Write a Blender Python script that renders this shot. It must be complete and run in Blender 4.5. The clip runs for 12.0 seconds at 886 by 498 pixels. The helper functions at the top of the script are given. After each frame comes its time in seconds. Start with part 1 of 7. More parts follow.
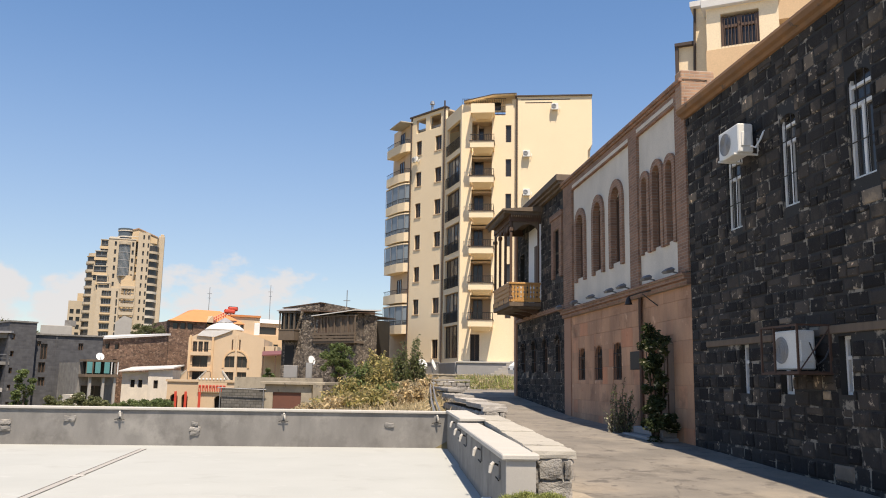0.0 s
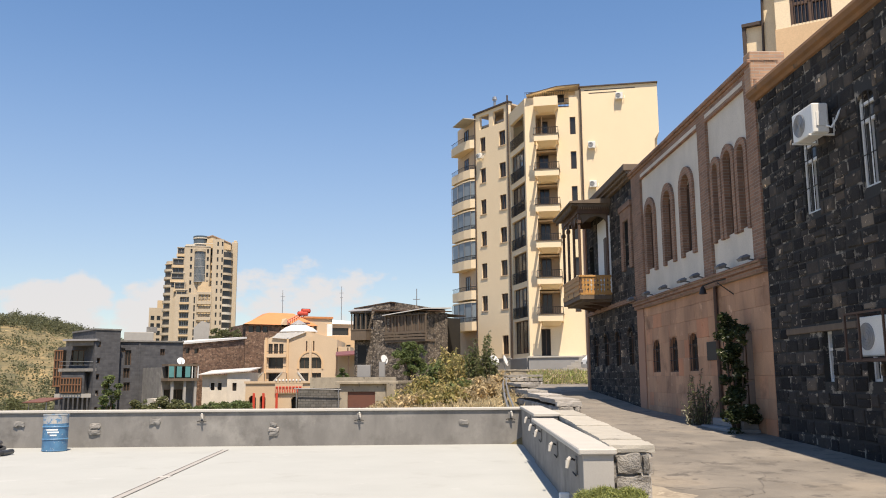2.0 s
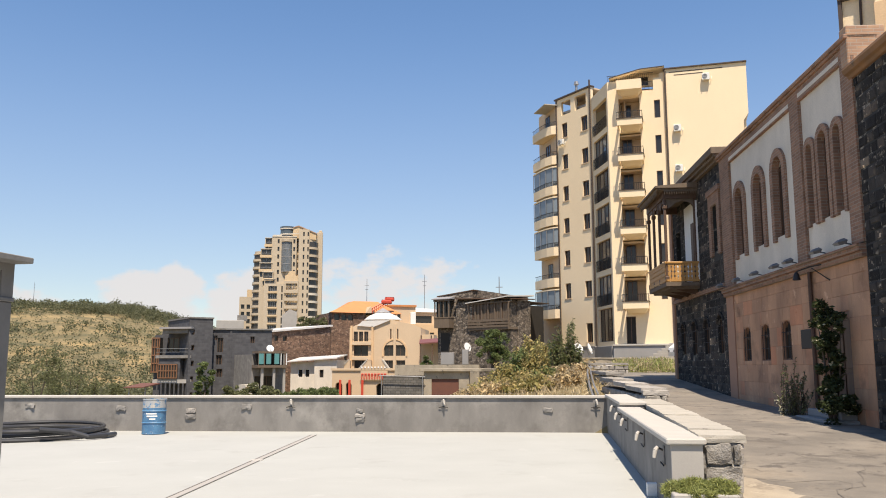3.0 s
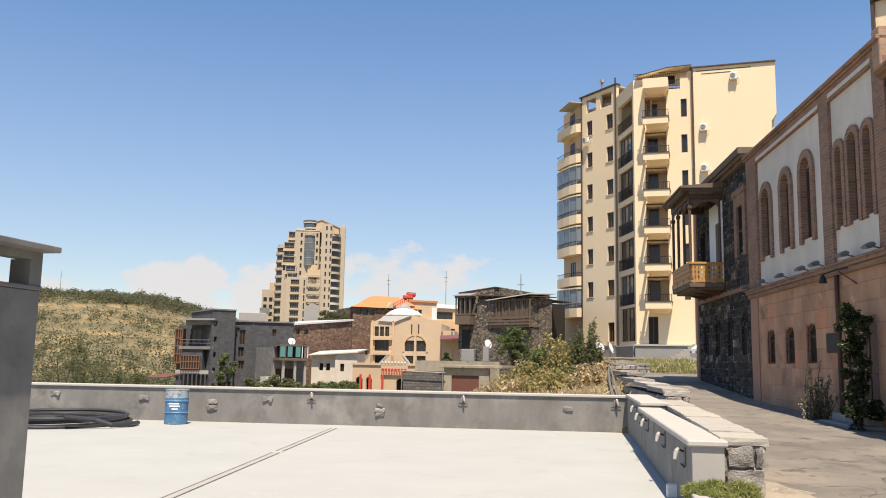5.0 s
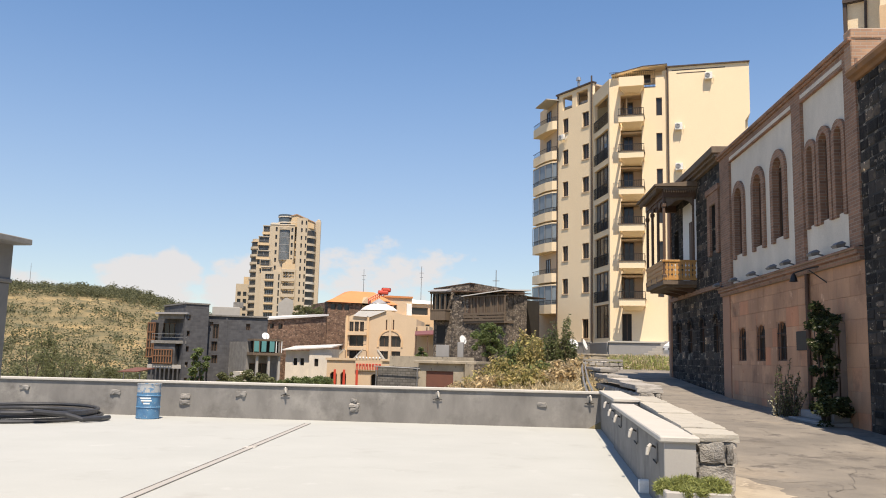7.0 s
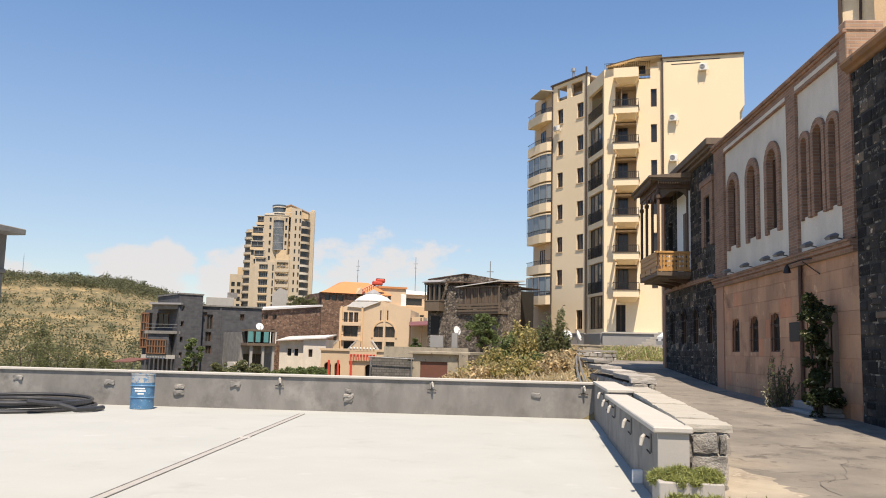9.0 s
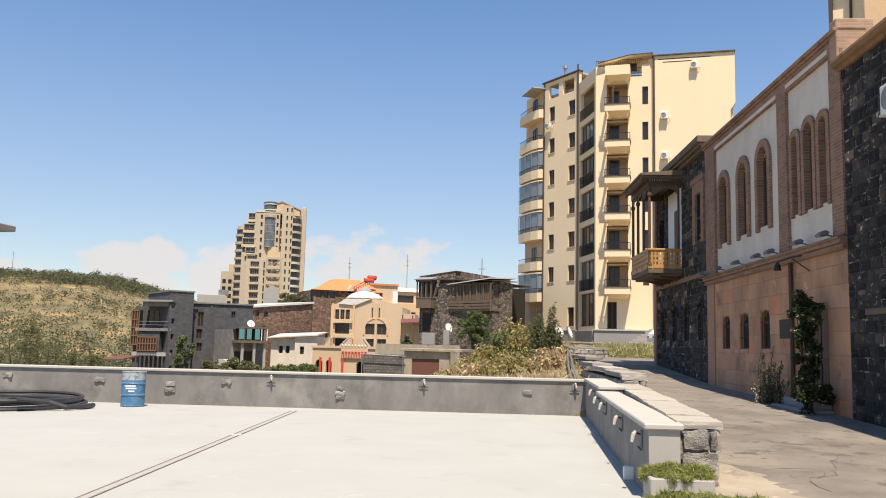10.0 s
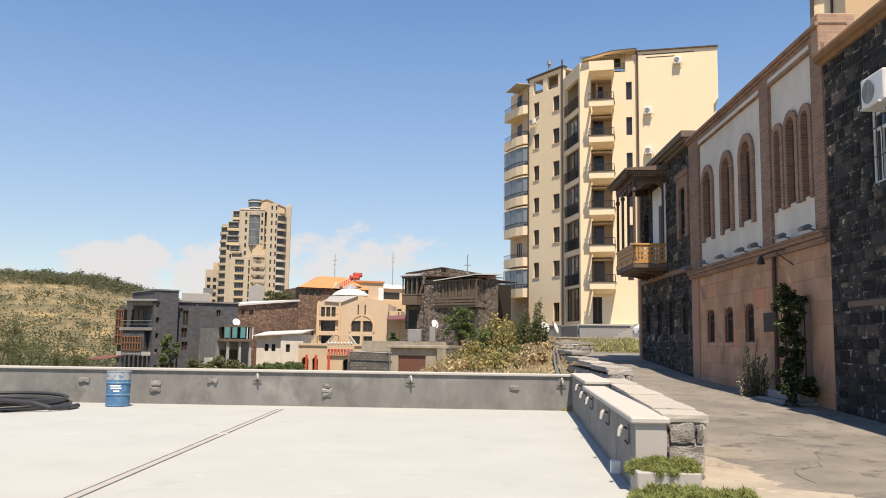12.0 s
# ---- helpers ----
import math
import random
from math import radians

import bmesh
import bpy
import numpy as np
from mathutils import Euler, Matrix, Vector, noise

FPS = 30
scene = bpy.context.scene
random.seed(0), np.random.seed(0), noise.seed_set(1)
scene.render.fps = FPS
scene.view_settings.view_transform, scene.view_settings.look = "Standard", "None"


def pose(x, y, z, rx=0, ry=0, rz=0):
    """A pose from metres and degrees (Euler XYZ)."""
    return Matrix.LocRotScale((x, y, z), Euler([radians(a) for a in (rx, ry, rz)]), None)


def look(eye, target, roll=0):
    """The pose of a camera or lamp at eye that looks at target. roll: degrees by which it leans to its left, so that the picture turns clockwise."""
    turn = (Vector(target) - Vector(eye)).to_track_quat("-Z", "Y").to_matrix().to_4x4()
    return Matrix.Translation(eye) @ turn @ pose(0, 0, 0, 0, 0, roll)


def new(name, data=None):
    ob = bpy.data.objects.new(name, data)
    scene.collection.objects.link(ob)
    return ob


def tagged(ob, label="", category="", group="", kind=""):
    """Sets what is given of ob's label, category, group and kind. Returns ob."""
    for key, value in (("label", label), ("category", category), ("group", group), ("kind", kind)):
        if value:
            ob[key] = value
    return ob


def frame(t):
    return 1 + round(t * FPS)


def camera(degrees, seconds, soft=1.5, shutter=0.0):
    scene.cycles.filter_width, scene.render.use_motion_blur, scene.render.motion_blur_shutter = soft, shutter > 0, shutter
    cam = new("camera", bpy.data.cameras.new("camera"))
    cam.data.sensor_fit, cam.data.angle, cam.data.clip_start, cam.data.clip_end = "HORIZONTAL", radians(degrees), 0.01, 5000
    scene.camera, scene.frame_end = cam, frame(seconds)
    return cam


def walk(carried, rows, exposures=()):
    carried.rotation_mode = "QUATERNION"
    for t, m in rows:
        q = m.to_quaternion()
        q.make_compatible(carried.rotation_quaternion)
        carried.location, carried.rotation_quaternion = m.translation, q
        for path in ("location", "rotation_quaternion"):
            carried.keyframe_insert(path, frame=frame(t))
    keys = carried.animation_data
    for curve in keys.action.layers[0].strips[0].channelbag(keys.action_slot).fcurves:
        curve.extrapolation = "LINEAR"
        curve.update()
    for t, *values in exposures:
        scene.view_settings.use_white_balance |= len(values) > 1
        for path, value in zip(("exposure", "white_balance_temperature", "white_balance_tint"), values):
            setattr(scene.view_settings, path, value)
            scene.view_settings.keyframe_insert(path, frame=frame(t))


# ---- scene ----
# Camera on a terrace, turning on the spot
cam = camera(56.5, 12.0, soft=1.0)
walk(cam, [
    (0, pose(-0.000, 0, 1.7, 99.10, -1.00, -0.01)),
    (0.5, pose(-0.002, 0, 1.7, 99.07, -0.93, -0.14)),
    (1, pose(-0.004, 0, 1.7, 99.05, -0.88, -0.06)),
    (1.5, pose(-0.006, 0, 1.7, 98.94, -0.36, 1.17)),
    (2, pose(-0.007, 0, 1.7, 98.84, 0.38, 4.95)),
    (2.5, pose(-0.009, 0, 1.7, 98.37, 0.35, 7.96)),
    (3, pose(-0.011, 0, 1.7, 98.03, 0.15, 10.67)),
    (3.5, pose(-0.013, 0, 1.7, 97.75, -0.32, 11.81)),
    (5.5, pose(-0.021, 0, 1.7, 97.79, -1.17, 11.92)),
    (6, pose(-0.023, 0, 1.7, 97.82, -1.20, 11.50)),
    (6.5, pose(-0.024, 0, 1.7, 97.68, -1.35, 10.77)),
    (7, pose(-0.026, 0, 1.7, 97.50, -1.32, 10.31)),
    (9, pose(-0.034, 0, 1.7, 96.87, -1.39, 9.90)),
    (9.5, pose(-0.036, 0, 1.7, 96.81, -1.44, 9.63)),
    (10, pose(-0.037, 0, 1.7, 96.69, -1.36, 9.32)),
    (10.5, pose(-0.039, 0, 1.7, 96.67, -1.25, 9.25)),
    (11, pose(-0.041, 0, 1.7, 96.59, -1.09, 8.80)),
    (11.5, pose(-0.043, 0, 1.7, 96.50, -0.75, 8.63)),
    (12, pose(-0.045, 0, 1.7, 96.46, -0.79, 8.37)),
], exposures=((0, 0.68, 7450, 12.5), (12, 0.68, 7450, 12.5)))

# Sun from behind and to the right, high; clear sky with low cumulus
SUN_AZIMUTH, SUN_ELEVATION = radians(163), radians(65)
sun = new("sun", bpy.data.lights.new("sun", "SUN"))
sun.data.energy, sun.data.angle, sun.data.color = 4.35, radians(0.55), (1.0, 0.95, 0.87)
to_sun = Vector((math.sin(SUN_AZIMUTH) * math.cos(SUN_ELEVATION), math.cos(SUN_AZIMUTH) * math.cos(SUN_ELEVATION), math.sin(SUN_ELEVATION)))
sun.matrix_world = look(to_sun * 300, (0, 0, 0))


def build_world():
    w = bpy.data.worlds.new("sky")
    scene.world = w
    w.use_nodes = True
    nt = w.node_tree
    nt.nodes.clear()
    N, L = nt.nodes.new, nt.links.new
    sky = N("ShaderNodeTexSky")
    sky.sky_type, sky.sun_disc = "NISHITA", False
    sky.sun_elevation, sky.sun_rotation = SUN_ELEVATION, SUN_AZIMUTH
    sky.altitude, sky.air_density, sky.dust_density, sky.ozone_density = 1000, 1.0, 0.4, 2.2
    sep = N("ShaderNodeSeparateXYZ")
    tc = N("ShaderNodeTexCoord")
    L(tc.outputs["Generated"], sep.inputs[0])

    def m(op, a, b=None, c=None):
        n = N("ShaderNodeMath")
        n.operation = op
        for i, v in enumerate((a, b, c)):
            if v is None:
                continue
            if isinstance(v, (int, float)):
                n.inputs[i].default_value = v
            else:
                L(v, n.inputs[i])
        return n.outputs[0]
    bearing = m("MULTIPLY", m("ARCTAN2", m("MULTIPLY", sep.outputs[0], -1), sep.outputs[1]), 180 / math.pi)
    elev = m("MULTIPLY", m("ARCSINE", sep.outputs[2]), 180 / math.pi)
    comb = N("ShaderNodeCombineXYZ")
    L(bearing, comb.inputs[0]), L(m("MULTIPLY", elev, 1.6), comb.inputs[1])
    n1 = N("ShaderNodeTexNoise")
    n1.inputs["Scale"].default_value, n1.inputs["Detail"].default_value, n1.inputs["Roughness"].default_value = 0.5, 9, 0.55
    L(comb.outputs[0], n1.inputs["Vector"])

    def puff(b, wb, e, we, gain):
        db = m("DIVIDE", m("SUBTRACT", bearing, b), wb)
        de = m("DIVIDE", m("SUBTRACT", elev, e), we)
        r2 = m("ADD", m("MULTIPLY", db, db), m("MULTIPLY", de, de))
        return m("MULTIPLY", m("SUBTRACT", 1.0, r2), gain)
    heaps = [puff(30.4, 3.6, 4.2, 2.3, 1.0), puff(28.6, 2.2, 5.2, 1.7, 0.9), puff(24.0, 3.0, 4.4, 2.6, 0.95), puff(22.6, 2.0, 5.6, 1.8, 0.8), puff(39, 4, 3, 2.2, 0.8), puff(14.5, 6.5, 5.6, 2.4, 0.5), puff(-60, 12, 4, 4, 0.8), puff(95, 15, 5, 4, 0.8), puff(160, 20, 5, 4, 0.7)]
    top = heaps[0]
    for h in heaps[1:]:
        top = m("MAXIMUM", top, h)
    cloud = m("ADD", top, m("MULTIPLY", m("SUBTRACT", n1.outputs["Fac"], 0.5), 1.9))
    ramp = N("ShaderNodeMapRange")
    ramp.interpolation_type = "SMOOTHSTEP"
    L(cloud, ramp.inputs["Value"])
    ramp.inputs["From Min"].default_value, ramp.inputs["From Max"].default_value = 0.06, 0.55
    ramp.inputs["To Max"].default_value = 0.88
    mix = N("ShaderNodeMix")
    mix.data_type = "RGBA"
    L(ramp.outputs[0], mix.inputs["Factor"])
    L(sky.outputs[0], mix.inputs["A"])
    mix.inputs["B"].default_value = (5.5, 5.75, 6.3, 1)
    # thin haze that whitens towards the horizon
    veil = N("ShaderNodeMapRange")
    veil.interpolation_type = "SMOOTHSTEP"
    L(elev, veil.inputs["Value"])
    veil.inputs["From Min"].default_value, veil.inputs["From Max"].default_value = -2, 26
    veil.inputs["To Min"].default_value, veil.inputs["To Max"].default_value = 0.55, 0.0
    rich = N("ShaderNodeHueSaturation")
    rich.inputs["Saturation"].default_value = 1.17
    rich.inputs["Hue"].default_value = 0.5015
    rich.inputs["Value"].default_value = 1.45
    L(sky.outputs[0], rich.inputs["Color"])
    hazy = N("ShaderNodeMix")
    hazy.data_type = "RGBA"
    L(veil.outputs[0], hazy.inputs["Factor"]), L(rich.outputs[0], hazy.inputs["A"])
    hazy.inputs["B"].default_value = (2.86, 3.11, 3.66, 1)
    L(hazy.outputs["Result"], mix.inputs["A"])
    bg = N("ShaderNodeBackground")
    bg.inputs["Strength"].default_value = 0.085
    L(mix.outputs["Result"], bg.inputs["Color"])
    out = N("ShaderNodeOutputWorld")
    L(bg.outputs[0], out.inputs["Surface"])


build_world()


# ---- materials ----
def mat(name, a, b=None, size=0.5, fine=0.02, rough=0.8, bump=0.3, metal=0.0, pieces="", spread=0.3, streak=1.0, spots=None, depth=0.01, contrast=0.35, sheen=0.5, grain=0.16):
    """Two tones mixed by coarse and fine noise in metres; pieces: 'object' or 'island' varies them piece by piece; streak stretches the coarse noise upright."""
    m = bpy.data.materials.new(name)
    m.use_nodes = True
    nt = m.node_tree
    N, L = nt.nodes.new, nt.links.new
    bsdf = nt.nodes["Principled BSDF"]
    b = b or tuple(c * 0.75 for c in a)
    geo = N("ShaderNodeNewGeometry")
    mp = N("ShaderNodeVectorMath")
    mp.operation = "MULTIPLY"
    mp.inputs[1].default_value = (1, 1, 1 / streak)
    L(geo.outputs["Position"], mp.inputs[0])
    n1 = N("ShaderNodeTexNoise")
    n1.inputs["Scale"].default_value, n1.inputs["Detail"].default_value, n1.inputs["Roughness"].default_value = 1 / size, 6, 0.6
    L(mp.outputs[0], n1.inputs["Vector"])
    n2 = N("ShaderNodeTexNoise")
    n2.inputs["Scale"].default_value, n2.inputs["Detail"].default_value = 1 / fine, 4
    L(geo.outputs["Position"], n2.inputs["Vector"])
    r = N("ShaderNodeMapRange")
    r.inputs["From Min"].default_value, r.inputs["From Max"].default_value = 0.5 - contrast, 0.5 + contrast
    L(n1.outputs["Fac"], r.inputs["Value"])
    mix = N("ShaderNodeMix")
    mix.data_type = "RGBA"
    L(r.outputs[0], mix.inputs["Factor"])
    mix.inputs["A"].default_value, mix.inputs["B"].default_value = (*a, 1), (*b, 1)
    colour = mix.outputs["Result"]
    hsv = N("ShaderNodeHueSaturation")
    v = N("ShaderNodeMapRange")
    v.inputs["To Min"].default_value, v.inputs["To Max"].default_value = 1 - grain, 1 + grain
    L(n2.outputs["Fac"], v.inputs["Value"])
    L(v.outputs[0], hsv.inputs["Value"]), L(colour, hsv.inputs["Color"])
    colour = hsv.outputs["Color"]
    if spots:
        for tone, at_least, part_size in spots:
            n3 = N("ShaderNodeTexNoise")
            n3.inputs["Scale"].default_value, n3.inputs["Detail"].default_value, n3.inputs["Roughness"].default_value = 1 / part_size, 5, 0.65
            L(geo.outputs["Position"], n3.inputs["Vector"])
            r3 = N("ShaderNodeMapRange")
            r3.inputs["From Min"].default_value, r3.inputs["From Max"].default_value = at_least, at_least + (0.07 if part_size < 0.6 else 0.2)
            L(n3.outputs["Fac"], r3.inputs["Value"])
            mx = N("ShaderNodeMix")
            mx.data_type = "RGBA"
            L(r3.outputs[0], mx.inputs["Factor"]), L(colour, mx.inputs["A"])
            mx.inputs["B"].default_value = (*tone, 1)
            colour = mx.outputs["Result"]
    if pieces:
        if pieces == "object":
            rnd = N("ShaderNodeObjectInfo").outputs["Random"]
        else:
            rnd = geo.outputs["Random Per Island"]
        ramp = N("ShaderNodeValToRGB")
        els = ramp.color_ramp.elements
        tones = spread if isinstance(spread, (list, tuple)) else [(0, (1 - spread,) * 3), (1, (1 + spread,) * 3)]
        els[0].position, els[0].color = tones[0][0], (*tones[0][1], 1)
        els[1].position, els[1].color = tones[-1][0], (*tones[-1][1], 1)
        for pos, c in tones[1:-1]:
            els.new(pos).color = (*c, 1)
        L(rnd, ramp.inputs[0])
        mul = N("ShaderNodeMix")
        mul.data_type, mul.blend_type = "RGBA", "MULTIPLY"
        mul.inputs["Factor"].default_value = 1
        L(colour, mul.inputs["A"]), L(ramp.outputs[0], mul.inputs["B"])
        colour = mul.outputs["Result"]
    L(colour, bsdf.inputs["Base Color"])
    bsdf.inputs["Roughness"].default_value, bsdf.inputs["Metallic"].default_value = rough, metal
    bsdf.inputs["Specular IOR Level"].default_value = sheen
    if bump:
        add = N("ShaderNodeMath")
        add.operation = "MULTIPLY_ADD"
        add.inputs[1].default_value = 0.5
        L(n2.outputs["Fac"], add.inputs[0]), L(n1.outputs["Fac"], add.inputs[2])
        bp = N("ShaderNodeBump")
        bp.inputs["Strength"].default_value, bp.inputs["Distance"].default_value = bump, depth
        L(add.outputs[0], bp.inputs["Height"]), L(bp.outputs[0], bsdf.inputs["Normal"])
    return m


def brick_mat(name, a, b, mortar, width, height, joint=0.008, rough=0.85):
    """Small masonry in a facade's own plane (object x along, z up)."""
    m = bpy.data.materials.new(name)
    m.use_nodes = True
    nt = m.node_tree
    N, L = nt.nodes.new, nt.links.new
    bsdf = nt.nodes["Principled BSDF"]
    tc, sep, comb = N("ShaderNodeTexCoord"), N("ShaderNodeSeparateXYZ"), N("ShaderNodeCombineXYZ")
    L(tc.outputs["Object"], sep.inputs[0])
    add = N("ShaderNodeMath")
    add.operation = "ADD"
    L(sep.outputs[0], add.inputs[0]), L(sep.outputs[1], add.inputs[1])
    L(add.outputs[0], comb.inputs[0]), L(sep.outputs[2], comb.inputs[1])
    br = N("ShaderNodeTexBrick")
    br.inputs["Color1"].default_value, br.inputs["Color2"].default_value, br.inputs["Mortar"].default_value = (*a, 1), (*b, 1), (*mortar, 1)
    br.inputs["Scale"].default_value = 1
    br.inputs["Brick Width"].default_value, br.inputs["Row Height"].default_value, br.inputs["Mortar Size"].default_value = width, height, joint
    L(comb.outputs[0], br.inputs["Vector"])
    n = N("ShaderNodeTexNoise")
    n.inputs["Scale"].default_value, n.inputs["Detail"].default_value = 1.7, 6
    L(tc.outputs["Object"], n.inputs["Vector"])
    v = N("ShaderNodeMapRange")
    v.inputs["To Min"].default_value, v.inputs["To Max"].default_value = 0.55, 1.45
    L(n.outputs["Fac"], v.inputs["Value"])
    hsv = N("ShaderNodeHueSaturation")
    L(v.outputs[0], hsv.inputs["Value"]), L(br.outputs["Color"], hsv.inputs["Color"])
    L(hsv.outputs["Color"], bsdf.inputs["Base Color"])
    bsdf.inputs["Roughness"].default_value = rough
    bp = N("ShaderNodeBump")
    bp.inputs["Strength"].default_value, bp.inputs["Distance"].default_value = 0.6, 0.01
    L(br.outputs["Fac"], bp.inputs["Height"])
    bp.invert = True
    L(bp.outputs[0], bsdf.inputs["Normal"])
    return m


def cell_mat(name, tones, mortar, size, rough=0.9):
    """Random rubble: uneven cells with recessed joints, in metres."""
    m = bpy.data.materials.new(name)
    m.use_nodes = True
    nt = m.node_tree
    N, L = nt.nodes.new, nt.links.new
    bsdf = nt.nodes["Principled BSDF"]
    geo = N("ShaderNodeNewGeometry")
    wob = N("ShaderNodeTexNoise")
    wob.inputs["Scale"].default_value = 2.5 / size
    L(geo.outputs["Position"], wob.inputs["Vector"])
    mx = N("ShaderNodeVectorMath")
    mx.operation = "MULTIPLY_ADD"
    mx.inputs[1].default_value = (size * 0.5,) * 3
    L(wob.outputs["Color"], mx.inputs[0]), L(geo.outputs["Position"], mx.inputs[2])
    sc = N("ShaderNodeVectorMath")
    sc.operation = "MULTIPLY"
    sc.inputs[1].default_value = (1, 1, 1.5)
    L(mx.outputs[0], sc.inputs[0])
    cells, edge = N("ShaderNodeTexVoronoi"), N("ShaderNodeTexVoronoi")
    edge.feature = "DISTANCE_TO_EDGE"
    for v in (cells, edge):
        v.inputs["Scale"].default_value = 1 / size
        L(sc.outputs[0], v.inputs["Vector"])
    sep = N("ShaderNodeSeparateColor")
    L(cells.outputs["Color"], sep.inputs[0])
    ramp = N("ShaderNodeValToRGB")
    els = ramp.color_ramp.elements
    els[0].color, els[1].color = (*tones[0], 1), (*tones[-1], 1)
    for k, c in enumerate(tones[1:-1]):
        els.new((k + 1) / (len(tones) - 1)).color = (*c, 1)
    L(sep.outputs[0], ramp.inputs[0])
    n = N("ShaderNodeTexNoise")
    n.inputs["Scale"].default_value, n.inputs["Detail"].default_value = 1.2, 6
    L(geo.outputs["Position"], n.inputs["Vector"])
    v = N("ShaderNodeMapRange")
    v.inputs["To Min"].default_value, v.inputs["To Max"].default_value = 0.5, 1.5
    L(n.outputs["Fac"], v.inputs["Value"])
    hsv = N("ShaderNodeHueSaturation")
    L(v.outputs[0], hsv.inputs["Value"]), L(ramp.outputs[0], hsv.inputs["Color"])
    r = N("ShaderNodeMapRange")
    r.inputs["From Max"].default_value = 0.07
    L(edge.outputs["Distance"], r.inputs["Value"])
    mix = N("ShaderNodeMix")
    mix.data_type = "RGBA"
    L(r.outputs[0], mix.inputs["Factor"]), L(hsv.outputs["Color"], mix.inputs["B"])
    mix.inputs["A"].default_value = (*mortar, 1)
    L(mix.outputs["Result"], bsdf.inputs["Base Color"])
    bsdf.inputs["Roughness"].default_value = rough
    bp = N("ShaderNodeBump")
    bp.inputs["Strength"].default_value, bp.inputs["Distance"].default_value = 1.0, 0.08
    L(r.outputs[0], bp.inputs["Height"]), L(bp.outputs[0], bsdf.inputs["Normal"])
    return m


def glass_mat(name, tint, rough=0.05):
    m = bpy.data.materials.new(name)
    m.use_nodes = True
    p = m.node_tree.nodes["Principled BSDF"]
    p.inputs["Base Color"].default_value = (*tint, 1)
    p.inputs["Roughness"].default_value = rough
    p.inputs["Specular IOR Level"].default_value = 0.45
    return m


CONCRETE_FLOOR = mat("pale_concrete", (0.405, 0.408, 0.38), (0.35, 0.352, 0.328), size=1.6, fine=0.03, rough=0.85, bump=0.12, grain=0.05, spots=[((0.325, 0.32, 0.295), 0.58, 1.1), ((0.47, 0.465, 0.44), 0.62, 0.7)])
CEMENT = mat("grey_cement_render", (0.225, 0.213, 0.197), (0.165, 0.156, 0.145), size=0.5, fine=0.03, rough=0.9, bump=0.2, streak=2.2, grain=0.07, contrast=0.15, spots=[((0.13, 0.122, 0.112), 0.52, 0.7), ((0.30, 0.285, 0.26), 0.56, 0.9)])
CEMENT_LIGHT = mat("light_cement", (0.40, 0.375, 0.34), (0.33, 0.31, 0.28), size=0.5, fine=0.02, bump=0.2, grain=0.06)
COPING = mat("pale_coping", (0.50, 0.47, 0.42), (0.41, 0.385, 0.345), size=0.4, fine=0.015, bump=0.3, grain=0.1, spots=[((0.33, 0.31, 0.29), 0.66, 0.2)])
ASPHALT = mat("worn_asphalt", (0.225, 0.197, 0.163), (0.15, 0.133, 0.113), size=1.3, fine=0.012, rough=0.92, bump=0.5, contrast=0.14, grain=0.22, spots=[((0.33, 0.275, 0.21), 0.52, 2.2), ((0.085, 0.075, 0.065), 0.55, 1.1), ((0.115, 0.10, 0.086), 0.57, 0.45)])
DUST = mat("sandy_verge", (0.40, 0.34, 0.26), (0.29, 0.245, 0.19), size=0.8, fine=0.015, bump=0.5, contrast=0.2, spots=[((0.24, 0.20, 0.155), 0.56, 0.5), ((0.50, 0.43, 0.33), 0.58, 0.25)])
BASALT_TONES = [(0, (0.55, 0.55, 0.57)), (0.45, (0.95, 0.93, 0.92)), (0.72, (1.4, 1.34, 1.28)), (0.9, (2.1, 1.9, 1.7)), (0.97, (3.0, 2.6, 2.2)), (1, (6.0, 5.2, 4.2))]
BASALT = mat("black_basalt_stone", (0.045, 0.042, 0.04), (0.027, 0.0255, 0.025), size=0.25, fine=0.012, rough=0.9, sheen=0.2, bump=1.0, depth=0.03, pieces="object", spread=BASALT_TONES, spots=[((0.095, 0.082, 0.067), 0.55, 0.6), ((0.24, 0.212, 0.175), 0.60, 0.16)])
BASALT_FAR = mat("black_basalt_masonry", (0.045, 0.042, 0.04), (0.027, 0.0255, 0.025), size=0.25, fine=0.012, rough=0.9, sheen=0.2, bump=1.0, depth=0.03, pieces="island", spread=BASALT_TONES, spots=[((0.095, 0.082, 0.067), 0.55, 0.6), ((0.24, 0.212, 0.175), 0.60, 0.16)])
MORTAR_DARK = mat("dark_mortar", (0.03, 0.028, 0.025), (0.018, 0.017, 0.016), size=0.4, fine=0.02, bump=0.7, spots=[((0.26, 0.23, 0.185), 0.55, 0.35)])
CORNICE = mat("ochre_painted_cornice", (0.29, 0.14, 0.055), (0.13, 0.078, 0.045), size=0.5, fine=0.02, rough=0.8, bump=0.4, spots=[((0.10, 0.07, 0.05), 0.60, 0.3)])
TUFF = mat("pink_tuff_slabs", (0.54, 0.30, 0.175), (0.36, 0.20, 0.12), size=0.8, fine=0.02, rough=0.85, bump=0.3, contrast=0.16, streak=3, spots=[((0.25, 0.135, 0.08), 0.56, 0.9), ((0.60, 0.37, 0.24), 0.62, 0.5), ((0.42, 0.15, 0.07), 0.66, 0.35)], pieces="object", spread=[(0, (0.85, 0.85, 0.87)), (0.5, (1.0, 1.0, 1.0)), (0.85, (1.08, 1.1, 1.12)), (1, (1.1, 0.86, 0.78))])
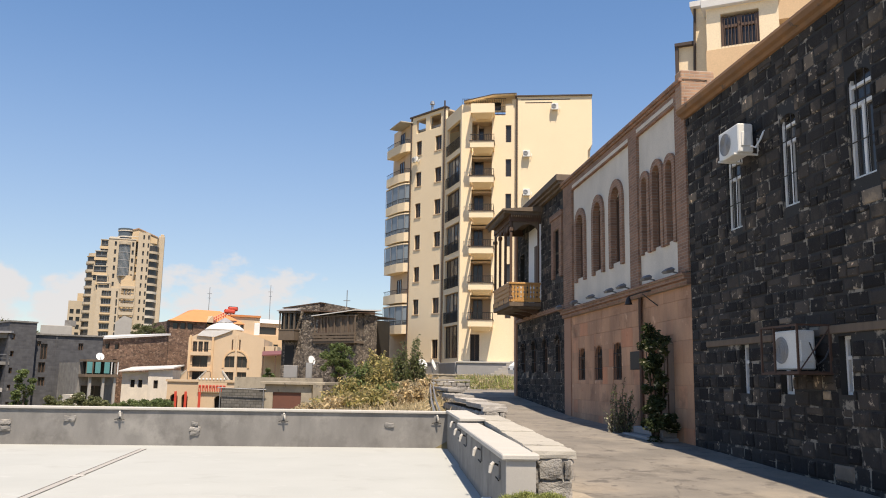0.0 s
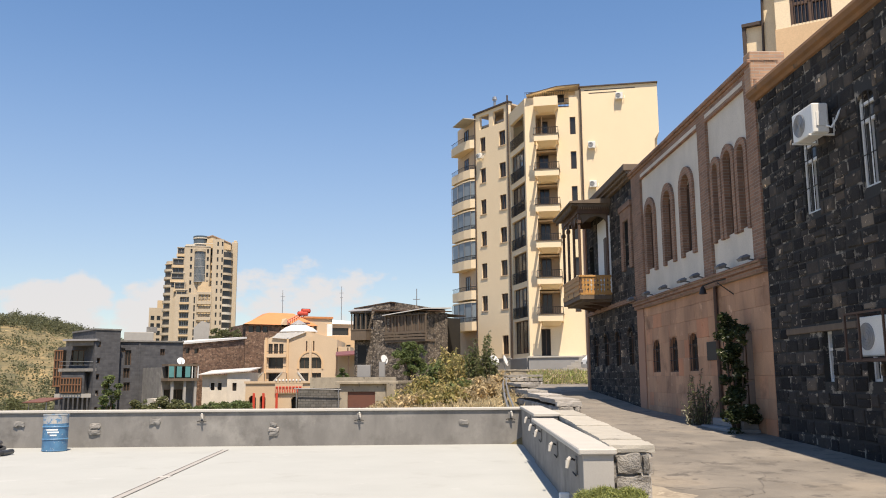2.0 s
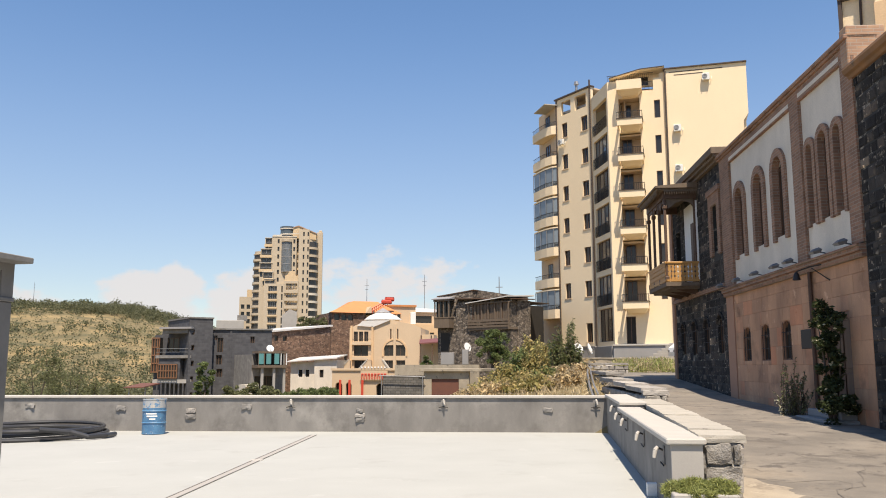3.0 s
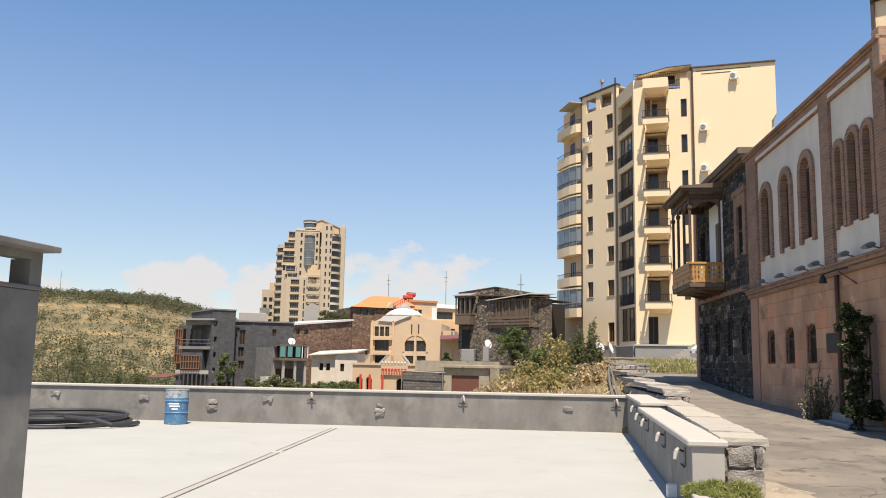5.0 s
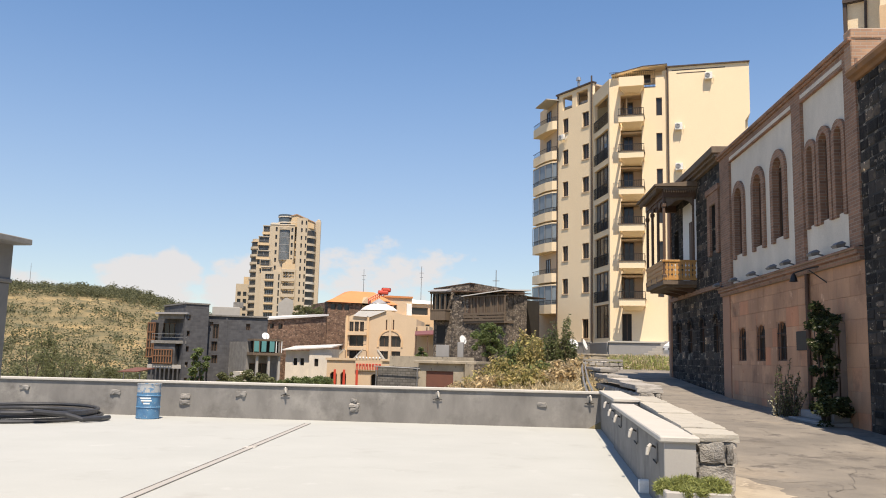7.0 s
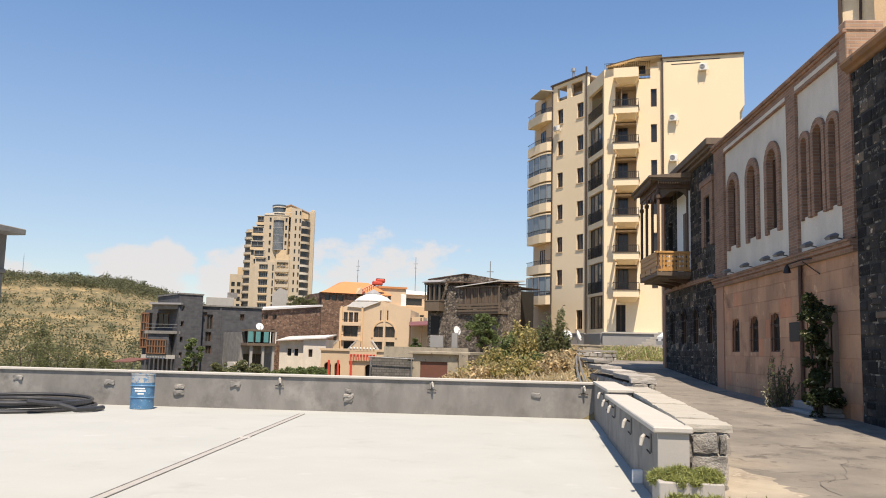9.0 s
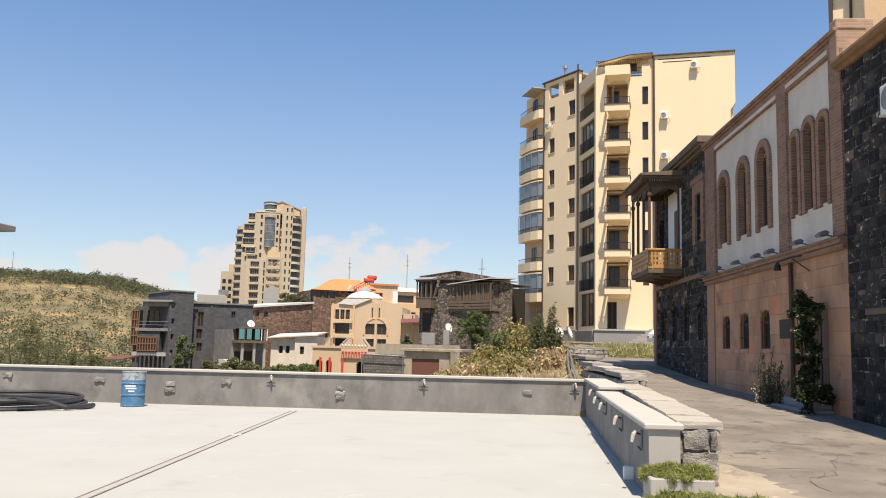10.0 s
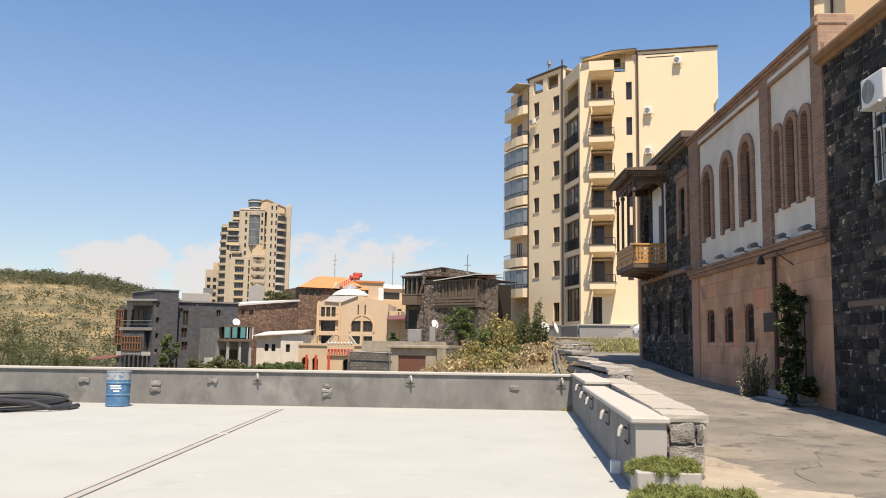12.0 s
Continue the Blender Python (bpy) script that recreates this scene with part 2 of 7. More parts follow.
TUFF_BASE = mat("pink_tuff_wall", (0.42, 0.23, 0.145), (0.34, 0.19, 0.125), size=0.6, fine=0.02, bump=0.3)
PLASTER = mat("white_plaster", (0.68, 0.615, 0.525), (0.54, 0.49, 0.42), contrast=0.2, size=0.9, fine=0.03, bump=0.25, streak=2)
BRICK = brick_mat("brown_brick", (0.30, 0.16, 0.10), (0.20, 0.11, 0.072), (0.27, 0.21, 0.16), 0.25, 0.075)
# the brick lightened as if sunlit; sun is part of this colour
BRICK_LIGHT = brick_mat("sunlit_brick", (0.42, 0.25, 0.15), (0.34, 0.20, 0.13), (0.35, 0.28, 0.22), 0.25, 0.075)
WOOD_DARK = mat("dark_brown_wood", (0.125, 0.068, 0.04), (0.07, 0.04, 0.025), size=0.12, fine=0.01, rough=0.6, bump=0.3, streak=6)
WOOD_OAK = mat("varnished_orange_wood", (0.52, 0.275, 0.085), (0.40, 0.20, 0.06), size=0.15, fine=0.01, rough=0.5, bump=0.25, streak=6)
WOOD_GREY = mat("weathered_grey_wood", (0.18, 0.13, 0.09), (0.10, 0.075, 0.054), size=0.12, fine=0.01, rough=0.85, bump=0.4, streak=8)
WHITE_PAINT = mat("white_paint", (0.78, 0.78, 0.76), (0.68, 0.68, 0.66), size=0.4, fine=0.02, rough=0.5, bump=0.05)
AC_WHITE = mat("white_enamel", (0.74, 0.73, 0.69), (0.66, 0.65, 0.61), size=0.3, fine=0.02, rough=0.4, bump=0.02)
GREY_PLASTIC = mat("grey_grille", (0.34, 0.34, 0.34), (0.25, 0.25, 0.25), size=0.2, rough=0.5, bump=0.05)
BLACK_IRON = mat("black_iron", (0.02, 0.02, 0.021), (0.035, 0.028, 0.024), size=0.2, rough=0.55, bump=0.1, metal=0.4)
RUST_IRON = mat("rusty_brown_iron", (0.10, 0.05, 0.03), (0.06, 0.035, 0.025), size=0.2, rough=0.7, bump=0.2)
BLACK_PIPE = mat("black_plastic_pipe", (0.03, 0.03, 0.032), (0.05, 0.05, 0.052), size=0.2, rough=0.4, bump=0.03)
GALVANISED = mat("grey_metal", (0.38, 0.38, 0.38), (0.27, 0.27, 0.27), size=0.3, rough=0.45, metal=0.7, bump=0.1)
LAMP_GREY = mat("grey_blue_lamp_housing", (0.17, 0.175, 0.18), (0.11, 0.115, 0.12), size=0.2, rough=0.5, bump=0.1)
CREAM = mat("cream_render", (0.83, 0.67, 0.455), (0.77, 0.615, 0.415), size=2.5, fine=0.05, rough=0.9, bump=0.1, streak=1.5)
# sand render of the town; on the apartment block, cream darkened for shade
CREAM_DARK = mat("sand_and_shaded_cream", (0.60, 0.45, 0.30), (0.53, 0.395, 0.265), size=2, fine=0.05, bump=0.1)
CREAM_WARM = mat("ochre_cream_render", (0.66, 0.45, 0.26), (0.58, 0.39, 0.225), size=1.5, fine=0.05, bump=0.1)
TOWER_STONE = mat("pale_sandstone_facing", (0.50, 0.415, 0.305), (0.42, 0.35, 0.26), size=3, fine=0.3, bump=0.1)
TOWER_WARM = mat("golden_sandstone_facing", (0.60, 0.45, 0.28), (0.52, 0.39, 0.245), size=3, fine=0.3, bump=0.1)
TOWER_PALE = mat("bleached_sandstone_trim", (0.62, 0.56, 0.47), (0.52, 0.47, 0.39), size=3, fine=0.3, bump=0.1)
GLASS_TOWER = glass_mat("bronze_tower_glass", (0.05, 0.045, 0.04), 0.1)
BROWN_TRIM = mat("dark_brown_trim", (0.07, 0.045, 0.032), (0.05, 0.033, 0.025), size=0.3, rough=0.6, bump=0.1)
WINDOW_FRAME = mat("brown_window_frame", (0.13, 0.075, 0.045), (0.09, 0.05, 0.03), size=0.3, rough=0.5, bump=0.05)
GLASS_DARK = glass_mat("dark_window_glass", (0.03, 0.028, 0.026), 0.12)
GLASS_BLUE = glass_mat("blue_window_glass", (0.085, 0.105, 0.12), 0.06)
# near-black colour that stands for shade in openings, rooms and gaps
SHADOWY = mat("shade_dark", (0.03, 0.026, 0.022), (0.02, 0.018, 0.016), size=0.5, bump=0.1)
PLINTH = mat("grey_plinth_stone", (0.30, 0.29, 0.28), (0.24, 0.235, 0.23), size=0.8, bump=0.2)
GREY_BRICK = brick_mat("dark_grey_block_masonry", (0.085, 0.085, 0.09), (0.06, 0.06, 0.066), (0.075, 0.075, 0.078), 0.7, 0.3, 0.02)
BROWN_STONE = cell_mat("brown_rubble_stone", [(0.12, 0.072, 0.05), (0.19, 0.11, 0.072), (0.25, 0.145, 0.095), (0.32, 0.21, 0.145)], (0.13, 0.092, 0.068), 0.42)
RUBBLE = cell_mat("dark_rubble_wall", [(0.06, 0.05, 0.042), (0.15, 0.118, 0.092), (0.20, 0.16, 0.122), (0.30, 0.25, 0.2)], (0.05, 0.042, 0.035), 0.24)
ORANGE_ROOF = mat("orange_sheet_roof", (0.58, 0.235, 0.085), (0.50, 0.20, 0.075), size=1, rough=0.6, bump=0.15)
WHITE_ROOF = mat("white_sheet_roof", (0.66, 0.63, 0.59), (0.56, 0.54, 0.51), size=1, rough=0.5, bump=0.1)
GREY_ROOF = mat("grey_sheet_roof", (0.32, 0.31, 0.31), (0.24, 0.235, 0.235), size=1, rough=0.55, bump=0.15)
MAROON_ROOF = mat("maroon_sheet_roof", (0.20, 0.07, 0.06), (0.15, 0.055, 0.05), size=0.6, rough=0.6, bump=0.15)
RED = mat("red_paint", (0.60, 0.07, 0.04), (0.48, 0.06, 0.035), size=0.4, rough=0.5, bump=0.05)
RUST_DOOR = mat("rust_red_sheet_door", (0.17, 0.065, 0.04), (0.12, 0.05, 0.035), size=0.6, rough=0.7, bump=0.2)
TEAL = mat("teal_shutters", (0.10, 0.30, 0.30), (0.08, 0.22, 0.22), size=0.5, rough=0.6, bump=0.1)
BARREL_BLUE = mat("worn_blue_paint", (0.085, 0.225, 0.37), (0.05, 0.14, 0.26), size=0.16, fine=0.02, rough=0.5, bump=0.15, contrast=0.2, spots=[((0.17, 0.115, 0.085), 0.60, 0.10), ((0.38, 0.42, 0.44), 0.61, 0.06)])
BARREL_PALE = mat("chalky_dried_cement", (0.46, 0.42, 0.36), (0.30, 0.34, 0.38), size=0.14, fine=0.02, rough=0.9, bump=0.4, contrast=0.2, spots=[((0.10, 0.22, 0.36), 0.53, 0.10)])
STONE_GREY = mat("pale_grey_rubble", (0.40, 0.37, 0.33), (0.26, 0.24, 0.22), size=0.22, fine=0.03, bump=0.9, depth=0.03, pieces="object", spread=0.25, contrast=0.22)
STONE_BOULDER = mat("grey_boulder_stone", (0.29, 0.27, 0.24), (0.14, 0.13, 0.117), size=0.16, fine=0.02, bump=1.0, depth=0.03, pieces="object", spread=0.3, contrast=0.2, spots=[((0.36, 0.335, 0.30), 0.58, 0.12)])
TAN_CONCRETE = mat("weathered_tan_concrete", (0.40, 0.34, 0.255), (0.27, 0.23, 0.175), size=0.7, fine=0.05, bump=0.3, contrast=0.2, streak=2, spots=[((0.15, 0.13, 0.10), 0.6, 0.5)])
YARD_BLOCK = brick_mat("grey_yard_blocks", (0.15, 0.14, 0.125), (0.10, 0.094, 0.084), (0.07, 0.065, 0.058), 0.4, 0.2, 0.02)
TIMBER_RED = mat("red_brown_timber", (0.25, 0.115, 0.055), (0.17, 0.08, 0.04), size=0.3, rough=0.6, bump=0.1)
GLASS_PALE = glass_mat("pale_balcony_glass", (0.20, 0.235, 0.26), 0.08)
STONE_CAP = mat("weathered_stone_cap", (0.44, 0.405, 0.345), (0.31, 0.285, 0.24), size=0.35, fine=0.02, bump=0.6, depth=0.02, pieces="object", spread=0.12, spots=[((0.22, 0.205, 0.18), 0.64, 0.14)])
SOIL = mat("dry_grass_ground", (0.235, 0.175, 0.085), (0.115, 0.1, 0.05), size=9, fine=0.6, rough=0.95, bump=0.6, depth=0.1, contrast=0.14, spots=[((0.42, 0.285, 0.125), 0.53, 22), ((0.06, 0.065, 0.032), 0.53, 7), ((0.42, 0.30, 0.14), 0.6, 5)])
BARK = mat("grey_brown_bark", (0.10, 0.075, 0.055), (0.06, 0.045, 0.035), size=0.08, fine=0.02, bump=0.6, streak=4)


def leaf_mat(name, a, spread):
    m = mat(name, a, tuple(c * 0.8 for c in a), size=0.6, fine=0.05, rough=0.6, bump=0.0, pieces="island", spread=spread, sheen=0.3)
    nt = m.node_tree
    bsdf, out = nt.nodes["Principled BSDF"], nt.nodes["Material Output"]
    thin, mix = nt.nodes.new("ShaderNodeBsdfTranslucent"), nt.nodes.new("ShaderNodeMixShader")
    mix.inputs[0].default_value = 0.45
    nt.links.new(bsdf.inputs["Base Color"].links[0].from_socket, thin.inputs["Color"])
    nt.links.new(bsdf.outputs[0], mix.inputs[1]), nt.links.new(thin.outputs[0], mix.inputs[2])
    nt.links.new(mix.outputs[0], out.inputs["Surface"])
    return m


LEAF_GREEN = leaf_mat("fresh_green_leaves", (0.17, 0.215, 0.085), 0.45)
LEAF_DARK = leaf_mat("dark_green_leaves", (0.062, 0.08, 0.03), 0.5)
LEAF_DRY = leaf_mat("dry_yellow_leaves", (0.5, 0.44, 0.235), [(0, (0.4, 0.42, 0.32)), (0.45, (0.9, 0.85, 0.7)), (0.8, (1.2, 1.1, 1.0)), (1, (1.6, 1.4, 1.25))])
LEAF_BROWN = leaf_mat("withered_brown_leaves", (0.58, 0.45, 0.26), 0.5)
LEAF_HILL = leaf_mat("hillside_scrub_leaves", (0.165, 0.168, 0.09), 0.4)
LEAF_WEED = leaf_mat("yellow_green_weeds", (0.45, 0.40, 0.185), [(0, (0.4, 0.5, 0.4)), (0.5, (0.9, 0.9, 0.8)), (1, (1.5, 1.4, 1.2))])
LEAF_STRAW = leaf_mat("straw_blades", (0.58, 0.465, 0.29), 0.45)
LEAF_JUNIPER = leaf_mat("juniper_sprigs", (0.33, 0.35, 0.12), 0.4)
LEAF_OLIVE = leaf_mat("dusty_olive_leaves", (0.19, 0.2, 0.095), 0.45)
BLOSSOM = leaf_mat("pale_blossom", (0.62, 0.58, 0.40), 0.2)


# ---- mesh tools ----
class Solid:
    """Collects vertices and faces for one mesh."""

    def __init__(self):
        self.v, self.f, self.weld = [], [], False

    def add(self, vs, fs):
        n = len(self.v)
        self.v.extend(tuple(p) for p in vs)
        self.f.extend(tuple(n + i for i in f) for f in fs)
        return self

    def box(self, x0, x1, y0, y1, z0, z1, bevel=0.0):
        if x1 < x0:
            x0, x1 = x1, x0
        if y1 < y0:
            y0, y1 = y1, y0
        if z1 < z0:
            z0, z1 = z1, z0
        if bevel <= 0:
            vs = [(x, y, z) for z in (z0, z1) for y in (y0, y1) for x in (x0, x1)]
            return self.add(vs, [(0, 2, 3, 1), (4, 5, 7, 6), (0, 1, 5, 4), (2, 6, 7, 3), (0, 4, 6, 2), (1, 3, 7, 5)])
        b = min(bevel, (x1 - x0) / 2.01, (y1 - y0) / 2.01, (z1 - z0) / 2.01)
        ring = lambda i, z: [(x0 + b + i, y0 + i, z), (x1 - b - i, y0 + i, z), (x1 - i, y0 + b + i, z), (x1 - i, y1 - b - i, z), (x1 - b - i, y1 - i, z), (x0 + b + i, y1 - i, z), (x0 + i, y1 - b - i, z), (x0 + i, y0 + b + i, z)]
        return self.loft([ring(b * 0.7, z0), ring(0, z0 + b), ring(0, z1 - b), ring(b * 0.7, z1)])

    def loft(self, rings, closed=True):
        n = len(rings[0])
        vs = [p for r in rings for p in r]
        fs = []
        for k in range(len(rings) - 1):
            for i in range(n):
                j = (i + 1) % n
                fs.append((k * n + i, k * n + j, (k + 1) * n + j, (k + 1) * n + i))
        if closed:
            fs.append(tuple(reversed(range(n))))
            fs.append(tuple((len(rings) - 1) * n + i for i in range(n)))
        return self.add(vs, fs)

    def prism(self, outline, y0, y1):
        """An outline in x and z, drawn out along y."""
        return self.loft([[(x, y0, z) for x, z in outline], [(x, y1, z) for x, z in outline]])

    def slab(self, outline, z0, z1):
        """An outline in x and y, drawn out along z."""
        return self.loft([[(x, y, z0) for x, y in outline], [(x, y, z1) for x, y in outline]])

    def tube(self, points, radius, sides=8, taper=None):
        pts = [Vector(p) for p in points]
        rings = []
        for i, p in enumerate(pts):
            d = (pts[min(i + 1, len(pts) - 1)] - pts[max(i - 1, 0)]).normalized()
            a = d.cross(Vector((0, 0, 1)))
            if a.length < 1e-3:
                a = Vector((1, 0, 0))
            a.normalize()
            b = d.cross(a)
            r = radius if taper is None else radius + (taper - radius) * i / (len(pts) - 1)
            rings.append([tuple(p + (a * math.cos(q) + b * math.sin(q)) * r) for q in (2 * math.pi * k / sides for k in range(sides))])
        return self.loft(rings)

    def lathe(self, cx, cy, profile, sides=24):
        return self.loft([[(cx + r * math.cos(q), cy + r * math.sin(q), z) for q in (2 * math.pi * k / sides for k in range(sides))] for r, z in profile])

    def mesh(self, name):
        me = bpy.data.meshes.new(name)
        me.from_pydata(self.v, [], self.f)
        me.validate()
        bm = bmesh.new()
        bm.from_mesh(me)
        if self.weld:
            bmesh.ops.remove_doubles(bm, verts=bm.verts, dist=1e-4)
        elif len(bm.faces) < 20000:
            bmesh.ops.recalc_face_normals(bm, faces=bm.faces)
        bm.to_mesh(me)
        bm.free()
        return me


def rough_block(x0, x1, y0, y1, z0, z1, seed, amount=0.02, step=0.12):
    """A hewn block: a subdivided box with uneven faces and worn edges."""
    s = Solid()
    s.weld = True
    n = [max(2, int(round((b - a) / step))) for a, b in ((x0, x1), (y0, y1), (z0, z1))]
    lo, size = (x0, y0, z0), (x1 - x0, y1 - y0, z1 - z0)
    mid = Vector(((x0 + x1) / 2, (y0 + y1) / 2, (z0 + z1) / 2))

    def bend(p):
        q = Vector(p)
        near = sorted(min(abs(p[i] - lo[i]), abs(p[i] - lo[i] - size[i])) for i in range(3))
        worn = 0.6 * amount if near[1] < 1e-6 else 0.0
        off = noise.noise_vector(q * 6 + Vector((seed, seed * 0.7, 0))) * amount + noise.noise_vector(q * 17 + Vector((0, seed, 0))) * amount * 0.5
        return q + off + (mid - q).normalized() * worn

    for axis in range(3):
        u, v = (axis + 1) % 3, (axis + 2) % 3
        for side in (0, 1):
            grid = []
            for i in range(n[u] + 1):
                for j in range(n[v] + 1):
                    p = [0, 0, 0]
                    p[axis], p[u], p[v] = lo[axis] + size[axis] * side, lo[u] + size[u] * i / n[u], lo[v] + size[v] * j / n[v]
                    grid.append(bend(p))
            w = n[v] + 1
            s.add(grid, [(i * w + j, i * w + j + 1, (i + 1) * w + j + 1, (i + 1) * w + j) for i in range(n[u]) for j in range(n[v])])
    return s


def thing(name, m=None, label="", category="", group="", kind=""):
    ob = new(name)
    if m is not None:
        ob.matrix_world = m
    return tagged(ob, label, category, group, kind)


def part(name, solid, material, parent, label="", kind=""):
    me = solid.mesh(name) if isinstance(solid, Solid) else solid
    if not me.materials:
        me.materials.append(material)
    ob = new(name, me)
    ob.parent = parent
    return tagged(ob, label, kind=kind)


def single(name, solid, material, label, category, m=None, group="", kind=""):
    me = solid.mesh(name)
    me.materials.append(material)
    ob = new(name, me)
    if m is not None:
        ob.matrix_world = m
    return tagged(ob, label, category, group, kind)


def along(p0, p1, z=0.0):
    """A facade's frame: x from its end p0 to its end p1, y into the building, z up."""
    return pose(p0[0], p0[1], z, 0, 0, math.degrees(math.atan2(p1[1] - p0[1], p1[0] - p0[0])))


def polar(bearing, d):
    return (-math.sin(radians(bearing)) * d, math.cos(radians(bearing)) * d)


def arc(x0, x1, z, rise, n=10):
    """An arch from (x0, z) to (x1, z)."""
    c, h = (x0 + x1) / 2, (x1 - x0) / 2
    return [(c - h * math.cos(math.pi * k / n), z + rise * math.sin(math.pi * k / n)) for k in range(n + 1)]


def pierced(x0, x1, z0, z1, y0, y1, holes):
    """A wall with openings (a, b, low, high, rise): rise is the height of an arched head within high."""
    s = Solid()
    s.weld = True
    inside = lambda v, lo, hi: min(max(v, lo), hi)
    xs = sorted({round(v, 5) for v in (x0, x1, *[inside(v, x0, x1) for h in holes for v in h[:2]])})
    zs = sorted({round(v, 5) for v in (z0, z1, *[inside(v, z0, z1) for h in holes for v in (h[2], h[3], h[3] - (h[4] if len(h) > 4 else 0))])})
    solid = lambda i, k: 0 <= i < len(xs) - 1 and 0 <= k < len(zs) - 1 and not any(h[0] < (xs[i] + xs[i + 1]) / 2 < h[1] and h[2] < (zs[k] + zs[k + 1]) / 2 < h[3] for h in holes)
    for i in range(len(xs) - 1):
        for k in range(len(zs) - 1):
            if not solid(i, k):
                continue
            a, b, c, d = xs[i], xs[i + 1], zs[k], zs[k + 1]
            s.add([(a, y0, c), (b, y0, c), (b, y0, d), (a, y0, d)], [(0, 1, 2, 3)])
            s.add([(a, y1, c), (a, y1, d), (b, y1, d), (b, y1, c)], [(0, 1, 2, 3)])
            for di, dk, p, q in ((-1, 0, (a, c), (a, d)), (1, 0, (b, d), (b, c)), (0, -1, (b, c), (a, c)), (0, 1, (a, d), (b, d))):
                if not solid(i + di, k + dk):
                    s.add([(p[0], y0, p[1]), (q[0], y0, q[1]), (q[0], y1, q[1]), (p[0], y1, p[1])], [(3, 2, 1, 0)])
    for h in holes:
        if len(h) > 4 and h[4] > 0:
            a, b, _, top, rise = h[:5]
            curve = arc(a, b, top - rise, rise)
            half = len(curve) // 2
            s.prism([(a, top)] + list(reversed(curve[:half + 1])), y0, y1)
            s.prism([(b, top)] + list(reversed(curve[half:])), y0, y1)
    return s


def ring_arch(x0, x1, low, spring, rise, width, y0, y1):
    """A raised surround: two jambs and an arch."""
    s = Solid()
    s.box(x0 - width, x0, y0, y1, low, spring), s.box(x1, x1 + width, y0, y1, low, spring)
    inner, outer = arc(x0, x1, spring, rise, 12), arc(x0 - width, x1 + width, spring, rise + width, 12)
    for k in range(12):
        s.prism([inner[k], outer[k], outer[k + 1], inner[k + 1]], y0, y1)
    return s


# ---- ground ----
STREET_Y = [-200, 0, 10, 18, 28, 37, 50, 60, 70, 90, 160]
STREET_Z = [-0.6, 0.02, 0.1, 0.4, 0.6, 1.1, 1.4, 1.75, 2.2, 2.5, 3.0]


def smooth(a, b, x):
    t = min(max((x - a) / (b - a), 0), 1)
    return t * t * (3 - 2 * t)


def height(x, y):
    """The lie of the land: the street climbs, the slope beside it falls to the town, a hill stands beyond."""
    street = float(np.interp(y, STREET_Y, STREET_Z))
    d, bearing = math.hypot(x, y), math.degrees(math.atan2(-x, y))
    town = -3.4 - 2.0 * smooth(140, 190, d) * smooth(24, 29, bearing)
    edge = -0.2 if y > 20 else 0.9
    z = street + (town - street) * smooth(edge, edge - (18 if y > 24 else 1.2), x) if y > -30 else street
    if x < -2 and y < 24:
        z = min(z, -0.6)
    ridge = 34.0 * smooth(16, 33, bearing) * (1 - smooth(70, 110, bearing)) * smooth(210, 430, d)
    ridge *= 1 + 0.10 * noise.noise(Vector((x, y, 0)) * 0.012) + 0.05 * noise.noise(Vector((x, y, 5)) * 0.05)
    return z + ridge + (0.12 * noise.noise(Vector((x, y, 9)) * 0.4) if x < -1.5 and y > 24 else 0)


def sheet(xs, ys, f):
    s = Solid()
    nx = len(xs)
    s.v = [(x, y, f(x, y)) for y in ys for x in xs]
    s.f = [(j * nx + i, j * nx + i + 1, (j + 1) * nx + i + 1, (j + 1) * nx + i) for j in range(len(ys) - 1) for i in range(nx - 1)]
    return s


far = [60, 80, 110, 150, 200, 250, 300, 350, 400, 450, 520, 620, 800, 1200, 2500, 4500]
xs = sorted([-v for v in far] + [-380, -320, -280, -230, -180, -130] + [v for v in np.arange(-50, -4, 4)] + [v for v in np.arange(-4, 14, 0.6)] + [20, 30, 40] + far)
ys = sorted([-4500, -1500, -500, -200, -60, -30, -15] + [float(v) for v in np.arange(-10, 22, 4)] + [float(v) for v in np.arange(22, 80, 1.5)] + [88, 96, 105, 115, 125, 140, 160, 180, 200, 220, 240, 260, 280, 300, 320, 340, 360, 380, 400, 430, 470, 520, 600, 800, 1200, 2500, 4500])
ground = single("ground", sheet([float(x) for x in xs], ys, height), SOIL, "dry grassy ground falling to the town, hill behind", "ground", kind="structure")
for p in ground.data.polygons:
    p.use_smooth = True


def road_z(x, y):
    return float(np.interp(y, STREET_Y, STREET_Z)) + 0.03 + 0.012 * noise.noise(Vector((x, y, 3)) * 0.8)


road = single("road", Solid(), ASPHALT, "worn grey asphalt lane climbing between wall and houses", "road", kind="structure")
road_solid = Solid()
for j, y in enumerate(np.arange(-12, 66, 0.75)):
    left = float(np.interp(y, [-12, 9, 22, 40, 50, 66], [1.15, 1.15, 0.6, -0.1, 0.6, 4.0]))
    right = float(np.interp(y, [-12, 18, 37, 45, 66], [9.6, 5.75, 3.5, 6, 14]))
    road_solid.v += [(left + (right - left) * k / 10, float(y), road_z(left + (right - left) * k / 10, float(y))) for k in range(11)]
    if j:
        road_solid.f += [((j - 1) * 11 + k, (j - 1) * 11 + k + 1, j * 11 + k + 1, j * 11 + k) for k in range(10)]
road.data = road_solid.mesh("road")
road.data.materials.append(ASPHALT)

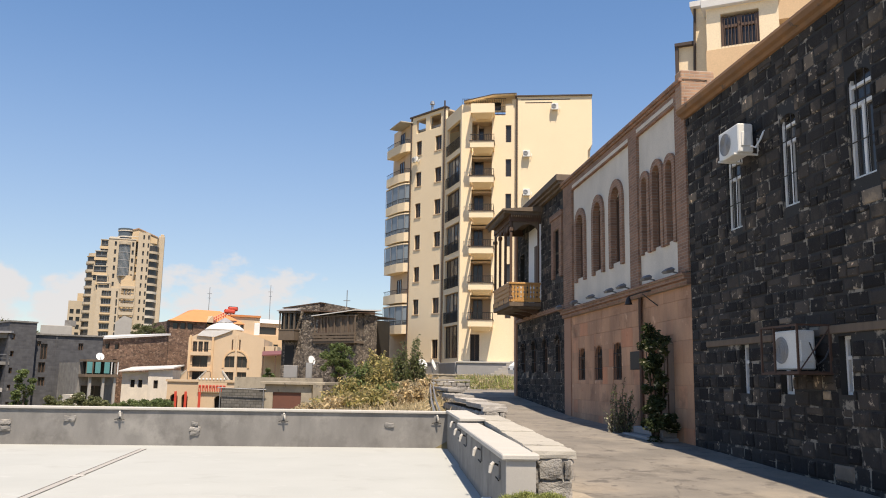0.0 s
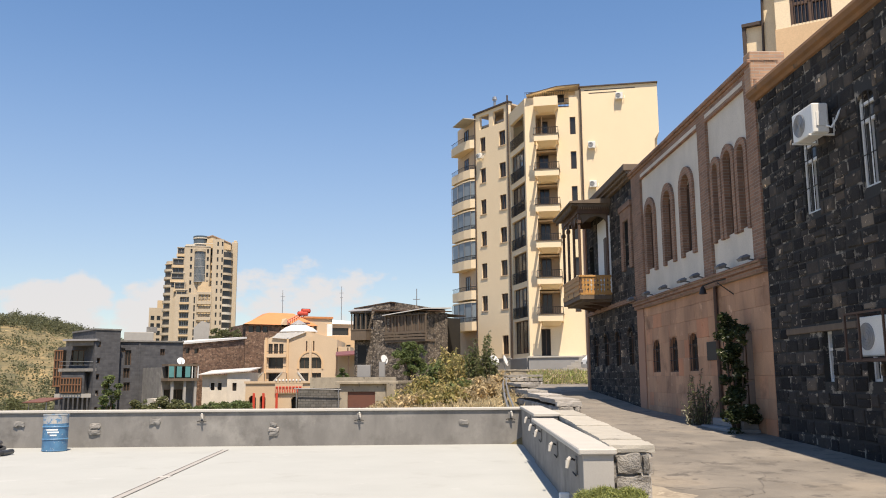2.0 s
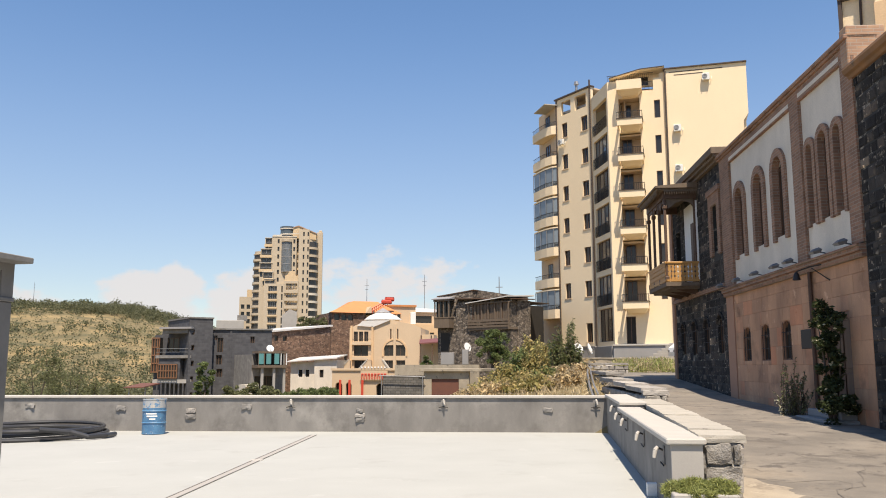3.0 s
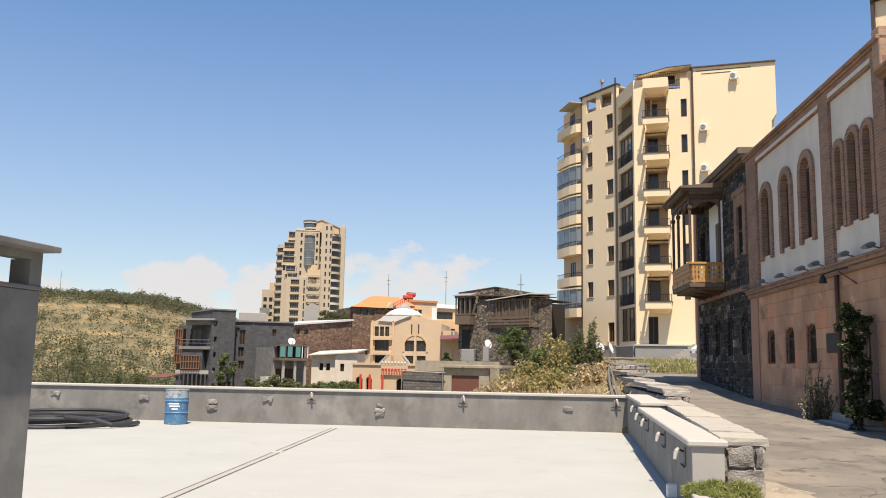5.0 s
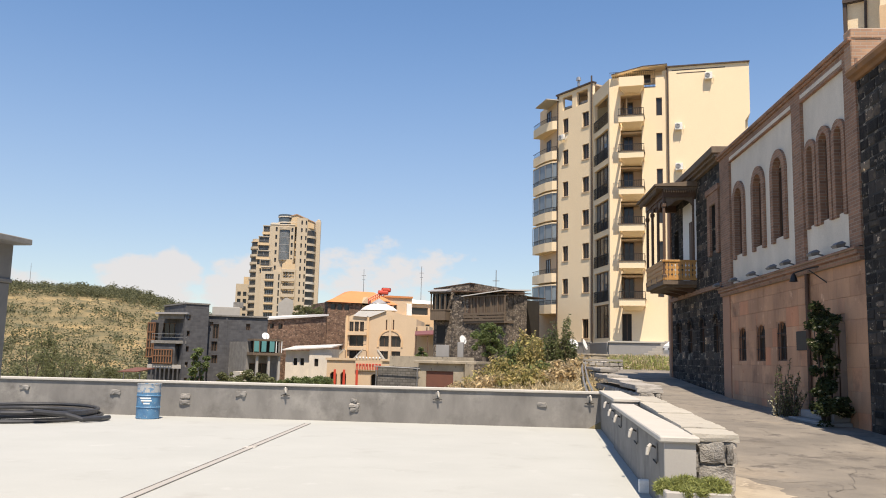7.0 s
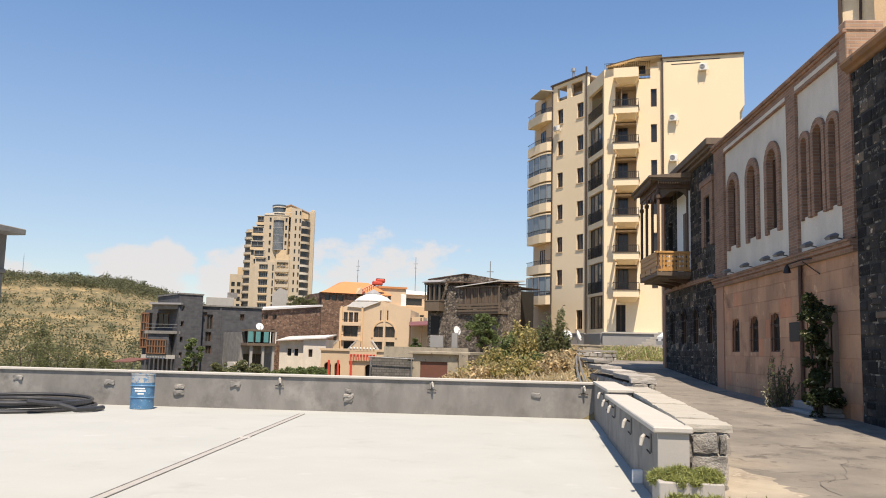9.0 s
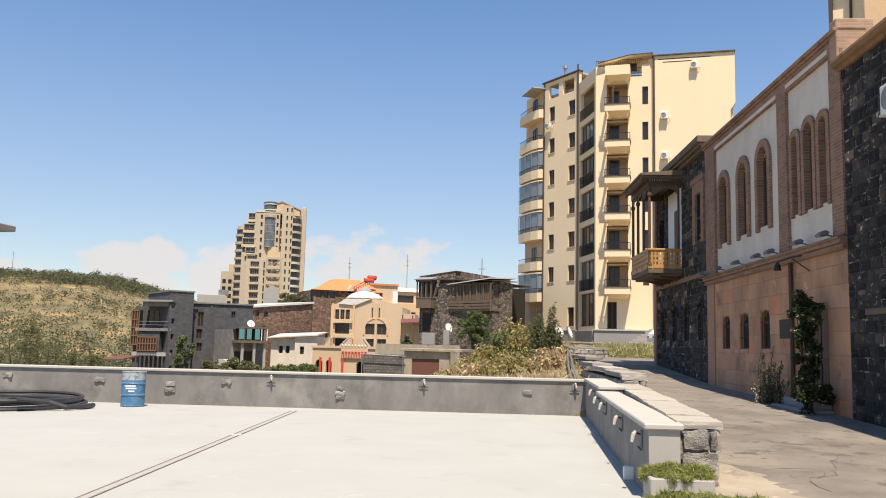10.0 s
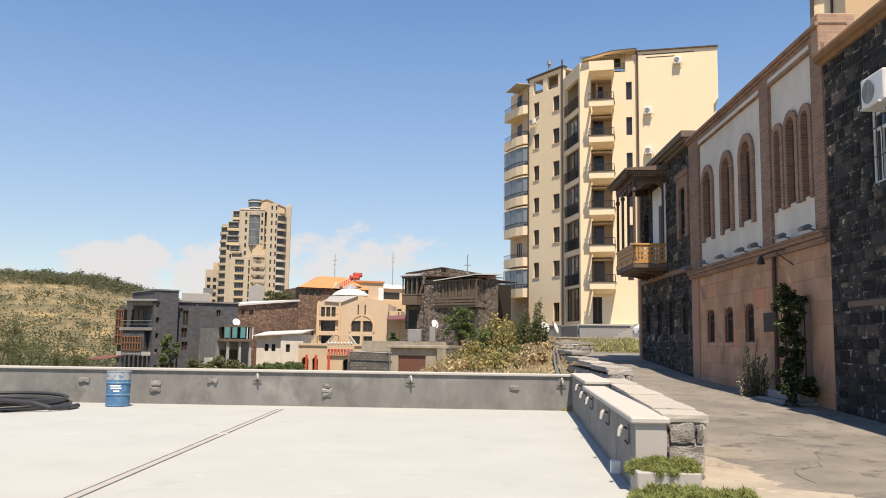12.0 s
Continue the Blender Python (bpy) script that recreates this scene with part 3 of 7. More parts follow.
# ---- terrace ----
CORNER = Vector((0.13, 21.7, 0))
front_dir = Vector((-math.sin(radians(84)), -math.cos(radians(84)), 0))
side_dir = Vector((math.sin(radians(3.2)), -math.cos(radians(3.2)), 0))
far_left = CORNER + front_dir * 34
bench_end = CORNER + side_dir * 11.9
outline = [tuple(CORNER.xy), tuple(bench_end.xy), (1.15, 9.6), (1.15, -14), (-34, -14), tuple(far_left.xy)]
terrace = single("floor", Solid().slab(outline, -4, 0), CONCRETE_FLOOR, "pale smooth concrete terrace floor in full sun", "floor", kind="structure")

front_m = along(far_left.xy, CORNER.xy)
parapet = thing("parapet", front_m, "grey cement parapet wall with thin pale coping", "parapet", kind="structure")
FL = 34.0
part("wall_body", Solid().box(0, FL + 0.28, 0, 0.28, -4, 0.86), CEMENT, parent=parapet)
part("coping", Solid().box(-0.02, FL + 0.33, -0.05, 0.33, 0.86, 0.925, 0.012), COPING, parapet, "thin pale cement coping")

bench_m = along(CORNER.xy, bench_end.xy)
bench = thing("side_parapet", bench_m, "low grey cement wall with wide pale top", "parapet", kind="structure")
part("wall_body", Solid().box(0.002, 4.6, 0, 0.45, -1, 0.90).box(4.6, 11.75, -0.03, 0.32, -1, 0.80), CEMENT, bench)
part("end_face", Solid().box(11.75, 11.8, -0.03, 0.32, -0.2, 0.80), CEMENT_LIGHT, bench, "pale smooth cement end face")
part("coping", Solid().box(0.06, 4.62, -0.04, 0.5, 0.90, 0.965, 0.012), COPING, bench)
part("wide_top", Solid().box(4.62, 11.84, -0.085, 0.36, 0.80, 0.87, 0.015), COPING, bench, "wide pale cement top")

# sand washed onto the lane, and cracks in its surface
verge = Solid()
rows_y = [float(v) for v in np.arange(2.0, 12.6, 0.1)]
for j, y in enumerate(rows_y):
    right = 3.2 + 0.3 * math.sin(1.1 * y) + 0.9 * noise.noise(Vector((y * 0.9, 4, 0))) + 0.5 * noise.noise(Vector((y * 2.7, 8, 0))) + 0.3 * noise.noise(Vector((y * 8, 2, 0)))
    right = 1.55 + (right - 1.55) * min(1, (12.6 - y) / 3.2)
    verge.v += [(1.2 + (right - 1.2) * k / 5, y, road_z(1.2 + (right - 1.2) * k / 5, y) + 0.012 * (1 - k / 5) + 0.002) for k in range(6)]
    if j:
        verge.f += [((j - 1) * 6 + k, (j - 1) * 6 + k + 1, j * 6 + k + 1, j * 6 + k) for k in range(5)]
single("pavement", verge, DUST, "sandy dirt verge washed over the lane's edge", "verge", kind="structure")
TAR = mat("dark_crack_filling", (0.16, 0.142, 0.122), (0.12, 0.107, 0.093), size=0.3, bump=0.2)
rng = random.Random(21)
for k in range(8):
    x, y, heading = rng.uniform(1.9, 4.8), rng.uniform(9, 27), rng.uniform(0, 6.28)
    crack = Solid()
    n = 18
    for i in range(n):
        heading += rng.uniform(-1.1, 1.1)
        x, y = min(max(x + 0.22 * math.cos(heading), 1.6), 5.0), y + 0.3 * math.sin(heading)
        w = 0.002 + 0.006 * rng.random()
        nx, ny = -math.sin(heading), math.cos(heading)
        crack.v += [(x - nx * w, y - ny * w, road_z(x, y) + 0.006), (x + nx * w, y + ny * w, road_z(x, y) + 0.006)]
        if i:
            crack.f.append((2 * i - 2, 2 * i - 1, 2 * i + 1, 2 * i))
    part("crack", crack, TAR, road)

# ---- the row of houses on the lane ----
ROW = pose(5.42, 18.2, 0, 0, 0, -83.2)


def grille_window(parent, a, b, z0, z1, rise=0.0, y=0.16, bars=3, cross=(0.33, 0.7), frame_mat=None, pane_mat=None):
    """A recessed window with a frame, panes and iron bars in front."""
    fm, pm = frame_mat or WHITE_PAINT, pane_mat or GLASS_DARK
    w = part("window", Solid().box(a, b, y + 0.05, y + 0.06, z0, z1), pm, parent)
    f = Solid().box(a, a + 0.05, y, y + 0.05, z0, z1).box(b - 0.05, b, y, y + 0.05, z0, z1).box(a + 0.05, b - 0.05, y, y + 0.05, z0, z0 + 0.05).box(a + 0.05, b - 0.05, y, y + 0.05, z1 - 0.05 - rise, z1 - rise)
    mid = (a + b) / 2
    f.box(mid - 0.03, mid + 0.03, y, y + 0.05, z0 + 0.05, z1 - 0.3 - rise).box(a + 0.05, b - 0.05, y, y + 0.05, z1 - 0.36 - rise, z1 - 0.30 - rise)
    part("window_frame", f, fm, w)
    if bars:
        for k in range(bars):
            x = a + (b - a) * (k + 0.5) / bars
            part("iron_bar", Solid().tube([(x, y - 0.09, z0 + 0.02), (x, y - 0.09, z1 - 0.04)], 0.009, 5), BLACK_IRON, w)
        for c in cross:
            z = z0 + (z1 - z0) * c
            part("cross_bar", Solid().tube([(a - 0.02, y - 0.085, z), (b + 0.02, y - 0.085, z)], 0.010, 5), BLACK_IRON, w)
    return w


def air_conditioner(m, length=0.82, deep=0.3, tall=0.56, cage=False):
    """An outdoor unit: x along the wall, front at y = -deep - 0.15."""
    ac = thing("air_conditioner", m, "white outdoor air conditioner unit on wall brackets" if not cage else "white outdoor air conditioner in a rusty iron cage", "air conditioner", group="air conditioners")
    y1 = -0.14
    y0 = y1 - deep
    part("casing", Solid().box(0, length, y0, y1, 0, tall, 0.02), AC_WHITE, ac)
    g = Solid()
    for r in (0.06, 0.11, 0.16, 0.21):
        pts = [(length * 0.36 + r * math.cos(q), y0 - 0.012, tall / 2 + r * math.sin(q)) for q in (2 * math.pi * k / 20 for k in range(21))]
        g.tube(pts, 0.007, 4)
    part("fan_grille", g, GREY_PLASTIC, ac)
    part("fan_recess", Solid().prism([(length * 0.36 + 0.215 * math.cos(2 * math.pi * k / 24), tall / 2 + 0.215 * math.sin(2 * math.pi * k / 24)) for k in range(24)], y0 - 0.004, y0), GREY_PLASTIC, ac, "grey round fan opening")
    part("service_cover", Solid().box(length, length + 0.02, y0 + 0.06, y1 - 0.04, 0.12, tall - 0.16, 0.008), AC_WHITE, ac)
    if not cage:
        for x in (0.08, length - 0.1):
            part("bracket", Solid().box(x, x + 0.035, y0 - 0.06, 0, -0.035, 0).box(x, x + 0.035, -0.03, 0, -0.035, 0.3), AC_WHITE, ac)
        part("pipe", Solid().tube([(length + 0.01, y1 - 0.05, 0.12), (length + 0.12, y1 - 0.03, 0.06), (length + 0.15, y1 + 0.05, 0.2), (length + 0.15, -0.02, 0.35), (length + 0.15, 0.03, 0.4)], 0.02, 6), WHITE_PAINT, ac)
    return ac


def masonry(parent, x0, x1, z0, z1, holes, y, course, wide, keep, near_x, seed, proud=0.011):
    """Squared stones in courses; those nearest near_x are parts, the rest one joined part."""
    rng = random.Random(seed)
    stones = []
    z = z0
    while z < z1 - 0.06:
        h = min(course * rng.uniform(0.85, 1.18), z1 - z)
        x = x0 - rng.uniform(0, 0.2)
        while x < x1:
            w = rng.uniform(*wide)
            a, b = max(x, x0), min(x + w, x1)
            x += w
            spans = [(a, b)]
            for ho in holes:
                if ho[2] < z + h - 0.03 and ho[3] > z + 0.03:
                    cut = []
                    for p, q in spans:
                        if ho[0] < q and ho[1] > p:
                            if ho[0] - p > 0.05:
                                cut.append((p, ho[0]))
                            if q - ho[1] > 0.05:
                                cut.append((ho[1], q))
                        else:
                            cut.append((p, q))
                    spans = cut
            for p, q in spans:
                if q - p < 0.07:
                    continue
                if rng.random() < 0.22 and h > 0.18:
                    cut_z = z + h * rng.uniform(0.35, 0.65)
                    stones += [(p, q, z, cut_z), (p, q, cut_z, z + h)]
                else:
                    dz = rng.uniform(-0.018, 0.018)
                    stones.append((p, q, z + max(dz, 0), z + h + min(dz, 0)))
        z += h
    stones.sort(key=lambda t: abs((t[0] + t[1]) / 2 - near_x))
    shapes = []
    for k in range(7):
        r = random.Random(seed * 10 + k)
        j = lambda: r.uniform(-0.055, 0.055)
        base = [(0.025 + abs(j()), 0, 0.035 + abs(j()) * 1.3), (0.975 - abs(j()), 0, 0.035 + abs(j()) * 1.3), (0.975 - abs(j()), 0, 0.965 - abs(j()) * 1.3), (0.025 + abs(j()), 0, 0.965 - abs(j()) * 1.3)]
        rim = [(x + (0.5 - x) * 0.04, -0.6 + r.uniform(-0.2, 0.2), zz + (0.5 - zz) * 0.08) for x, _, zz in base]
        face = [(0.14 + j(), -1 + r.uniform(-0.25, 0.25), 0.18 + j()), (0.86 + j(), -1 + r.uniform(-0.25, 0.25), 0.18 + j()), (0.86 + j(), -1 + r.uniform(-0.25, 0.25), 0.82 + j()), (0.14 + j(), -1 + r.uniform(-0.25, 0.25), 0.82 + j())]
        shapes.append([base, rim, face])
    meshes = []
    for sh in shapes:
        me = Solid().loft(sh).mesh("stone")
        me.materials.append(BASALT)
        meshes.append(me)
    rest = Solid()
    for i, (a, b, c, d) in enumerate(stones):
        k = rng.randrange(7)
        py = proud * rng.uniform(0.3, 1.5)
        if i < keep:
            ob = new("stone", meshes[k])
            ob.parent = parent
            ob.location, ob.scale = (a, y, c), (b - a, py, d - c)
        else:
            rest.loft([[(a + p[0] * (b - a), y + p[1] * py, c + p[2] * (d - c)) for p in ring] for ring in shapes[k]])
    if rest.v:
        me = bpy.data.meshes.new("stonework")
        me.from_pydata(rest.v, [], rest.f)
        bm = bmesh.new()
        bm.from_mesh(me)
        bmesh.ops.recalc_face_normals(bm, faces=bm.faces)
        bm.to_mesh(me)
        bm.free()
        me.materials.append(BASALT_FAR)
        ob = new("stonework", me)
        ob.parent = parent
        tagged(ob, kind="stuff")


# black stone house, nearest
stone_house = thing("stone_house", ROW, "two-storey house of black basalt blocks with ochre cornice", "house")
UP = [(2.0, 2.6, 4.74, 6.2, 0.1), (4.08, 4.62, 4.78, 6.42, 0.16), (6.06, 6.68, 4.8, 6.46, 0.18), (8.1, 8.7, 4.8, 6.46, 0.18)]
LOW = [(2.27, 2.64, 1.57, 2.49), (3.75, 4.17, 1.58, 2.49), (5.5, 5.82, 1.6, 2.49), (7.2, 7.6, 1.6, 2.49)]
BEAM = (0.87, 8.2, 2.49, 2.63)
part("wall", pierced(0.13, 14, -0.5, 7.76, 0.0, 0.5, UP + LOW), MORTAR_DARK, stone_house)
part("end_wall", Solid().box(0.13, 0.5, 0.5, 11, 0, 7.8).box(13.5, 14, 0.5, 11, -0.5, 7.9).box(0.5, 13.5, 10.5, 11, 0, 7.9), MORTAR_DARK, stone_house)
part("roof", Solid().box(0.13, 14, 0.3, 11, 7.82, 7.92), GREY_ROOF, stone_house)
part("cornice", Solid().loft([[(x, 0.0, 7.68), (x, -0.06, 7.69), (x, -0.09, 7.75), (x, -0.16, 7.78), (x, -0.2, 7.87), (x, -0.18, 7.94), (x, 0.3, 7.96), (x, 0.3, 7.68)] for x in (0.02, 14.1)]), CORNICE, stone_house, "ochre painted moulded cornice")
# dark sheet behind the windows, painting the shade of the rooms
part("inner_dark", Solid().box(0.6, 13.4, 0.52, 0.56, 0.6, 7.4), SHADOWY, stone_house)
part("lintel_beam", Solid().box(BEAM[0], 3.55, -0.035, 0.05, 2.49, 2.61, 0.01).box(5.05, BEAM[1], -0.035, 0.05, 2.53, 2.66, 0.01).box(3.55, 5.05, -0.02, 0.05, 2.5, 2.62, 0.01), WOOD_GREY, stone_house, "weathered timber lintel beam")
for a, b, z0, z1, r in UP:
    grille_window(stone_house, a, b, z0, z1, r, y=0.06)
for a, b, z0, z1 in LOW:
    grille_window(stone_house, a, b, z0, z1, 0, y=0.11, bars=0)

air_conditioner(ROW @ pose(2.62, 0, 5.98), 0.8, 0.3, 0.55)
caged = air_conditioner(ROW @ pose(4.38, 0, 1.98), 0.72, 0.32, 0.62, cage=True)
cage = thing("iron_cage", ROW @ pose(4.18, 0, 1.9), "rusty angle-iron cage round the air conditioner", "cage")
for x in (0, 0.42, 1.12):
    part("bar", Solid().box(x, x + 0.03, -0.58, -0.55, 0, 0.78), RUST_IRON, cage)
for x in (0, 1.12):
    part("bar", Solid().box(x, x + 0.03, -0.55, 0, 0, 0.03).box(x, x + 0.03, -0.55, 0, 0.75, 0.78).box(x, x + 0.03, -0.04, 0, 0.03, 0.75), RUST_IRON, cage)
for z in (0, 0.75):
    part("bar", Solid().box(0.03, 1.12, -0.58, -0.55, z, z + 0.03), RUST_IRON, cage)
part("brace", Solid().tube([(1.135, -0.56, 0.04), (1.135, -0.03, 0.72)], 0.012, 5), RUST_IRON, cage)
part("shelf", Solid().box(0.03, 1.12, -0.55, -0.02, 0.0, 0.05), RUST_IRON, cage)
part("cable", Solid().tube([(1.02, -0.3, 0.5), (1.06, -0.25, 0.3), (1.05, -0.2, 0.15), (1.1, -0.1, 0.25), (1.1, -0.02, 0.4)], 0.012, 6), BLACK_PIPE, cage)

# pink house
pink_house = thing("tuff_house", ROW, "pink tuff house with white plaster and brick-arched upper windows", "house")
PW = [(-8.82, -8.04, 1.81, 2.82, 0.36), (-7.07, -6.29, 1.81, 2.83, 0.36), (-5.32, -4.58, 1.82, 2.85, 0.34)]
DOOR = (-2.55, -0.95, 0.5, 2.85, 0.3)
part("lower_wall", pierced(-10.4, 0.12, -0.2, 3.9, 0.02, 0.5, PW + [DOOR]), TUFF_BASE, pink_house)
AL = [(-8.86, -8.06, 5.1, 7.2, 0.4), (-6.94, -6.18, 5.1, 7.22, 0.4), (-5.24, -4.44, 5.1, 7.28, 0.42)]
AR = [(-2.74, -2.34, 5.05, 7.0, 0.2), (-1.98, -1.46, 5.05, 7.1, 0.26), (-1.1, -0.68, 5.05, 7.02, 0.21)]
part("upper_wall", pierced(-10.4, 0.12, 4.15, 8.2, 0.03, 0.5, AL + AR), PLASTER, pink_house, "white plastered upper wall")
part("frieze", Solid().box(-10.42, 0.1, -0.05, 0.5, 8.2, 8.5), BRICK, pink_house)
part("frieze_band", Solid().box(-9.2, -3.64, -0.058, -0.05, 8.24, 8.34).box(-2.96, -0.46, -0.058, -0.05, 8.28, 8.38), PLASTER, pink_house)
part("coping", Solid().box(-10.5, 0.12, -0.11, 0.55, 8.5, 8.57, 0.02).box(-10.5, 0.14, -0.16, 0.55, 8.57, 8.67, 0.02), BRICK, pink_house)
for a, b in ((-10.4, -9.32), (-3.62, -3.0), (-0.44, 0.14)):
    part("pilaster", Solid().box(a, b, -0.05, 0.03, 4.2, 8.2), BRICK, pink_house)
# pier in the lightened brick, sunlight put into its colour
part("chimney_pier", Solid().box(-0.22, 0.14, -0.1, 0.7, 8.0, 8.86, 0.02), BRICK_LIGHT, pink_house, "sunlit brick pier on the roof edge")
part("ledge", Solid().box(-10.45, 0.12, -0.10, 0.4, 3.9, 4.02, 0.01).box(-10.45, 0.12, -0.16, 0.4, 4.02, 4.12, 0.01).box(-10.45, 0.12, -0.2, 0.4, 4.12, 4.17, 0.01), BRICK, pink_house, "projecting brick string course")
for a, b, z0, z1, r in AL:
    part("arch_surround", ring_arch(a + 0.02, b - 0.02, 4.98, z1 - r, r - 0.02, 0.22, -0.04, 0.15), BRICK, pink_house)
    grille_window(pink_house, a, b, z0, z1, 0, y=0.14, bars=0, frame_mat=WOOD_DARK, pane_mat=SHADOWY)
for a, b, z0, z1, r in AR:
    part("arch_surround", ring_arch(a + 0.02, b - 0.02, 4.98, z1 - r, r - 0.02, 0.16, -0.04, 0.13), BRICK, pink_house)
    grille_window(pink_house, a, b, z0, z1, 0, y=0.12, bars=0, frame_mat=WOOD_DARK, pane_mat=SHADOWY)
for a, b, z0, z1, r in PW:
    grille_window(pink_house, a, b, z0, z1, 0, y=0.1, bars=3, frame_mat=WOOD_DARK, pane_mat=SHADOWY)
part("door", Solid().box(-2.5, -1.0, 0.2, 0.26, 0.5, 2.85).box(-2.4, -1.8, 0.17, 0.2, 0.65, 1.5, 0.01).box(-1.7, -1.1, 0.17, 0.2, 0.65, 1.5, 0.01).box(-2.4, -1.8, 0.17, 0.2, 1.6, 2.5, 0.01).box(-1.7, -1.1, 0.17, 0.2, 1.6, 2.5, 0.01), WOOD_DARK, pink_house, "dark panelled wooden door")
part("corner_strip", Solid().box(-10.4, -9.6, -0.03, 0.02, 0.2, 3.9), TUFF_BASE, pink_house)
part("downpipe", Solid().tube([(-2.9, -0.06, 0.5), (-2.9, -0.06, 3.9)], 0.05, 8), RUST_IRON, pink_house, "rusty brown rainwater downpipe")
part("plaque", Solid().box(-3.84, -3.16, -0.02, 0.02, 2.08, 2.55, 0.008), BLACK_IRON, pink_house, "dark metal wall plaque")
part("roof", Solid().box(-10.4, 0, 0.5, 10.5, 8.5, 8.6), GREY_ROOF, pink_house)
part("back_wall", Solid().box(-10.4, 0, 10, 10.5, 0, 8.5).box(-10.4, -10.0, 0.5, 10, 0, 8.5).box(-0.4, -0.02, 0.5, 10, 7.9, 8.5), BRICK, pink_house)
# room shade behind the openings, painted as one dark sheet
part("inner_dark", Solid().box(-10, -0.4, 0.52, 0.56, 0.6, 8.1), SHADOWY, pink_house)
door_steps = thing("door_steps", ROW, "two worn stone steps before the door", "steps")
part("lower_step", Solid().box(-2.9, -0.75, -0.6, 0.0, 0.1, 0.52, 0.02), PLINTH, door_steps)
part("upper_step", Solid().box(-2.75, -0.85, -0.36, 0.0, 0.52, 0.69, 0.02), PLINTH, door_steps)


def flood_lamp(x):
    lamp = thing("flood_lamp", ROW @ pose(x, -0.1, 4.17), "grey-blue floodlight on a bent arm over the ledge", "lamp", group="floodlights along the ledge")
    part("arm", Solid().tube([(0, 0.1, 0.0), (0, 0.02, 0.06), (0, -0.08, 0.08), (0, -0.16, 0.07)], 0.018, 6), LAMP_GREY, lamp)
    part("head", Solid().loft([[(-0.12, -0.26, 0.03), (0.12, -0.26, 0.03), (0.12, -0.1, 0.06), (-0.12, -0.1, 0.06)], [(-0.15, -0.29, 0.08), (0.15, -0.29, 0.08), (0.15, -0.08, 0.13), (-0.15, -0.08, 0.13)], [(-0.08, -0.22, 0.15), (0.08, -0.22, 0.15), (0.08, -0.13, 0.18), (-0.08, -0.13, 0.18)]]), LAMP_GREY, lamp)
    return lamp


for u in (8.3, 6.5, 4.75, 3.7, 1.85, 0.45, 10.2):
    flood_lamp(-u)
lantern = thing("wall_lantern", ROW @ pose(-2.75, 0, 3.55), "black iron lantern hanging from a wall bracket", "lantern")
part("bracket", Solid().tube([(0.9, 0, 0.45), (0.4, -0.25, 0.42), (0.0, -0.42, 0.35)], 0.018, 5).tube([(0.9, 0, 0.05), (0.45, -0.22, 0.38)], 0.014, 5), BLACK_IRON, lantern)
part("shade", Solid().lathe(0, -0.42, [(0.03, 0.34), (0.06, 0.28), (0.09, 0.17), (0.1, 0.15), (0.04, 0.14)], 10), BLACK_IRON, lantern)

# farther black house with the timber balcony
balcony_house = thing("balcony_house", ROW, "black basalt house with arched lower windows and brick trim", "house")
TW = [(-17.55, -16.7, 2.08, 3.35, 0.3), (-15.6, -14.8, 2.08, 3.35, 0.3), (-13.7, -12.95, 2.07, 3.35, 0.3), (-11.8, -11.05, 2.06, 3.4, 0.3)]
TU = [(-11.75, -11.0, 5.6, 7.2), (-15.4, -14.2, 4.9, 7.4), (-17.8, -17.0, 5.6, 7.2)]
part("wall", pierced(-18.75, -10.42, 0, 8.6, 0.02, 0.5, TW + TU), MORTAR_DARK, balcony_house)
part("end_wall", Solid().box(-18.75, -18.3, 0.5, 9, 0, 8.6).box(-18.3, -10.45, 8.6, 9, 0, 8.6), MORTAR_DARK, balcony_house)
part("roof", Solid().box(-18.9, -10.3, -0.1, 9, 8.75, 8.85), GREY_ROOF, balcony_house)
part("cornice", Solid().box(-18.9, -10.3, -0.12, 0.5, 8.55, 8.66, 0.01).box(-18.9, -10.3, -0.24, 0.5, 8.66, 8.76, 0.01).box(-18.95, -10.25, -0.34, 0.5, 8.76, 9.0, 0.02), WOOD_GREY, balcony_house)
part("corner_pier", Solid().box(-18.8, -18.4, -0.05, 0.02, 0.6, 8.55), TUFF_BASE, balcony_house)
part("band", Solid().box(-18.75, -10.42, -0.06, 0.02, 4.25, 4.4), BRICK, balcony_house)
# dark sheet in place of the shaded rooms
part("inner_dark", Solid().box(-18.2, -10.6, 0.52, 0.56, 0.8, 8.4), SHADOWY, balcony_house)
for a, b, z0, z1, r in TW:
    grille_window(balcony_house, a, b, z0, z1, 0, y=0.1, bars=3, frame_mat=WOOD_DARK, pane_mat=SHADOWY)
    part("arch_head", ring_arch(a, b, z1 - r - 0.02, z1 - r, r, 0.1, -0.03, 0.02), BASALT_FAR, balcony_house)
part("window_surround", Solid().box(-12.1, -11.75, -0.06, 0.02, 5.45, 7.6).box(-11.0, -10.65, -0.06, 0.02, 5.45, 7.6).box(-12.2, -10.55, -0.1, 0.02, 7.6, 7.8).box(-11.75, -11.0, -0.06, 0.02, 7.2, 7.6), BRICK, balcony_house)
grille_window(balcony_house, -11.75, -11.0, 5.6, 7.2, 0, y=0.25, bars=0, frame_mat=WOOD_DARK)
grille_window(balcony_house, -17.8, -17.0, 5.6, 7.2, 0, y=0.25, bars=0, frame_mat=WOOD_DARK)
part("door", Solid().box(-15.4, -14.2, 0.2, 0.26, 4.9, 7.4), WOOD_DARK, balcony_house)
part("white_panel", Solid().box(-15.9, -13.97, -0.05, 0.02, 4.8, 7.9), WHITE_PAINT, balcony_house, "white painted panel beside the balcony door")
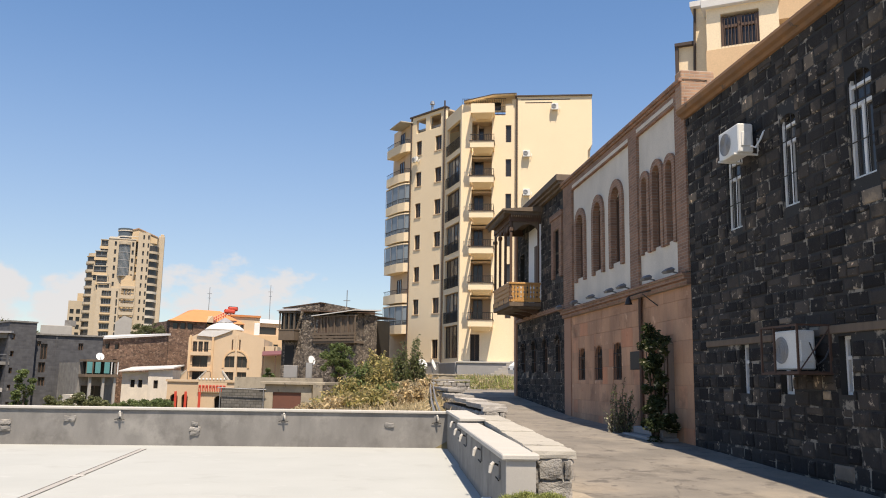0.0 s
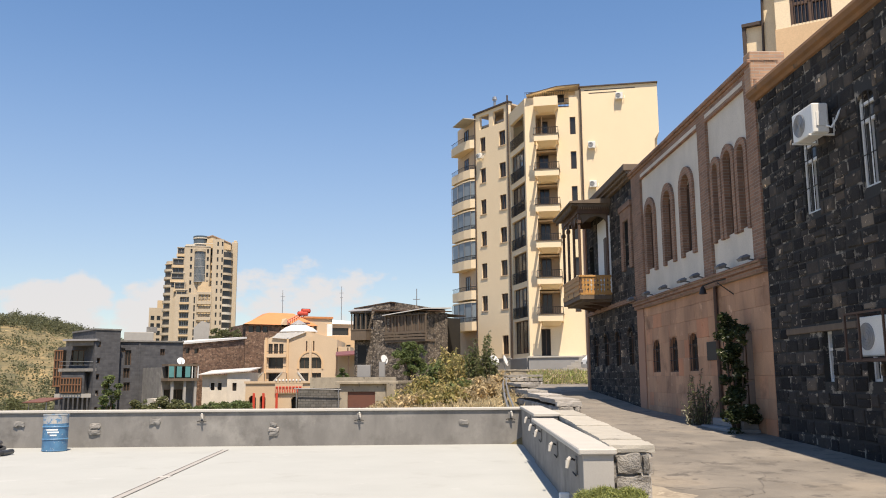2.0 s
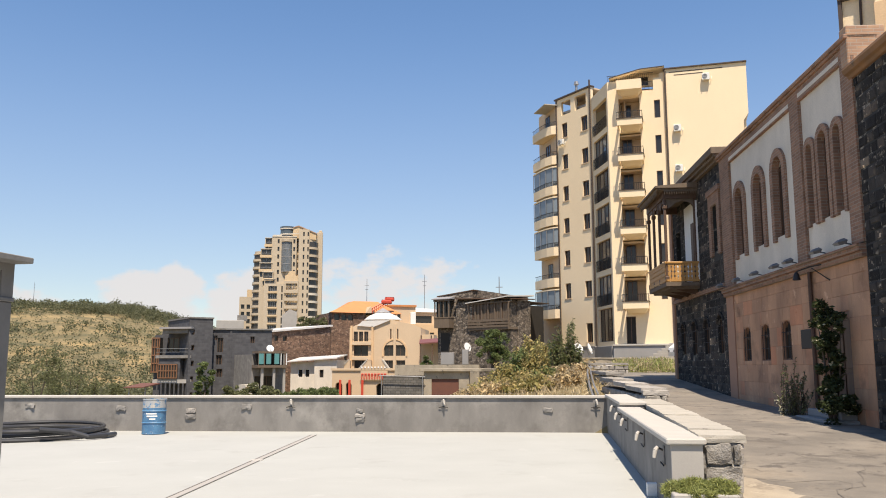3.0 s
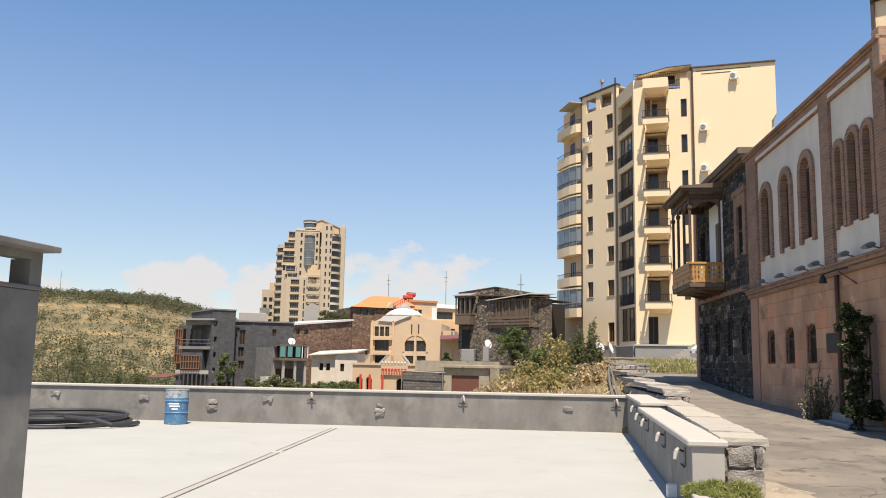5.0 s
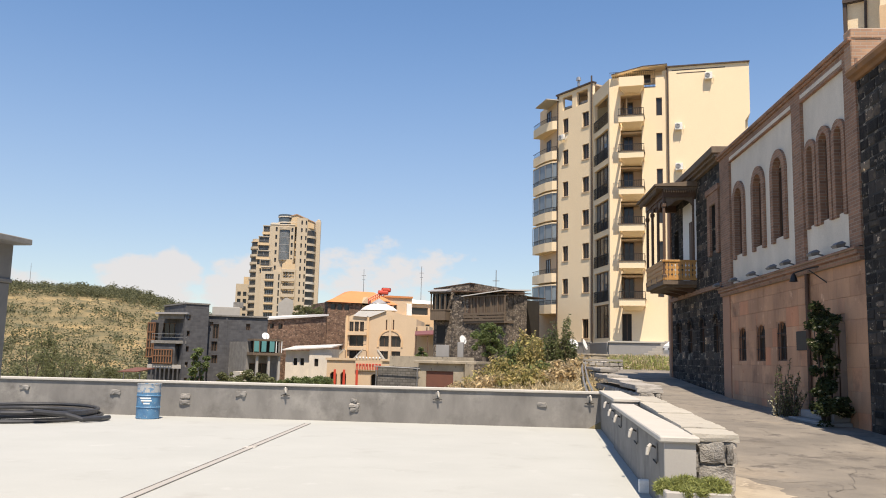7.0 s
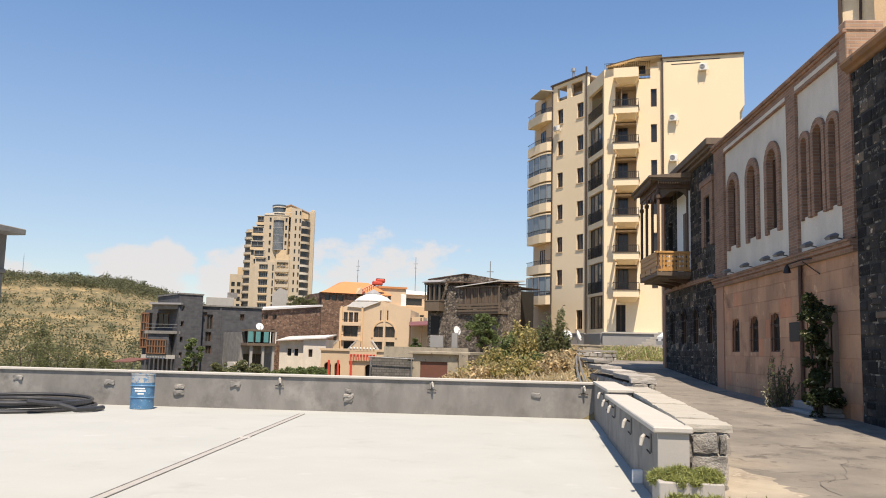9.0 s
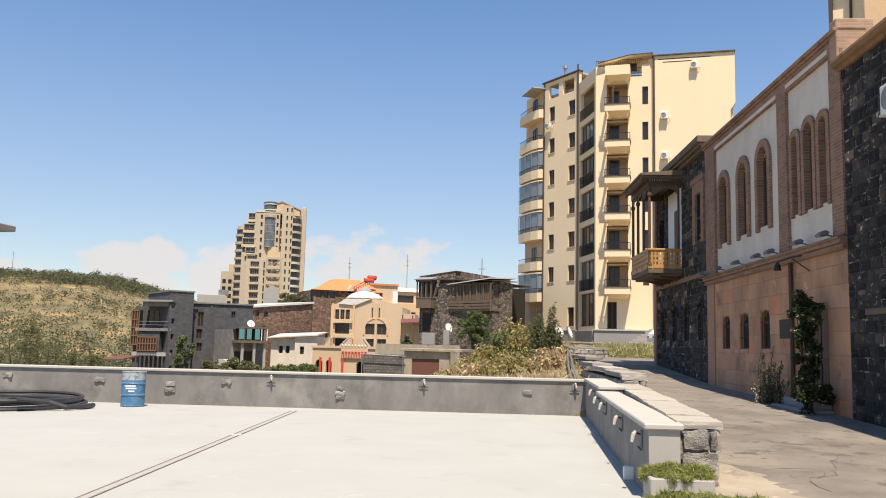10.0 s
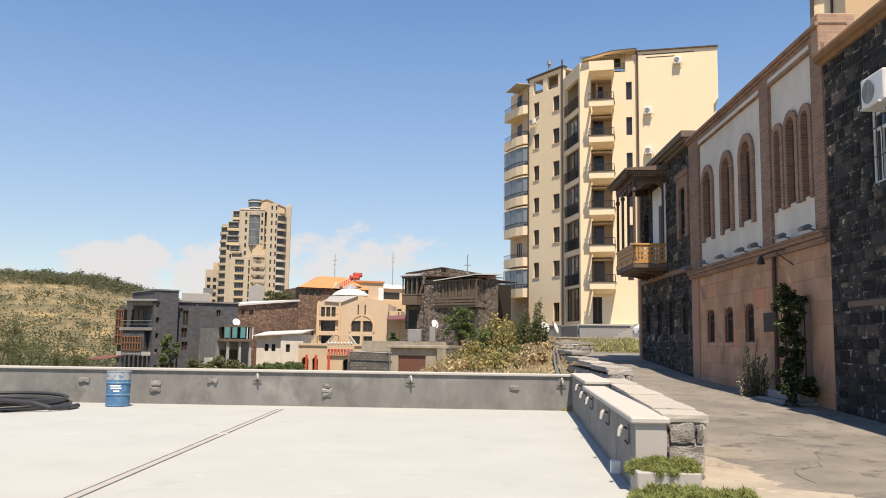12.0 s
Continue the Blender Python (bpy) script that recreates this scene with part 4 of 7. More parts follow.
part("narrow_door", Solid().box(-14.75, -14.35, -0.08, -0.05, 4.8, 7.1, 0.01), WOOD_DARK, balcony_house)

balcony = thing("timber_balcony", ROW @ pose(0, 0, 0), "roofed dark timber balcony with varnished fretwork railing", "balcony")
BX0, BX1, BD = -17.45, -13.95, 1.25
part("deck", Solid().box(BX0, BX1, -BD, 0.02, 4.62, 4.78, 0.01).box(BX0 + 0.1, BX1 - 0.1, -BD + 0.15, 0.02, 4.54, 4.62), WOOD_GREY, balcony)
for x in (BX0 + 0.06, -16.3, -15.15, BX1 - 0.08):
    part("post", Solid().box(x - 0.05, x + 0.05, -BD + 0.02, -BD + 0.12, 4.78, 8.03, 0.015).box(x - 0.08, x + 0.08, -BD - 0.01, -BD + 0.15, 7.58, 7.73, 0.02).box(x - 0.08, x + 0.08, -BD - 0.01, -BD + 0.15, 4.78, 5.0, 0.02), WOOD_DARK, balcony)
part("post", Solid().box(BX1 - 0.13, BX1 - 0.03, -0.12, -0.02, 4.78, 8.03, 0.015), WOOD_DARK, balcony)


def fret(x0, x1, n, z0, z1):
    """Sawn balusters: boards with pierced waists between two rails, in the plane y = 0."""
    out = []
    w = (x1 - x0) / n
    for k in range(n):
        a = x0 + k * w
        prof = [(0.06, 0), (0.94, 0), (0.94, 0.12), (0.70, 0.2), (0.94, 0.3), (0.94, 0.42), (0.62, 0.5), (0.94, 0.58), (0.94, 0.7), (0.70, 0.8), (0.94, 0.88), (0.94, 1), (0.06, 1), (0.06, 0.88), (0.30, 0.8), (0.06, 0.7), (0.06, 0.58), (0.38, 0.5), (0.06, 0.42), (0.06, 0.3), (0.30, 0.2), (0.06, 0.12)]
        out.append([(a + p * w, z0 + q * (z1 - z0)) for p, q in prof])
    return out


front_rail = part("railing", Solid().box(BX0, BX1, -BD - 0.02, -BD + 0.05, 5.48, 5.56, 0.01), WOOD_OAK, balcony, "varnished orange-brown railing")
part("bottom_rail", Solid().box(BX0, BX1, -BD - 0.01, -BD + 0.04, 4.8, 4.88), WOOD_OAK, front_rail)
for o in fret(BX0 + 0.08, BX1 - 0.08, 22, 4.88, 5.48):
    part("baluster", Solid().prism(o, -BD, -BD + 0.03), WOOD_OAK, front_rail)
end_rail = part("railing", Solid().box(BX1 - 0.06, BX1 + 0.02, -BD + 0.05, 0, 5.48, 5.56, 0.01), WOOD_OAK, balcony)
part("bottom_rail", Solid().box(BX1 - 0.05, BX1 + 0.01, -BD + 0.05, 0, 4.8, 4.88), WOOD_OAK, end_rail)
for o in fret(-BD + 0.08, -0.02, 9, 4.88, 5.48):
    part("baluster", Solid().loft([[(BX1 - 0.04, a, z) for a, z in o], [(BX1 - 0.01, a, z) for a, z in o]]), WOOD_OAK, end_rail)
part("roof", Solid().box(BX0 - 0.2, BX1 + 0.2, -BD - 0.25, 0.02, 8.26, 8.34, 0.01).loft([[(BX0 - 0.28, -BD - 0.33, 8.34), (BX1 + 0.28, -BD - 0.33, 8.34), (BX1 + 0.28, 0, 8.34), (BX0 - 0.28, 0, 8.34)], [(BX0 - 0.28, -BD - 0.33, 8.41), (BX1 + 0.28, -BD - 0.33, 8.41), (BX1 + 0.28, 0, 8.56), (BX0 - 0.28, 0, 8.56)]]), WOOD_GREY, balcony, "shallow sheet-covered balcony roof")
part("beam", Solid().box(BX0, BX1, -BD, -BD + 0.14, 7.98, 8.26).box(BX1 - 0.14, BX1, -BD + 0.14, 0, 7.98, 8.26).box(BX0, BX0 + 0.14, -BD + 0.14, 0, 7.98, 8.26), WOOD_DARK, balcony)
teeth = Solid()
for k in range(14):
    y = -BD + k * BD / 14
    teeth.loft([[(BX1 + 0.17, y, 8.27), (BX1 + 0.17, y + 0.085, 8.27), (BX1 + 0.17, y + 0.042, 8.1)], [(BX1 + 0.2, y, 8.27), (BX1 + 0.2, y + 0.085, 8.27), (BX1 + 0.2, y + 0.042, 8.1)]])
part("valance", teeth, WOOD_GREY, balcony, "sawtooth timber valance")
teeth = Solid()
for k in range(38):
    x = BX0 + k * (BX1 - BX0) / 38
    teeth.prism([(x, 8.27), (x + 0.085, 8.27), (x + 0.042, 8.1)], -BD - 0.24, -BD - 0.21)
part("valance", teeth, WOOD_GREY, balcony, "sawtooth timber valance")
for xs_ in (BX0 + 0.12, -16.25, -15.1, BX1 - 0.9):
    part("spandrel", Solid().prism([(xs_, 7.98), (xs_ + 0.8, 7.98), (xs_ + 0.75, 7.88), (xs_ + 0.5, 7.83), (xs_ + 0.3, 7.9), (xs_ + 0.12, 7.68), (xs_, 7.58)], -BD + 0.05, -BD + 0.08), WOOD_DARK, balcony)
part("spandrel", Solid().loft([[(BX1 - 0.1, y, z) for y, z in ((-BD + 0.1, 7.98), (-0.1, 7.98), (-0.1, 7.63), (-0.25, 7.83), (-0.5, 7.9), (-0.75, 7.83), (-BD + 0.2, 7.58))], [(BX1 - 0.07, y, z) for y, z in ((-BD + 0.1, 7.98), (-0.1, 7.98), (-0.1, 7.63), (-0.25, 7.83), (-0.5, 7.9), (-0.75, 7.83), (-BD + 0.2, 7.58))]]), WOOD_GREY, balcony, "carved fretwork spandrel")
for x in (BX0 + 0.5, -15.7, BX1 - 0.5):
    part("bracket", Solid().loft([[(x - 0.05, 0.02, 4.54), (x - 0.05, -0.8, 4.54), (x - 0.05, 0.02, 4.32)], [(x + 0.05, 0.02, 4.54), (x + 0.05, -0.8, 4.54), (x + 0.05, 0.02, 4.32)]]), WOOD_DARK, balcony)
air_conditioner(ROW @ pose(-15.0, -0.35, 4.9), 0.7, 0.3, 0.55)

# cream house behind the black one
cream_house = thing("cream_house", along((9.25, 29.4), (12.85, 27.7), -0.75), "tall cream house with a brown-framed bay above the roofs", "house")
part("wall", pierced(0, 14, 3, 16.5, 0, 0.3, []), CREAM, cream_house)
part("side_wall", Solid().box(0.001, 0.3, 0.3, 9, 3, 16.5).box(13.7, 14, 0.3, 9, 3, 16.5), CREAM, cream_house)
part("roof", Solid().box(-0.1, 14.2, -0.3, 9, 16.5, 16.7), WHITE_ROOF, cream_house)
bay = part("bay", Solid().box(0.55, 3.0, -0.9, 0, 13.3, 14.5).box(0.55, 1.05, -0.9, 0, 14.5, 15.75).box(2.35, 3.0, -0.9, 0, 14.5, 15.75).box(0.55, 3.0, -0.9, 0, 15.75, 16.0), CREAM, cream_house, "ochre projecting bay")
part("window", Solid().box(1.05, 2.35, -0.8, -0.7, 14.5, 15.6), GLASS_DARK, bay)
wf = Solid()
for k in range(12):
    x = 1.06 + k * 0.115
    wf.box(x, x + 0.025, -0.92, -0.9, 14.5, 15.6)
part("iron_bars", wf, RUST_IRON, bay)
part("window_frame", Solid().box(1.05, 1.15, -0.88, -0.8, 14.5, 15.6).box(2.25, 2.35, -0.88, -0.8, 14.5, 15.6).box(1.6, 1.75, -0.88, -0.8, 14.5, 15.6).box(1.15, 2.25, -0.88, -0.8, 15.2, 15.3), WINDOW_FRAME, bay)
part("lower_window", Solid().box(0.6, 2.9, -0.3, -0.2, 12.0, 13.2), GLASS_DARK, cream_house)
lw = Solid()
for k in range(14):
    x = 0.62 + k * 0.165
    lw.box(x, x + 0.03, -0.45, -0.43, 12.0, 13.2)
part("iron_bars", lw, RUST_IRON, cream_house)
part("side_block", Solid().box(3.0, 9, -0.9, 0, 15.2, 17.4), CREAM_WARM, cream_house)
part("roof_edge", Solid().tube([(-0.02, -0.06, 14.0), (0.02, -0.06, 15.6), (0.05, -0.06, 16.5)], 0.05, 6), BROWN_TRIM, cream_house, "dark metal verge strip")
part("bay_roof", Solid().box(0.4, 3.1, -1.1, 0, 16.0, 16.3, 0.02), WHITE_ROOF, bay)
part("ochre_band", Solid().box(0.52, 3.02, -0.925, -0.9, 13.3, 14.42), CREAM_WARM, bay)
part("annex", Solid().box(-0.62, 0, 0.2, 6, 3, 15.15), CREAM, cream_house)
part("annex_roof", Solid().box(-0.74, 0.02, 0.0, 6, 15.15, 15.27).box(-0.74, -0.62, 0.05, 0.2, 12.3, 15.15), BROWN_TRIM, cream_house)

# ---- the apartment block ----
A0, A1, AC_, AD, AE = (-3.54, 79.92), (-0.15, 76.26), (1.3, 71.79), (5.8, 71.34), (12.8, 70.66)
AZ = (-5.6, 84.6)
STOREY = 3.15
TOPS = [25.15 - STOREY * k for k in range(6)]
apartment = thing("apartment_block", None, "nine-storey cream rendered apartment block with balconies", "apartment block")


def wall_part(name, solid, material, parent, m, label=""):
    ob = part(name, solid, material, parent, label)
    ob.matrix_local = m
    return ob


def simple_window(parent, m, a, b, z0, z1, y=0.12, fm=None, gm=None, mull=1, bar=0.06, name="window"):
    w = wall_part(name, Solid().box(a, b, y + 0.04, y + 0.05, z0, z1), gm or GLASS_DARK, parent, m)
    f = Solid().box(a, a + bar, y, y + 0.04, z0, z1).box(b - bar, b, y, y + 0.04, z0, z1).box(a + bar, b - bar, y, y + 0.04, z0, z0 + bar).box(a + bar, b - bar, y, y + 0.04, z1 - bar, z1)
    for k in range(mull):
        x = a + (b - a) * (k + 1) / (mull + 1)
        f.box(x - bar / 2, x + bar / 2, y, y + 0.04, z0 + bar, z1 - bar)
    part("window_frame", f, fm or WINDOW_FRAME, w)
    return w


mA, mB, mC, mD, mZ = along(A0, A1), along(A1, AC_), along(AC_, AD), along(AD, AE), along(AZ, A0)
lA, lB, lC, lD, lZ = [math.dist(p, q) for p, q in ((A0, A1), (A1, AC_), (AC_, AD), (AD, AE), (AZ, A0))]
# face with two columns of windows
cols = [(0.75, 1.55), (3.55, 4.45)]
holes = [(a, b, t - 1.45, t) for a, b in cols for t in TOPS] + [(3.55, 4.4, 3.75, 5.5)] + [(0.7, 2.1, 26.0, 27.35), (2.7, 4.3, 26.0, 27.35)]
wall_part("wall", pierced(0, lA, 2.0, 27.7, 0, 0.3, holes), CREAM, apartment, mA)
for a, b, z0, z1 in holes[:-2]:
    simple_window(apartment, mA, a, b, z0, z1, y=0.14)
    wall_part("sill", Solid().box(a - 0.08, b + 0.08, -0.06, 0.1, z0 - 0.08, z0), CREAM_DARK, apartment, mA)
# loggia lining: the wall's cream darkened, so its shade is partly colour
wall_part("loggia_roof", Solid().box(0, lA, 0.3, 2.4, 27.55, 27.7), CREAM_DARK, apartment, mA)
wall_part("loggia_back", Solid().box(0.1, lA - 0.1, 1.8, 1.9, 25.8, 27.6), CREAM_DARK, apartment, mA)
wall_part("downpipe", Solid().tube([(0.05, -0.08, 2.2), (0.05, -0.08, 27.8)], 0.07, 6), BROWN_TRIM, apartment, mA)
wall_part("downpipe", Solid().tube([(lA - 0.05, -0.1, 2.2), (lA - 0.05, -0.1, 28.4)], 0.08, 6), BROWN_TRIM, apartment, mA)
wall_part("coping", Solid().box(-0.2, lA + 0.1, -0.15, 0.4, 27.7, 27.85), BROWN_TRIM, apartment, mA)
# bay beside it, glazed, with dark rails
bay_holes = [(0.5, lB - 0.35, TOPS[0] - 2.55 - STOREY * k, TOPS[0] - STOREY * k + 0.1) for k in range(-0, 6)] + [(0.5, lB - 0.35, 3.7, 6.6)]
wall_part("wall", pierced(0, lB, 2.0, 26.5, 0, 0.3, bay_holes), CREAM, apartment, mB)
for k, (a, b, z0, z1) in enumerate(bay_holes):
    if k == 0:
        # darker cream puts the loggia's shade into its back wall
        wall_part("loggia_back", Solid().box(a - 0.2, b + 0.2, 1.6, 1.7, z0 - 0.2, z1 + 0.2), CREAM_DARK, apartment, mB)
    else:
        simple_window(apartment, mB, a, b, z0, z1, y=0.2, gm=GLASS_BLUE if k % 2 else GLASS_DARK, fm=WINDOW_FRAME, mull=3)
    if k < 6:
        r = Solid().box(a, b, -0.08, -0.04, z0 + 0.95, z0 + 1.0)
        for i in range(24):
            x = a + (b - a) * i / 23
            r.box(x - 0.015, x + 0.015, -0.075, -0.045, z0, z0 + 0.95)
        wall_part("balcony_rail", r, BLACK_IRON, apartment, mB)
# front with recessed balconies
NI = (0.95, 2.75)
floors = [TOPS[0] - 0.25 - STOREY * k for k in range(7)]
front_holes = [(NI[0], NI[1], f - 2.2, f) for f in floors] + [(NI[0] + 0.1, 1.75, 3.4, 5.95 - 0.0)]
front_holes = [h for h in front_holes if h[2] > 5.9] + [(NI[0] + 0.05, 1.8, 3.45, 5.75)]
strip = [(3.98, 4.48, t - 0.75 - 1.5, t - 0.75 + 0.1) for t in TOPS]
wall_part("wall", pierced(0, lC, 2.9, 26.5, 0, 0.3, front_holes + strip + [(2.95, 3.95, 25.45, 26.6)]), CREAM, apartment, mC)
for a, b, z0, z1 in strip:
    simple_window(apartment, mC, a, b, z0, z1, y=0.12, mull=0)
for a, b, z0, z1 in front_holes[:-1]:
    # niche lining in darkened cream, shade of the recess put into the colour
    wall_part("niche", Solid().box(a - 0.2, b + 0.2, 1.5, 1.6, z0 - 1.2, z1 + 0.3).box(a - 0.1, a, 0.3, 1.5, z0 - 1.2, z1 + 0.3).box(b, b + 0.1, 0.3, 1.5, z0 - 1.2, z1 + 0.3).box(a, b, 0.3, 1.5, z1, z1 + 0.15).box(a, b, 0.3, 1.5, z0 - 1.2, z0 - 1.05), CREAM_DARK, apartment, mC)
    simple_window(apartment, mC, a + 0.15, a + 1.0, z0 + 0.02, z1 - 0.25, y=1.4, mull=1, name="balcony_door")
    D = 1.4
    hull = Solid().loft([[(a + 0.35, -0.55, z0 - 0.95), (b - 0.1, -0.55, z0 - 0.95), (b - 0.1, 0, z0 - 0.95), (a + 0.35, 0, z0 - 0.95)], [(a + 0.15, -D + 0.05, z0 - 0.62), (b + 0.1, -D + 0.05, z0 - 0.62), (b + 0.1, 0, z0 - 0.62), (a + 0.15, 0, z0 - 0.62)]])
    hull.box(a - 0.08, b + 0.22, -D, -D + 0.12, z0 - 0.62, z0 - 0.05).box(a - 0.08, a + 0.04, -D + 0.12, 0, z0 - 0.62, z0 - 0.05).box(b + 0.1, b + 0.22, -D + 0.12, 0, z0 - 0.62, z0 - 0.05)
    bal = wall_part("balcony", hull, CREAM, apartment, mC, "solid cream balcony front")
    part("coping", Solid().box(a - 0.14, b + 0.28, -D - 0.06, -D + 0.16, z0 - 0.05, z0 + 0.02).box(b + 0.06, b + 0.28, -D + 0.16, 0, z0 - 0.05, z0 + 0.02), BROWN_TRIM, bal)
    r = Solid().box(a - 0.1, b + 0.25, -D + 0.05, -D + 0.08, z0 + 0.55, z0 + 0.6)
    for i in range(14):
        x = a - 0.08 + (b - a + 0.3) * i / 13
        r.box(x - 0.012, x + 0.012, -D + 0.05, -D + 0.075, z0, z0 + 0.55)
    for i in range(7):
        y = -D + 0.1 + i * 0.17
        r.box(b + 0.2, b + 0.225, y, y + 0.02, z0, z0 + 0.58)
    part("rail", r, BLACK_IRON, bal)
simple_window(apartment, mC, NI[0] + 0.05, 1.8, 3.45, 5.75, y=0.2, mull=1, name="entrance_door", gm=SHADOWY)
wall_part("top_balcony", Solid().loft([[(1.3, -0.55, 24.95), (2.65, -0.55, 24.95), (2.65, 0, 24.95), (1.3, 0, 24.95)], [(1.0, -1.2, 25.3), (2.9, -1.2, 25.3), (2.9, 0, 25.3), (1.0, 0, 25.3)]]).box(0.9, 3.0, -1.25, 0, 25.3, 26.15), CREAM, apartment, mC)
# plain sunlit flank
wall_part("wall", Solid().box(0.45, lD - 0.35, -0.25, 0.2, 3.0, 27.05), CREAM, apartment, mD)
wall_part("corbelled_end", Solid().box(lD - 0.35, lD + 0.05, -0.25, 2, 22.6, 27.05).loft([[(lD - 0.35, -0.25, 22.0), (lD - 0.34, -0.25, 22.0), (lD - 0.34, 2, 22.0), (lD - 0.35, 2, 22.0)], [(lD - 0.35, -0.25, 22.6), (lD + 0.05, -0.25, 22.6), (lD + 0.05, 2, 22.6), (lD - 0.35, 2, 22.6)]]), CREAM, apartment, mD)
wall_part("link_wall", Solid().box(0, 0.45, 0, 0.3, 3.0, 26.9), CREAM, apartment, mD)
wall_part("downpipe", Solid().tube([(0.45, -0.3, 3), (0.45, -0.3, 26.9)], 0.08, 6), BROWN_TRIM, apartment, mD)
wall_part("coping", Solid().box(0.3, lD + 0.1, -0.4, 0.3, 27.05, 27.15), BROWN_TRIM, apartment, mD)
wall_part("score_line", Solid().box(1.2, 3.6, -0.265, -0.25, 26.45, 26.52).box(0.8, 5.2, -0.265, -0.25, 26.72, 26.79), BROWN_TRIM, apartment, mD)
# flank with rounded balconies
# cream darkened on this face, which is turned from the sun
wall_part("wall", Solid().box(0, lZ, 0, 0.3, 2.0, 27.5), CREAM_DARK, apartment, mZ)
for k in range(8):
    z = 24.47 - 3.03 * k
    if z < 4:
        continue
    front = [(lZ + 0.05, -0.1), (lZ - 0.25, -0.5), (lZ - 1.3, -0.85), (lZ - 2.6, -1.0), (lZ - 4.2, -1.05), (lZ - 4.2, 0)]
    inner = [(lZ - 0.15, -0.1), (lZ - 0.42, -0.36), (lZ - 1.35, -0.68), (lZ - 2.6, -0.83), (lZ - 4.0, -0.88), (lZ - 4.0, 0)]
    slab_ = Solid().slab(front + [(lZ + 0.05, 0)], z - 0.15, z + 0.02)
    for i in range(5):
        slab_.slab([front[i], front[i + 1], inner[i + 1], inner[i]], z + 0.02, z + 0.72)
    bal = wall_part("round_balcony", slab_, CREAM, apartment, mZ, "curved cream balcony")
    r = Solid()
    for i in range(4):
        p, q = Vector((*front[i], z + 1.12)), Vector((*front[i + 1], z + 1.12))
        r.tube([p, q], 0.025, 5)
        for j in range(6):
            g = p.lerp(q, j / 6)
            r.box(g.x - 0.012, g.x + 0.012, g.y, g.y + 0.02, z + 0.72, z + 1.12)
    part("rail", r, BLACK_IRON, bal)
    if k in (2, 3, 4, 6):
        gl = Solid()
        for i in range(4):
            mid = [(front[j][0] * 0.55 + inner[j][0] * 0.45, front[j][1] * 0.55 + inner[j][1] * 0.45) for j in (i, i + 1)]
            gl.slab([mid[0], mid[1], inner[i + 1], inner[i]], z + 0.74, z + 2.55)
        part("glazing", gl, GLASS_PALE, bal, "blue-tinted balcony glazing")
        part("glazing_head", Solid().slab(front[:5] + [(front[4][0], -0.9), (front[0][0] - 0.5, -0.1)], z + 2.55, z + 2.68), CREAM, bal)
        for i in range(5):
            part("mullion", Solid().box(front[i][0] - 0.03, front[i][0] + 0.03, front[i][1] - 0.01, front[i][1] + 0.05, z + 0.74, z + 2.55), GALVANISED, bal)
    simple_window(apartment, mZ, lZ - 3.0, lZ - 1.8, z + 0.1, z + 2.3, y=-0.06, name="balcony_door")
wall_part("canopy", Solid().box(lZ - 3.0, lZ + 0.2, -1.3, 0.2, 27.2, 27.28), COPING, apartment, mZ)
# body, roof and plinth
core = [(A0[0] + 0.2, A0[1] + 0.35), (A1[0] + 0.5, A1[1] + 0.35), (AC_[0] + 1.0, AC_[1] + 2.5), (AD[0] + 0.5, AD[1] + 3.0), (AE[0] - 0.4, AE[1] + 0.3), (AE[0] + 1, AE[1] + 14), (0, 92), (AZ[0], AZ[1])]
wall_part("roof", Solid().slab(core, 26.3, 26.5), GREY_ROOF, apartment, Matrix())
wall_part("side_wall", Solid().slab([(AE[0] - 0.4, AE[1] + 0.2), (AE[0] - 0.1, AE[1] + 0.2), (AE[0] + 1, AE[1] + 14), (AE[0] + 0.7, AE[1] + 14)], 2, 27), CREAM, apartment, Matrix())
wall_part("penthouse", pierced(2.2, 4.5, 26.2, 27.3, 1.2, 1.5, [(2.7, 3.5, 26.3, 27.1)]), CREAM, apartment, mC)
wall_part("penthouse_window", Solid().box(2.7, 3.5, 1.38, 1.44, 26.3, 27.1), GLASS_DARK, apartment, mC)
wall_part("penthouse_roof", Solid().prism([(0.2, 26.62), (2.9, 27.2), (4.95, 27.26), (4.95, 27.32), (2.9, 27.26), (0.2, 26.68)], -0.35, 4), CREAM, apartment, mC)
wall_part("roof_edge", Solid().prism([(0.2, 26.68), (2.9, 27.26), (4.95, 27.32), (4.95, 27.38), (2.9, 27.32), (0.2, 26.74)], -0.42, 4), BROWN_TRIM, apartment, mC, "dark metal roof edge")
tr = Solid().box(0.0, 4.0, 0.0, 0.03, 27.0, 27.04).box(2.95, 3.95, -0.03, 0.0, 26.2, 26.24)
for i in range(25):
    tr.box(0.05 + i * 0.16, 0.07 + i * 0.16, 0.0, 0.02, 26.5, 27.0)
for i in range(9):
    tr.box(2.98 + i * 0.115, 3.0 + i * 0.115, -0.03, -0.01, 25.45, 26.2)
wall_part("terrace_rail", tr, BLACK_IRON, apartment, mC)
wall_part("vent_pipe", Solid().tube([(1.9, 1.0, 27), (1.9, 1.0, 29.0)], 0.12, 8).lathe(1.9, 1.0, [(0.25, 29.0), (0.2, 29.3), (0.02, 29.4)], 8), GALVANISED, apartment, mA)
wall_part("plinth", Solid().box(-0.1, lC + 8, -0.35, 0.1, 1.2, 3.3, 0.02), PLINTH, apartment, mC, "grey stone plinth")
wall_part("plinth_top", Solid().box(-0.15, lC + 8, -0.45, 0.1, 3.3, 3.42), COPING, apartment, mC)
